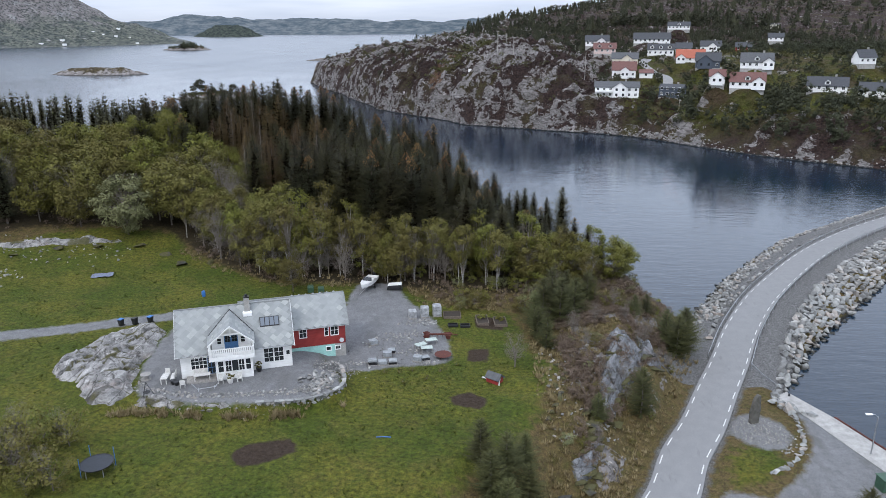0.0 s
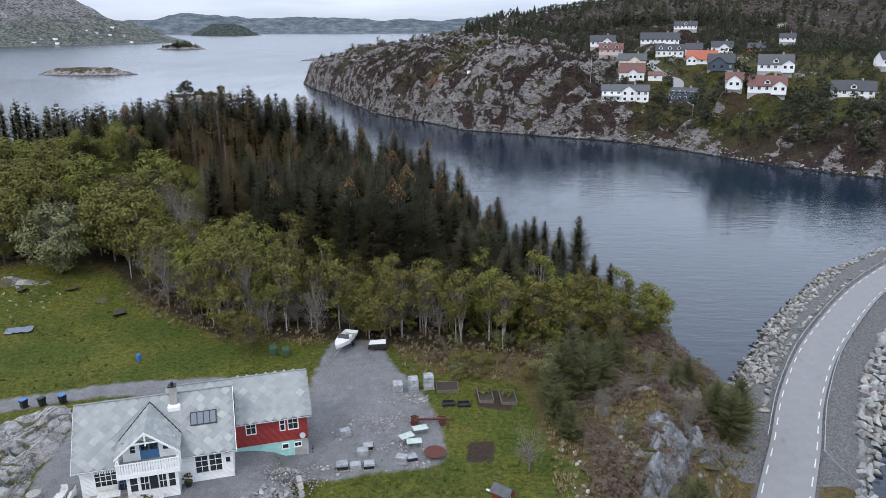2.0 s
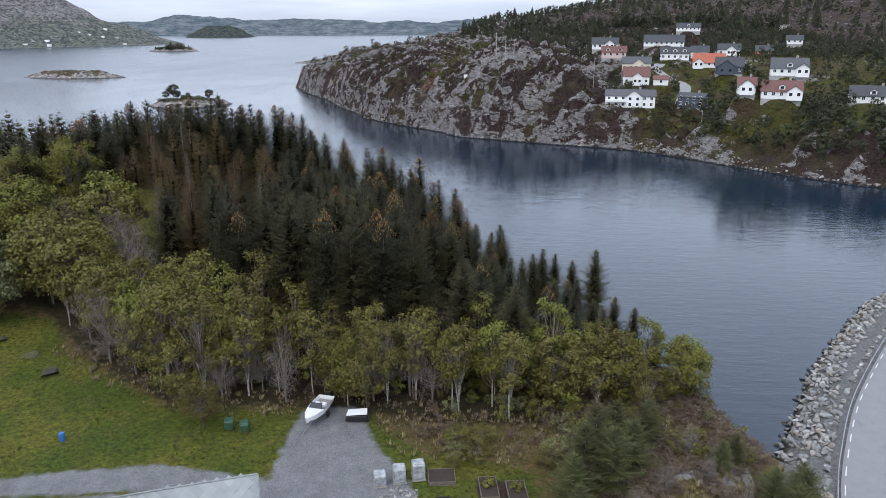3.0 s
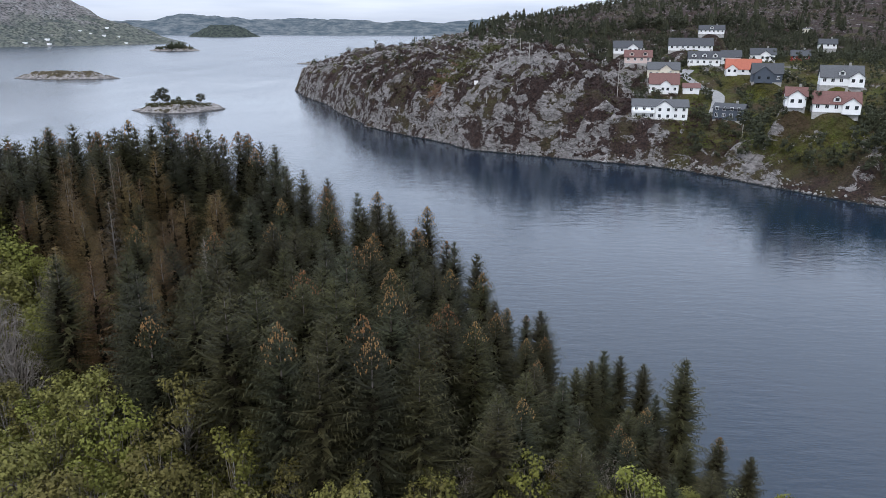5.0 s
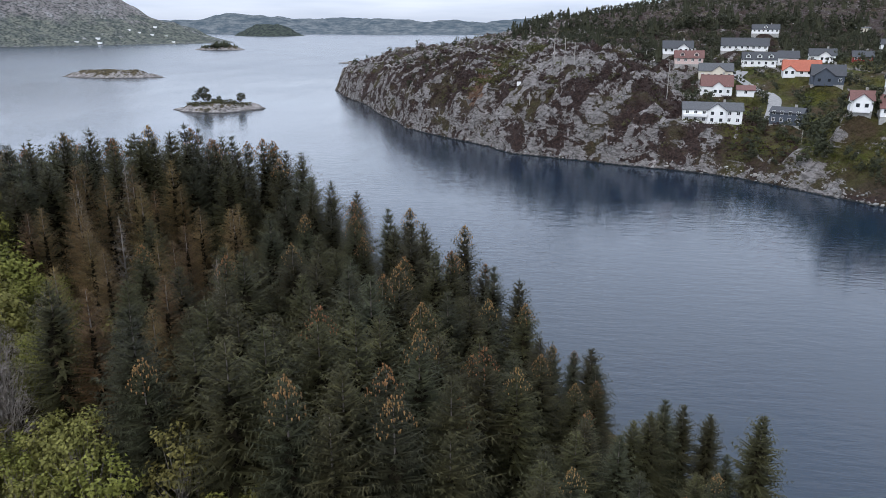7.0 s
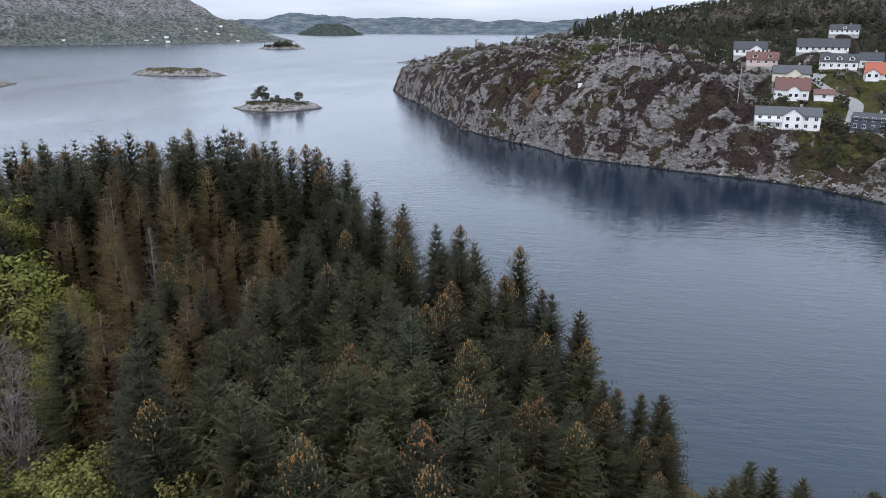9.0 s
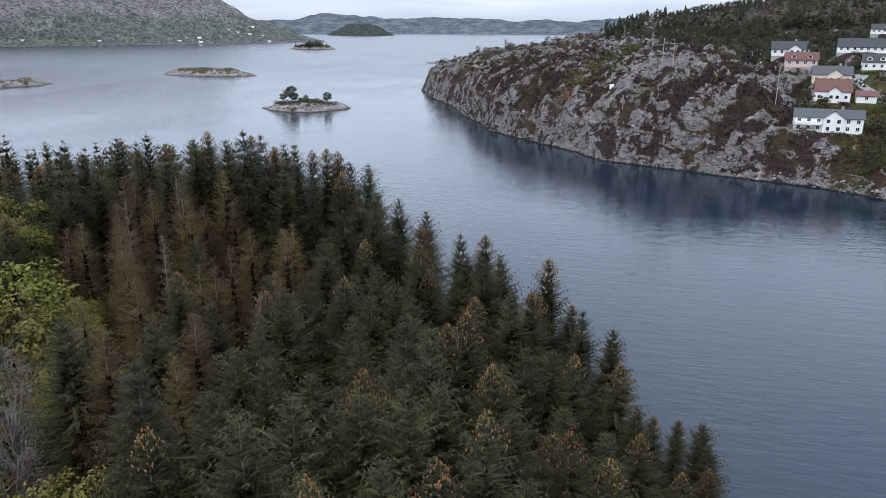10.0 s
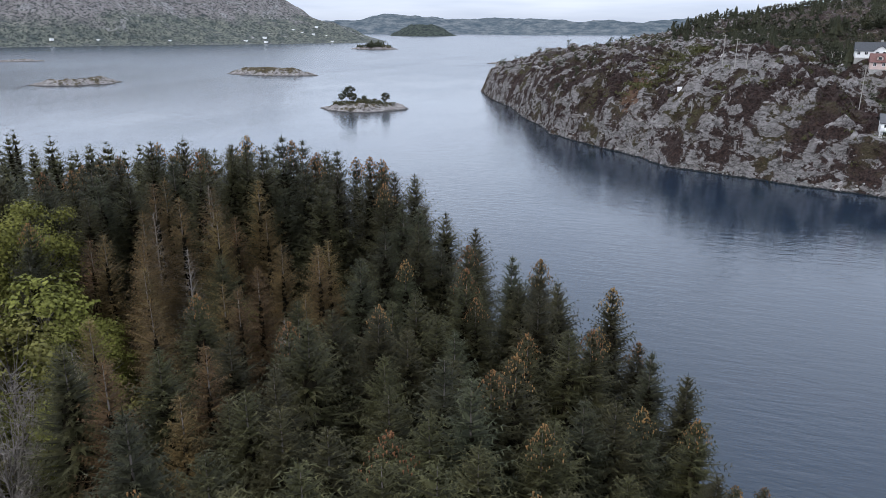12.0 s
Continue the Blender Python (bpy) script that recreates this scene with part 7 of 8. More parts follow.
for u in (-1.2, 1.2):
    part("wheel", bm_tube([(u - 0.08, 0, 0.3), (u + 0.08, 0, 0.3)], [0.3, 0.3], 10), PLASTIC, cart)

# wheelie bins by the drive
for x, y, lid in ((-50.9, 91.0, TARP), (-49.2, 91.6, PLASTIC), (-47.3, 92.4, TARP)):
    b = stand("wheelie_bin", x, y, -20, "dark wheelie bin with a blue lid" if lid == TARP else "dark wheelie bin beside the drive", "bin", "wheelie bins", 0.02)
    bm = bmesh.new()
    lo = [bm.verts.new((sx * 0.22, sy * 0.26, 0.05)) for sx, sy in ((-1, -1), (1, -1), (1, 1), (-1, 1))]
    hi = [bm.verts.new((sx * 0.29, sy * 0.36, 1.0)) for sx, sy in ((-1, -1), (1, -1), (1, 1), (-1, 1))]
    bm.faces.new(lo[::-1])
    bm.faces.new(hi)
    for i in range(4):
        bm.faces.new((lo[i], lo[(i + 1) % 4], hi[(i + 1) % 4], hi[i]))
    part("body", bm, PLASTIC, b)
    part("lid", bm_box(-0.31, -0.4, 1.0, 0.31, 0.38, 1.08, bevel=0.02), lid, b)
    for u in (-0.25, 0.25):
        part("wheel", bm_tube([(u - 0.03, 0.32, 0.1), (u + 0.03, 0.32, 0.1)], [0.1, 0.1], 8), PLASTIC, b)

# trampoline
tr = stand("trampoline", -36.9, 57.8, 0, "round black trampoline with a blue frame on the lawn", "trampoline")
part("mat", bm_tube([(0, 0, 0.84), (0, 0, 0.86)], [1.45, 1.45], 28), CLOTH, tr)
bm = bmesh.new()
ringv = [[bm.verts.new((rr * math.cos(a * 0.2244), rr * math.sin(a * 0.2244), zz)) for a in range(28)] for rr, zz in ((1.43, 0.87), (1.55, 0.89), (1.55, 0.82))]
for r1, r2 in zip(ringv, ringv[1:]):
    for i in range(28):
        bm.faces.new((r1[i], r1[(i + 1) % 28], r2[(i + 1) % 28], r2[i]))
part("pad", bm, DARK, tr)
for k in range(6):
    a = k * math.pi / 3 + 0.3
    part("leg", bm_tube([(1.52 * math.cos(a), 1.52 * math.sin(a), 0), (1.52 * math.cos(a), 1.52 * math.sin(a), 0.85)], [0.04, 0.04], 6), STEEL, tr)
for a in (0.6, 2.4, 4.1):
    part("net_pole", bm_tube([(1.62 * math.cos(a), 1.62 * math.sin(a), 0), (1.62 * math.cos(a), 1.62 * math.sin(a), 2.1)], [0.035, 0.035], 6), TARP, tr)

# dog kennel
kn = stand("dog_kennel", 1.9, 80.4, -35, "small red kennel with a grey felt roof on the lawn", "kennel")
part("wall", gable_body(1.7, 1.2, 0.0, 0.8, 0.5), RED, kn)
for bm in prism_roof(1.7, 1.2, 0.8, 0.5, 0.18):
    part("roof", bm, ROOFG, kn)
part("board", quad_prism([(0.95, -0.6, 0.02), (1.1, -0.6, 0.02), (1.0, -0.2, 1.0), (0.85, -0.2, 1.0)], 0.05), WOODW, kn)
part("ramp", bm_box(-1.9, -0.12, 0.02, -0.9, 0.12, 0.08), WOODW, kn)

# wrapped pallets, slate stacks, rubble in the yard
for x, y, h, w in ((-10.2, 99.6, 1.25, 1.15), (-8.4, 100.3, 1.6, 1.2), (-6.6, 101.0, 1.75, 1.25)):
    p = stand("wrapped_pallet", x, y, 12, "pallet of pale stone wrapped in clear film", "pallet", "wrapped pallets")
    part("base", bm_box(-w / 2 - 0.05, -0.7, 0, w / 2 + 0.05, 0.7, 0.15), WOODG, p)
    part("load", bm_box(-w / 2, -0.65, 0.15, w / 2, 0.65, h, bevel=0.1), WRAP, p)
yard_bits = []
for cx, cy, sx, sy, m in ((-7.6, 98.2, 1.1, 0.7, 60), (-10.4, 97.4, 0.7, 0.5, 34), (-9.5, 92.6, 1.6, 1.6, 80), (-11.8, 92.0, 1.3, 0.8, 40), (-9.2, 87.6, 1.6, 1.2, 90), (-15.4, 83.4, 1.1, 0.5, 40), (-14.8, 90.2, 0.7, 0.8, 34), (-7.0, 84.9, 1.0, 0.5, 40)):
    for k in range(m):
        x, y = cx + rng.normal() * sx, cy + rng.normal() * sy
        if outline_distance(np.array([x]), np.array([y]), YARD)[0] > -0.3:
            yard_bits.append((x, y, ground_at(x, y) + 0.06, rng.uniform(0.15, 0.5)))
heap("slate_offcuts", yard_bits, "broken slate and stone lying about the yard", "rubble")
for k, (x, y, t) in enumerate(((-11.9, 87.2, 10), (-12.3, 86.0, 5), (-13.9, 83.4, 15), (-12.6, 83.6, 12), (-11.3, 83.9, 10), (-8.2, 85.3, -10), (-7.2, 85.7, 20), (-14.7, 89.5, 30))):
    st = stand("slate_stack", x, y, t, "stack of grey slate slabs on a pallet", "slate stack", "slate stacks")
    part("pallet", bm_box(-0.6, -0.5, 0, 0.6, 0.5, 0.14), WOODG, st)
    for j in range(4 + k % 3):
        a, b = rng.uniform(-0.08, 0.08), rng.uniform(-0.08, 0.08)
        part("slab", bm_box(-0.52 + a, -0.42 + b, 0.14 + j * 0.11, 0.52 + a, 0.42 + b, 0.23 + j * 0.11, bevel=0.015), CUTSLATE if k % 2 else DARK if j < 3 else CUTSLATE, st)
mach = stand("harrow", -5.8, 92.8, 4, "old rusty red farm harrow standing in the yard", "farm machine")
part("beam", bm_box(-1.9, -0.12, 0.5, 1.9, 0.12, 0.72, bevel=0.02), RUST, mach)
for u, half, rad in ((-1.75, 0.55, 0.42), (1.3, 0.45, 0.34)):
    for v in np.linspace(-half, half, 6):
        part("disc", bm_tube([(u, v - 0.03, rad), (u, v + 0.03, rad)], [rad, rad], 12), RUST, mach)
    part("axle", bm_tube([(u, -half - 0.1, rad), (u, half + 0.1, rad)], [0.05, 0.05], 6), RUST, mach)
    part("frame_bar", bm_box(u - 0.55, -half - 0.14, 0.55, u + 0.45, -half - 0.06, 0.65), RUST, mach)
    part("frame_bar", bm_box(u - 0.55, half + 0.06, 0.55, u + 0.45, half + 0.14, 0.65), RUST, mach)
part("lever", bm_tube([(0.3, 0, 0.7), (0.6, 0.1, 1.35)], [0.03, 0.025], 5), RUST, mach)
part("hitch", bm_tube([(1.9, 0, 0.6), (2.7, 0.2, 0.4)], [0.08, 0.05], 6), RUST, mach)
for u in (-0.9, -0.2, 0.5):
    part("tine", bm_tube([(u, 0.1, 0.5), (u, 0.5, 0.3), (u, 0.6, 0)], [0.05, 0.04, 0.03], 5), RUST, mach)
for x, y, t in ((-6.8, 90.9, 20), (-8.1, 89.2, 35), (-7.2, 88.3, 10)):
    tb = stand("work_table", x, y, t, "low table with a pale green top in the yard", "table", "yard tables")
    part("tabletop", bm_box(-0.8, -0.5, 0.62, 0.8, 0.5, 0.68, bevel=0.02), plain("pale_green_board", (0.42, 0.48, 0.44), 0.6), tb)
    for u in (-0.7, 0.7):
        for v in (-0.4, 0.4):
            part("leg", bm_box(u - 0.04, v - 0.04, 0, u + 0.04, v + 0.04, 0.62), WOODG, tb)
fp = stand("fire_bowl", -4.9, 86.8, 0, "wide rusty steel fire bowl on short legs", "fire bowl")
part("bowl", bm_tube([(0, 0, 0.25), (0, 0, 0.4), (0, 0, 0.5)], [0.4, 0.95, 1.15], 18), RUST, fp)
for k in range(3):
    part("leg", bm_tube([(0.6 * math.cos(k * 2.1), 0.6 * math.sin(k * 2.1), 0), (0.5 * math.cos(k * 2.1), 0.5 * math.sin(k * 2.1), 0.35)], [0.04, 0.04], 5), RUST, fp)
bike = thing("bicycle", HOUSE_M @ pose(20.75, 4.6, -2.1, 0, 0, 80), "dark bicycle leaning by the basement corner", "bicycle")
for u in (-0.5, 0.5):
    bm = bmesh.new()
    rim = [(u + 0.33 * math.cos(a * 0.5236), 0, 0.35 + 0.33 * math.sin(a * 0.5236)) for a in range(13)]
    part("wheel", bm_tube(rim, [0.03] * 13, 5, bm, False), PLASTIC, bike)
part("frame", bm_tube([(-0.5, 0, 0.35), (-0.2, 0, 0.8), (0.35, 0, 0.85), (0.5, 0, 0.35)], [0.025] * 4, 5), DARK, bike)
part("saddle", bm_box(-0.35, -0.07, 0.85, -0.1, 0.07, 0.92), PLASTIC, bike)

# vegetable beds, trays, barrel, crates
for x, y, w, d, green in ((-4.3, 101.0, 2.6, 2.2, False), (0.3, 99.6, 1.7, 3.2, True), (3.0, 99.4, 1.8, 3.0, True)):
    pb = stand("raised_bed", x, y, 6, "wooden raised vegetable bed with green plants" if green else "wooden raised bed of bare soil", "raised bed", "raised beds")
    for s in (-1, 1):
        part("side_board", bm_box(-w / 2, s * d / 2 - 0.04, -0.1, w / 2, s * d / 2 + 0.04, 0.4), BEDWOOD, pb)
        part("end_board", bm_box(s * w / 2 - 0.04, -d / 2 + 0.04, -0.1, s * w / 2 + 0.04, d / 2 - 0.04, 0.4), BEDWOOD, pb)
    part("soil", bm_box(-w / 2 + 0.05, -d / 2 + 0.05, 0, w / 2 - 0.05, d / 2 - 0.05, 0.33), SOILM, pb)
    if green:
        V, F = broad_crown(int(600 + x * 10), 0.7, w * 0.42, 14, 30, 0.1, low=0.1)[0]
        V = np.array(V) + (0, 0.3, 0.25)
        tagged(part("herb_patch", mesh_of("herb_patch", V, F, SPRING), None, pb), kind="stuff")
for x in (-4.0, -2.2):
    t = stand("plastic_tray", x, 97.3, 8, "black plastic planting tray on the grass", "tray", "planting trays")
    part("floor", bm_box(-0.7, -0.5, 0.02, 0.7, 0.5, 0.06), PLASTIC, t)
    for s in (-1, 1):
        part("side", bm_box(-0.7, s * 0.5 - 0.03, 0.02, 0.7, s * 0.5 + 0.03, 0.3), PLASTIC, t)
        part("end", bm_box(s * 0.7 - 0.03, -0.47, 0.02, s * 0.7 + 0.03, 0.47, 0.3), PLASTIC, t)
br = stand("barrel", -43.8, 103.6, 0, "bright blue plastic barrel in the meadow", "barrel")
part("body", bm_tube([(0, 0, 0), (0, 0, 0.3), (0, 0, 0.6), (0, 0, 0.9)], [0.27, 0.31, 0.31, 0.27], 12), TARP, br)
part("lid", bm_tube([(0, 0, 0.9), (0, 0, 0.94)], [0.2, 0.2], 10), TARP, br)
for x, y in ((-27.6, 107.6), (-25.8, 107.2)):
    cr = stand("compost_bin", x, y, 15, "dark green plastic compost bin at the meadow's edge", "compost bin", "compost bins")
    part("body", bm_box(-0.5, -0.5, 0, 0.5, 0.5, 1.05, bevel=0.1), GREENP, cr)
    part("lid", bm_box(-0.45, -0.45, 1.05, 0.45, 0.45, 1.15, bevel=0.04), GREENP, cr)
pond = stand("tarpaulin", -63.5, 110.0, 20, "crumpled grey-blue tarpaulin spread on the meadow", "tarpaulin")
bm = bmesh.new()
bmesh.ops.create_grid(bm, x_segments=14, y_segments=8, size=1)
for v in bm.verts:
    v.co = Vector((v.co.x * 1.7, v.co.y * 1.0, 0.12 + 0.16 * float(grain(np.array(v.co.x * 4 + 9), np.array(v.co.y * 4 + 9)))))
part("sheet", bm, plain("grey_blue_sheet", (0.16, 0.18, 0.24), 0.4), pond)

# garden furniture on the gravel
def on_pad(u, v, turn=0.0, lift=0.0):
    p = HOUSE_M @ Vector((u, v, 0))
    return pose(p.x, p.y, ground_at(p.x, p.y) + lift, 0, 0, 18.7 + turn)


def garden_chair(u, v, turn, lift=0.0):
    c = thing("garden_chair", on_pad(u, v, turn, lift), "white-grey wooden garden chair", "chair", "garden chairs")
    part("seat", bm_box(-0.28, -0.25, 0.38, 0.28, 0.28, 0.44), WOODW, c)
    part("backrest", bm_box(-0.28, 0.26, 0.44, 0.28, 0.31, 1.0), WOODW, c)
    for s in (-0.26, 0.26):
        part("leg", bm_box(s - 0.03, -0.25, 0, s + 0.03, -0.19, 0.62), WOODW, c)
        part("leg", bm_box(s - 0.03, 0.25, 0, s + 0.03, 0.31, 0.62), WOODW, c)
        part("armrest", bm_box(s - 0.04, -0.27, 0.62, s + 0.04, 0.31, 0.66), WOODW, c)
    return c


def garden_table(u, v, turn, w=1.6, d=0.9, lift=0.0):
    c = thing("garden_table", on_pad(u, v, turn, lift), "pale slatted wooden garden table", "table", "garden tables")
    for k in range(6):
        part("slat", bm_box(-w / 2, -d / 2 + k * d / 6, 0.7, w / 2, -d / 2 + (k + 0.88) * d / 6, 0.74), WOODW, c)
    for su2 in (-w / 2 + 0.1, w / 2 - 0.1):
        for sv in (-d / 2 + 0.1, d / 2 - 0.1):
            part("leg", bm_box(su2 - 0.04, sv - 0.04, 0, su2 + 0.04, sv + 0.04, 0.7), WOODW, c)
    return c


def garden_bench(u, v, turn, lift=0.0):
    c = thing("garden_bench", on_pad(u, v, turn, lift), "pale wooden garden bench with a backrest", "bench", "garden benches")
    part("seat", bm_box(-0.8, -0.25, 0.4, 0.8, 0.25, 0.46), WOODW, c)
    part("backrest", bm_box(-0.8, 0.24, 0.5, 0.8, 0.3, 1.0), WOODW, c)
    for s in (-0.72, 0.72):
        part("leg", bm_box(s - 0.04, -0.22, 0, s + 0.04, 0.28, 0.4), WOODW, c)
    return c


garden_table(2.4, -1.2, 0, 1.9, 0.9, 0.17)
garden_bench(2.2, -0.45, 0, 0.17)
garden_chair(0.2, -2.1, 180)
garden_chair(4.5, -2.3, 0)
garden_chair(6.7, -2.4, 0)
garden_table(-1.9, -0.2, 80, 1.5, 0.8)
garden_bench(-1.0, 0.2, -95)
garden_chair(-1.7, 1.1, 0)
spool = thing("cable_drum", on_pad(-4.2, 1.2), "wooden cable drum used as a garden table", "table")
part("top", bm_tube([(0, 0, 0.62), (0, 0, 0.68)], [0.62, 0.62], 16), WOODG, spool)
part("core", bm_tube([(0, 0, 0.05), (0, 0, 0.62)], [0.28, 0.28], 10), WOODG, spool)
part("foot", bm_tube([(0, 0, 0.0), (0, 0, 0.06)], [0.62, 0.62], 16), WOODG, spool)
for u, v, g in ((5.6, -2.6, True), (9.0, -0.5, True), (-0.5, -1.4, False), (-0.9, -1.0, False)):
    pt = thing("plant_pot", on_pad(u, v), "large pot with a green shrub" if g else "dark round tub of soil", "plant pot", "plant pots")
    part("pot", bm_tube([(0, 0, 0), (0, 0, 0.4), (0, 0, 0.5)], [0.25, 0.36, 0.38], 12), WOODW if g and u < 7 else PLASTIC, pt)
    if g:
        V, F = broad_crown(int(640 + u * 3), 0.9, 0.45, 12, 26, 0.08, low=0.1)[0]
        tagged(part("shrub", mesh_of("shrub", np.array(V) + (0, 0, 0.4), F, OLIVE), None, pt), kind="stuff")
tri = thing("fire_tripod", on_pad(-3.6, -3.3), "black iron fire pan hanging in a tripod", "fire pan")
for k in range(3):
    a = k * 2.094
    part("leg", bm_tube([(0.85 * math.cos(a), 0.85 * math.sin(a), 0), (0, 0, 2.0)], [0.03, 0.03], 5), DARK, tri)
part("pan", bm_tube([(0, 0, 0.55), (0, 0, 0.62), (0, 0, 0.7)], [0.15, 0.36, 0.42], 12), DARK, tri)
part("chain", bm_tube([(0, 0, 0.7), (0, 0, 1.95)], [0.015, 0.015], 4), DARK, tri)
ham = thing("hammock_stand", on_pad(2.9, -3.3, 4), "grey metal hammock stand on the gravel", "hammock stand")
part("base", bm_tube([(-1.0, 0, 0.08), (1.0, 0, 0.08)], [0.05, 0.05], 6), STEEL, ham)
for s in (-1, 1):
    part("arm", bm_tube([(s * 1.0, 0, 0.08), (s * 1.6, 0, 0.9)], [0.05, 0.04], 6), STEEL, ham)
    part("foot", bm_box(s * 0.9 - 0.05, -0.45, 0, s * 0.9 + 0.05, 0.45, 0.06), STEEL, ham)
hose = stand("garden_hose_reel", -10.2, 66.5, 0, "small pale blue hose lying on the lawn", "hose")
part("tube", bm_tube([(-0.8, 0, 0.06), (0, 0.1, 0.06), (0.8, 0.05, 0.06)], [0.05, 0.05, 0.05], 6), TARP, hose)

# ---- planting near the house and on the slope ----
plant(bare[0], 4.6, 85.0, 0.62)
plant(willows[0], -66.5, 126.2, 1.15)
plant(glade_tree, -70, 157, 1.45)
plant(glade_tree, -76, 153, 1.3)
for x, y, k, s in ((15.8, 137.8, 1, 0.78), (8.7, 141.8, 3, 0.66), (20, 130, 5, 0.45), (17.6, 131.5, 4, 0.5), (13.4, 144, 5, 0.55), (22, 126, 2, 0.38), (2.5, 147, 1, 0.72)):
    plant(spruces[k], x, y, s)
for x, y, k, s in ((-54, 147, 2, 0.95), (-43, 140, 1, 0.85), (-47.8, 139.5, 3, 0.85)):
    plant(glade_tree if k > 1 else leafies[k], x, y, s)
for x, y, k, s in ((-51, 136, 0, 1.3), (-48.5, 133.5, 1, 1.25), (-46, 130, 0, 1.2), (-53, 139, 1, 1.2)):
    plant(bare[k], x, y, s)
plant(leafies[3], -30.5, 107.5, 0.52)
for x, y, s, k in ((-48.5, 124.5, 0.95, 1), (-41, 118, 0.75, 3), (-55, 130, 0.9, 1), (-76, 127, 0.9, 1), (-35, 113, 0.7, 1)):
    plant(leafies[k], x, y, s)
for x, y, s in ((8.0, 98, 0.9), (9.5, 101, 1.1), (12, 100, 1.15), (11, 104, 1.2), (14.5, 103.5, 1.0), (8.2, 94.5, 0.75), (9.2, 91, 0.7), (13.5, 107, 1.0), (17, 108, 0.9), (29.5, 99.5, 1.1), (31, 101.5, 1.2), (31.8, 104, 1.0), (28.5, 102.5, 0.9), (20.6, 82.0, 1.05), (14.2, 76.5, 0.6), (24, 105, 0.6), (26.5, 108, 0.6)):
    plant(choose(pines), x, y, s)
for x, y, s in ((16, 117, 1.0), (20, 121, 1.1), (18, 112.5, 0.8), (23, 117.5, 0.9), (13, 115, 0.8), (25, 122.5, 0.8)):
    plant(choose(leafies[:1] + birches), x, y, s * 0.85)
for x, y, s in ((14.5, 90.5, 0.5), (23.5, 100.5, 0.45), (-46.5, 61, 0.85), (-43, 62.2, 0.7), (-44.5, 56.5, 0.85), (-40.5, 55, 0.7), ):
    plant(choose(bare), x, y, s * 0.7)
    plant(bushes[0], x + 1.2, y - 0.6, s * (1.7 if x < 0 else 0.9))
    if x < 0:
        plant(bushes[1], x - 0.9, y - 1.4, s * 1.35)
for x, y, s in ((0.2, 63.4, 0.8), (2.8, 62.0, 0.9), (1.2, 59.5, 0.85), (5.0, 61, 0.8), (4.8, 65.0, 0.65), (2.8, 57.5, 0.8), (40.0, 64.0, 0.7)):
    plant(choose(pines), x, y, s)
for k in range(70):
    x, y = rng.uniform(-5, 30), rng.uniform(103, 125)
    if outline_distance(np.array([x]), np.array([y]), NEAR_SHORE)[0] > 3 and line_side(np.array([x]), np.array([y]), ROAD_MID)[0] > 6:
        plant(choose(bushes), x, y, rng.uniform(0.35, 0.9))
for k in range(60):
    x, y = rng.uniform(9, 31), rng.uniform(64, 108)
    if line_side(np.array([x]), np.array([y]), ROAD_MID)[0] > 5.5 and outline_distance(np.array([x]), np.array([y]), LAWN)[0] < -1:
        plant(choose(bushes + bare), x, y, rng.uniform(0.2, 0.5))
for x, y in ((-12, 81.2), (-10.2, 81.6), (-8.6, 82.3), (-9.4, 78.8), (-6.6, 80.2), (-5.0, 82.6), (-3.0, 84.6), (-25.5, 106.5)):
    plant(bushes[0], x, y, 0.22)

# brown twiggy undergrowth on the rocky slope and along the wood
twiggy = [arrays(broad_crown(460 + k, 1.1, 0.8, 9, 13, 0.3, low=0.0, slim=0.11)[0]) for k in range(3)]
sx2, sy2 = np.concatenate([rng.uniform(11, 31, 2000), rng.uniform(-90, 26, 900)]), np.concatenate([rng.uniform(66, 126, 2000), rng.uniform(106, 130, 900)])
ok = (outline_distance(sx2, sy2, NEAR_SHORE) > 2) & (line_side(sx2, sy2, ROAD_MID) > 8.5) & (outline_distance(sx2, sy2, LAWN) < -1) & (outline_distance(sx2, sy2, YARD) < -1) & (fbm(sx2 / 5, sy2 / 5, 141) > 0.42)
scatter("underbrush", [(x, y, ground_at(x, y) - 0.05, rng.uniform(0.5, 1.4)) for x, y in zip(sx2[ok], sy2[ok])], twiggy, BRUSH, "reddish-brown twiggy undergrowth on the rocky slope", "undergrowth")

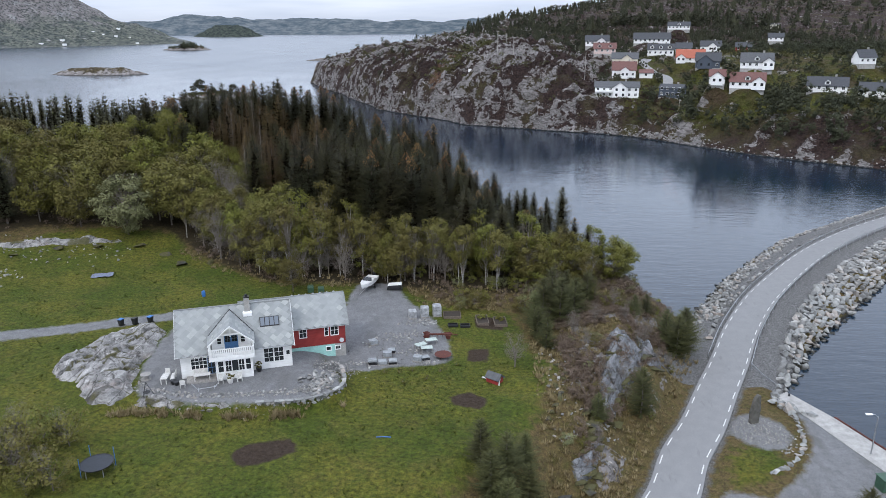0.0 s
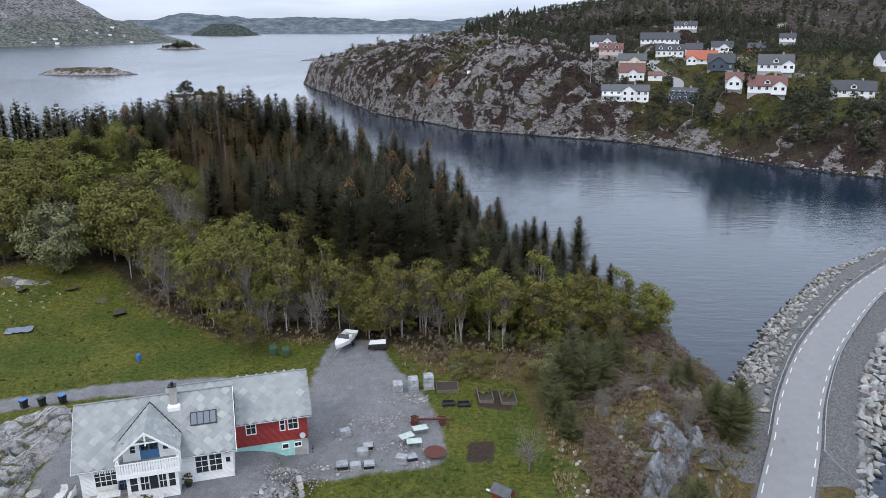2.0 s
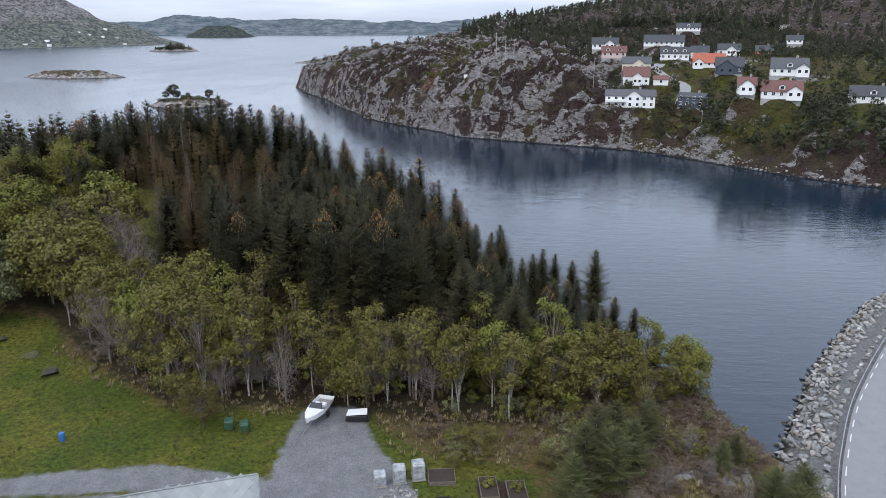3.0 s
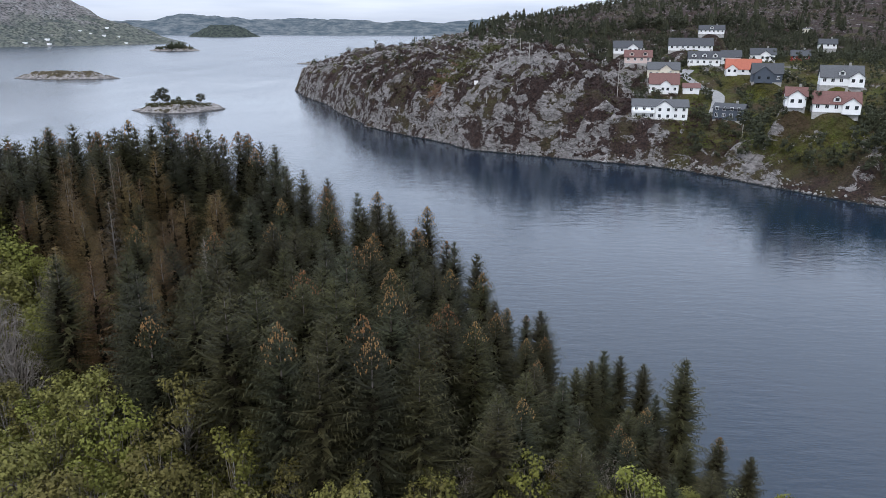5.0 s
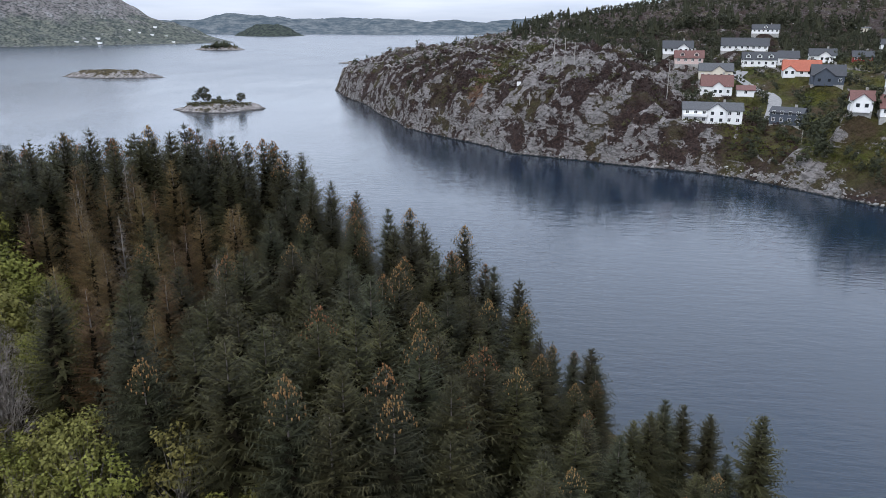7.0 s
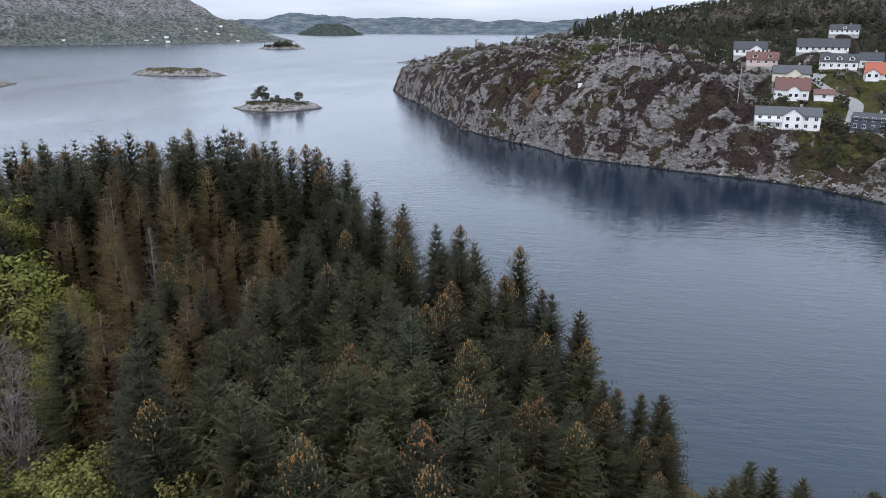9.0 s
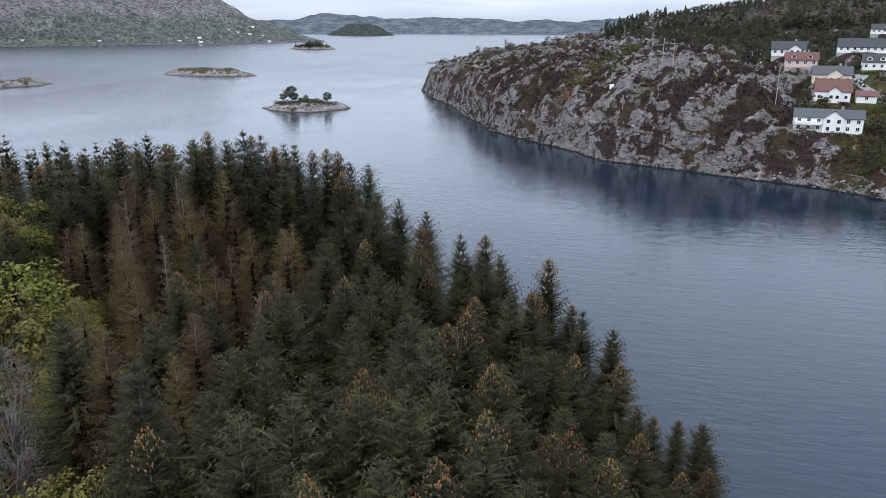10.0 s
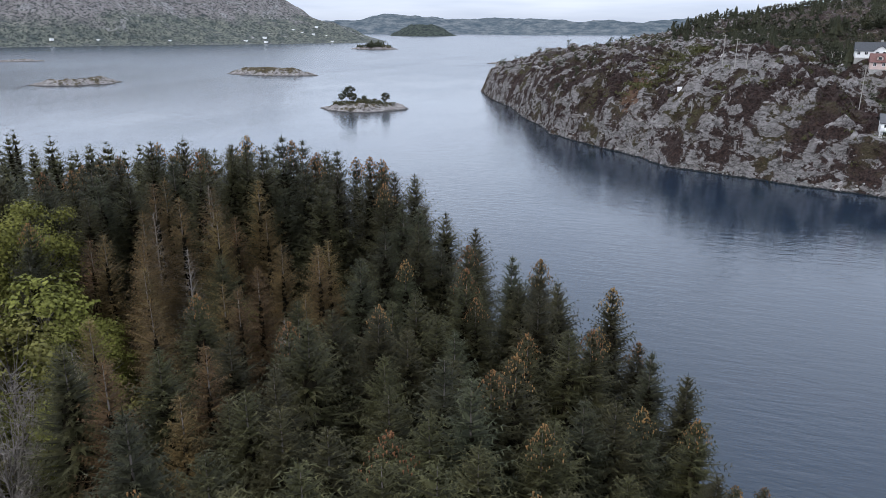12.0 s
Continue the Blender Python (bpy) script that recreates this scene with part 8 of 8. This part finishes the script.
# grass tufts
blade_v, blade_f = [], []
for k in range(16):
    a, r = rng.uniform(0, 6.28), rng.uniform(0, 0.25)
    b = np.array([r * math.cos(a), r * math.sin(a), 0])
    o = np.array([math.cos(a), math.sin(a), 0])
    i = len(blade_v)
    blade_v += [b + np.array([-o[1], o[0], 0]) * 0.05, b - np.array([-o[1], o[0], 0]) * 0.05, b + o * rng.uniform(0.1, 0.3) + np.array([0, 0, rng.uniform(0.25, 0.6)])]
    blade_f.append((i, i + 1, i + 2))
tuft_shape = [(np.array(blade_v), np.array(blade_f))]
straw, green_t = [], []
for x, y in rounded([(-15.5, 73), (-18.2, 70.8), (-22, 69.6), (-27, 68.8), (-33, 68.4), (-38.5, 68.4), (-42, 67.4)], 0.3):
    for k in range(int(5 * smooth(0.42, 0.62, fbm(np.array(x / 1.6), np.array(y / 1.6), 151)))):
        px, py = x + rng.normal() * 0.45, y + rng.normal() * 0.4
        straw.append((px, py, ground_at(px, py) - 0.03, rng.uniform(0.7, 1.5)))


def sown(count, x0, x1, y0, y1, keep):
    x, y = rng.uniform(x0, x1, count), rng.uniform(y0, y1, count)
    ok = keep(x, y)
    return [(a, b) for a, b in zip(x[ok], y[ok])]


for x, y in sown(3000, 7, 33, 60, 128, lambda x, y: line_side(x, y, ROAD_MID) > 4.2):
    straw.append((x, y, ground_at(x, y) - 0.03, rng.uniform(0.5, 1.4)))
for x, y in sown(1500, -60, 8, 104, 122, lambda x, y: (outline_distance(x, y, YARD) < -1) & (outline_distance(x, y, LAWN) < 1.5) & (outline_distance(x, y, WOOD) < 3)):
    straw.append((x, y, ground_at(x, y) - 0.03, rng.uniform(0.5, 1.2)))
for x, y in sown(9000, -90, 8, 44, 122, lambda x, y: (outline_distance(x, y, LAWN) > 0) & (outline_distance(x, y, YARD) < -0.5) & (outline_distance(x, y, PAD) < -0.8) & (outline_distance(x, y, OUTCROP) < 0) & (np.maximum.reduce([outline_distance(x, y, q) for q in BEDS + SOILS]) < -0.2) & (fbm(x / 5, y / 5, 131) > 0.48)):
    green_t.append((x, y, ground_at(x, y) - 0.03, rng.uniform(0.25, 0.6)))
scatter("dry_grass", straw, tuft_shape, leafy("dry_grass_blades", (0.19, 0.155, 0.075), (0.36, 0.305, 0.165), 0.6), "tufts of pale dry grass on the slopes", "grass")
scatter("lawn_tufts", green_t, tuft_shape, leafy("green_grass_blades", (0.045, 0.068, 0.011), (0.115, 0.130, 0.028), 0.4), "coarse green tufts in the lawn", "grass")

for proto in spruces + rusty + dead + birches + leafies + [glade_tree] + willows + bushes + pines + bare + [isle_pine]:
    for ob in (*proto.children_recursive, proto):
        bpy.data.objects.remove(ob)
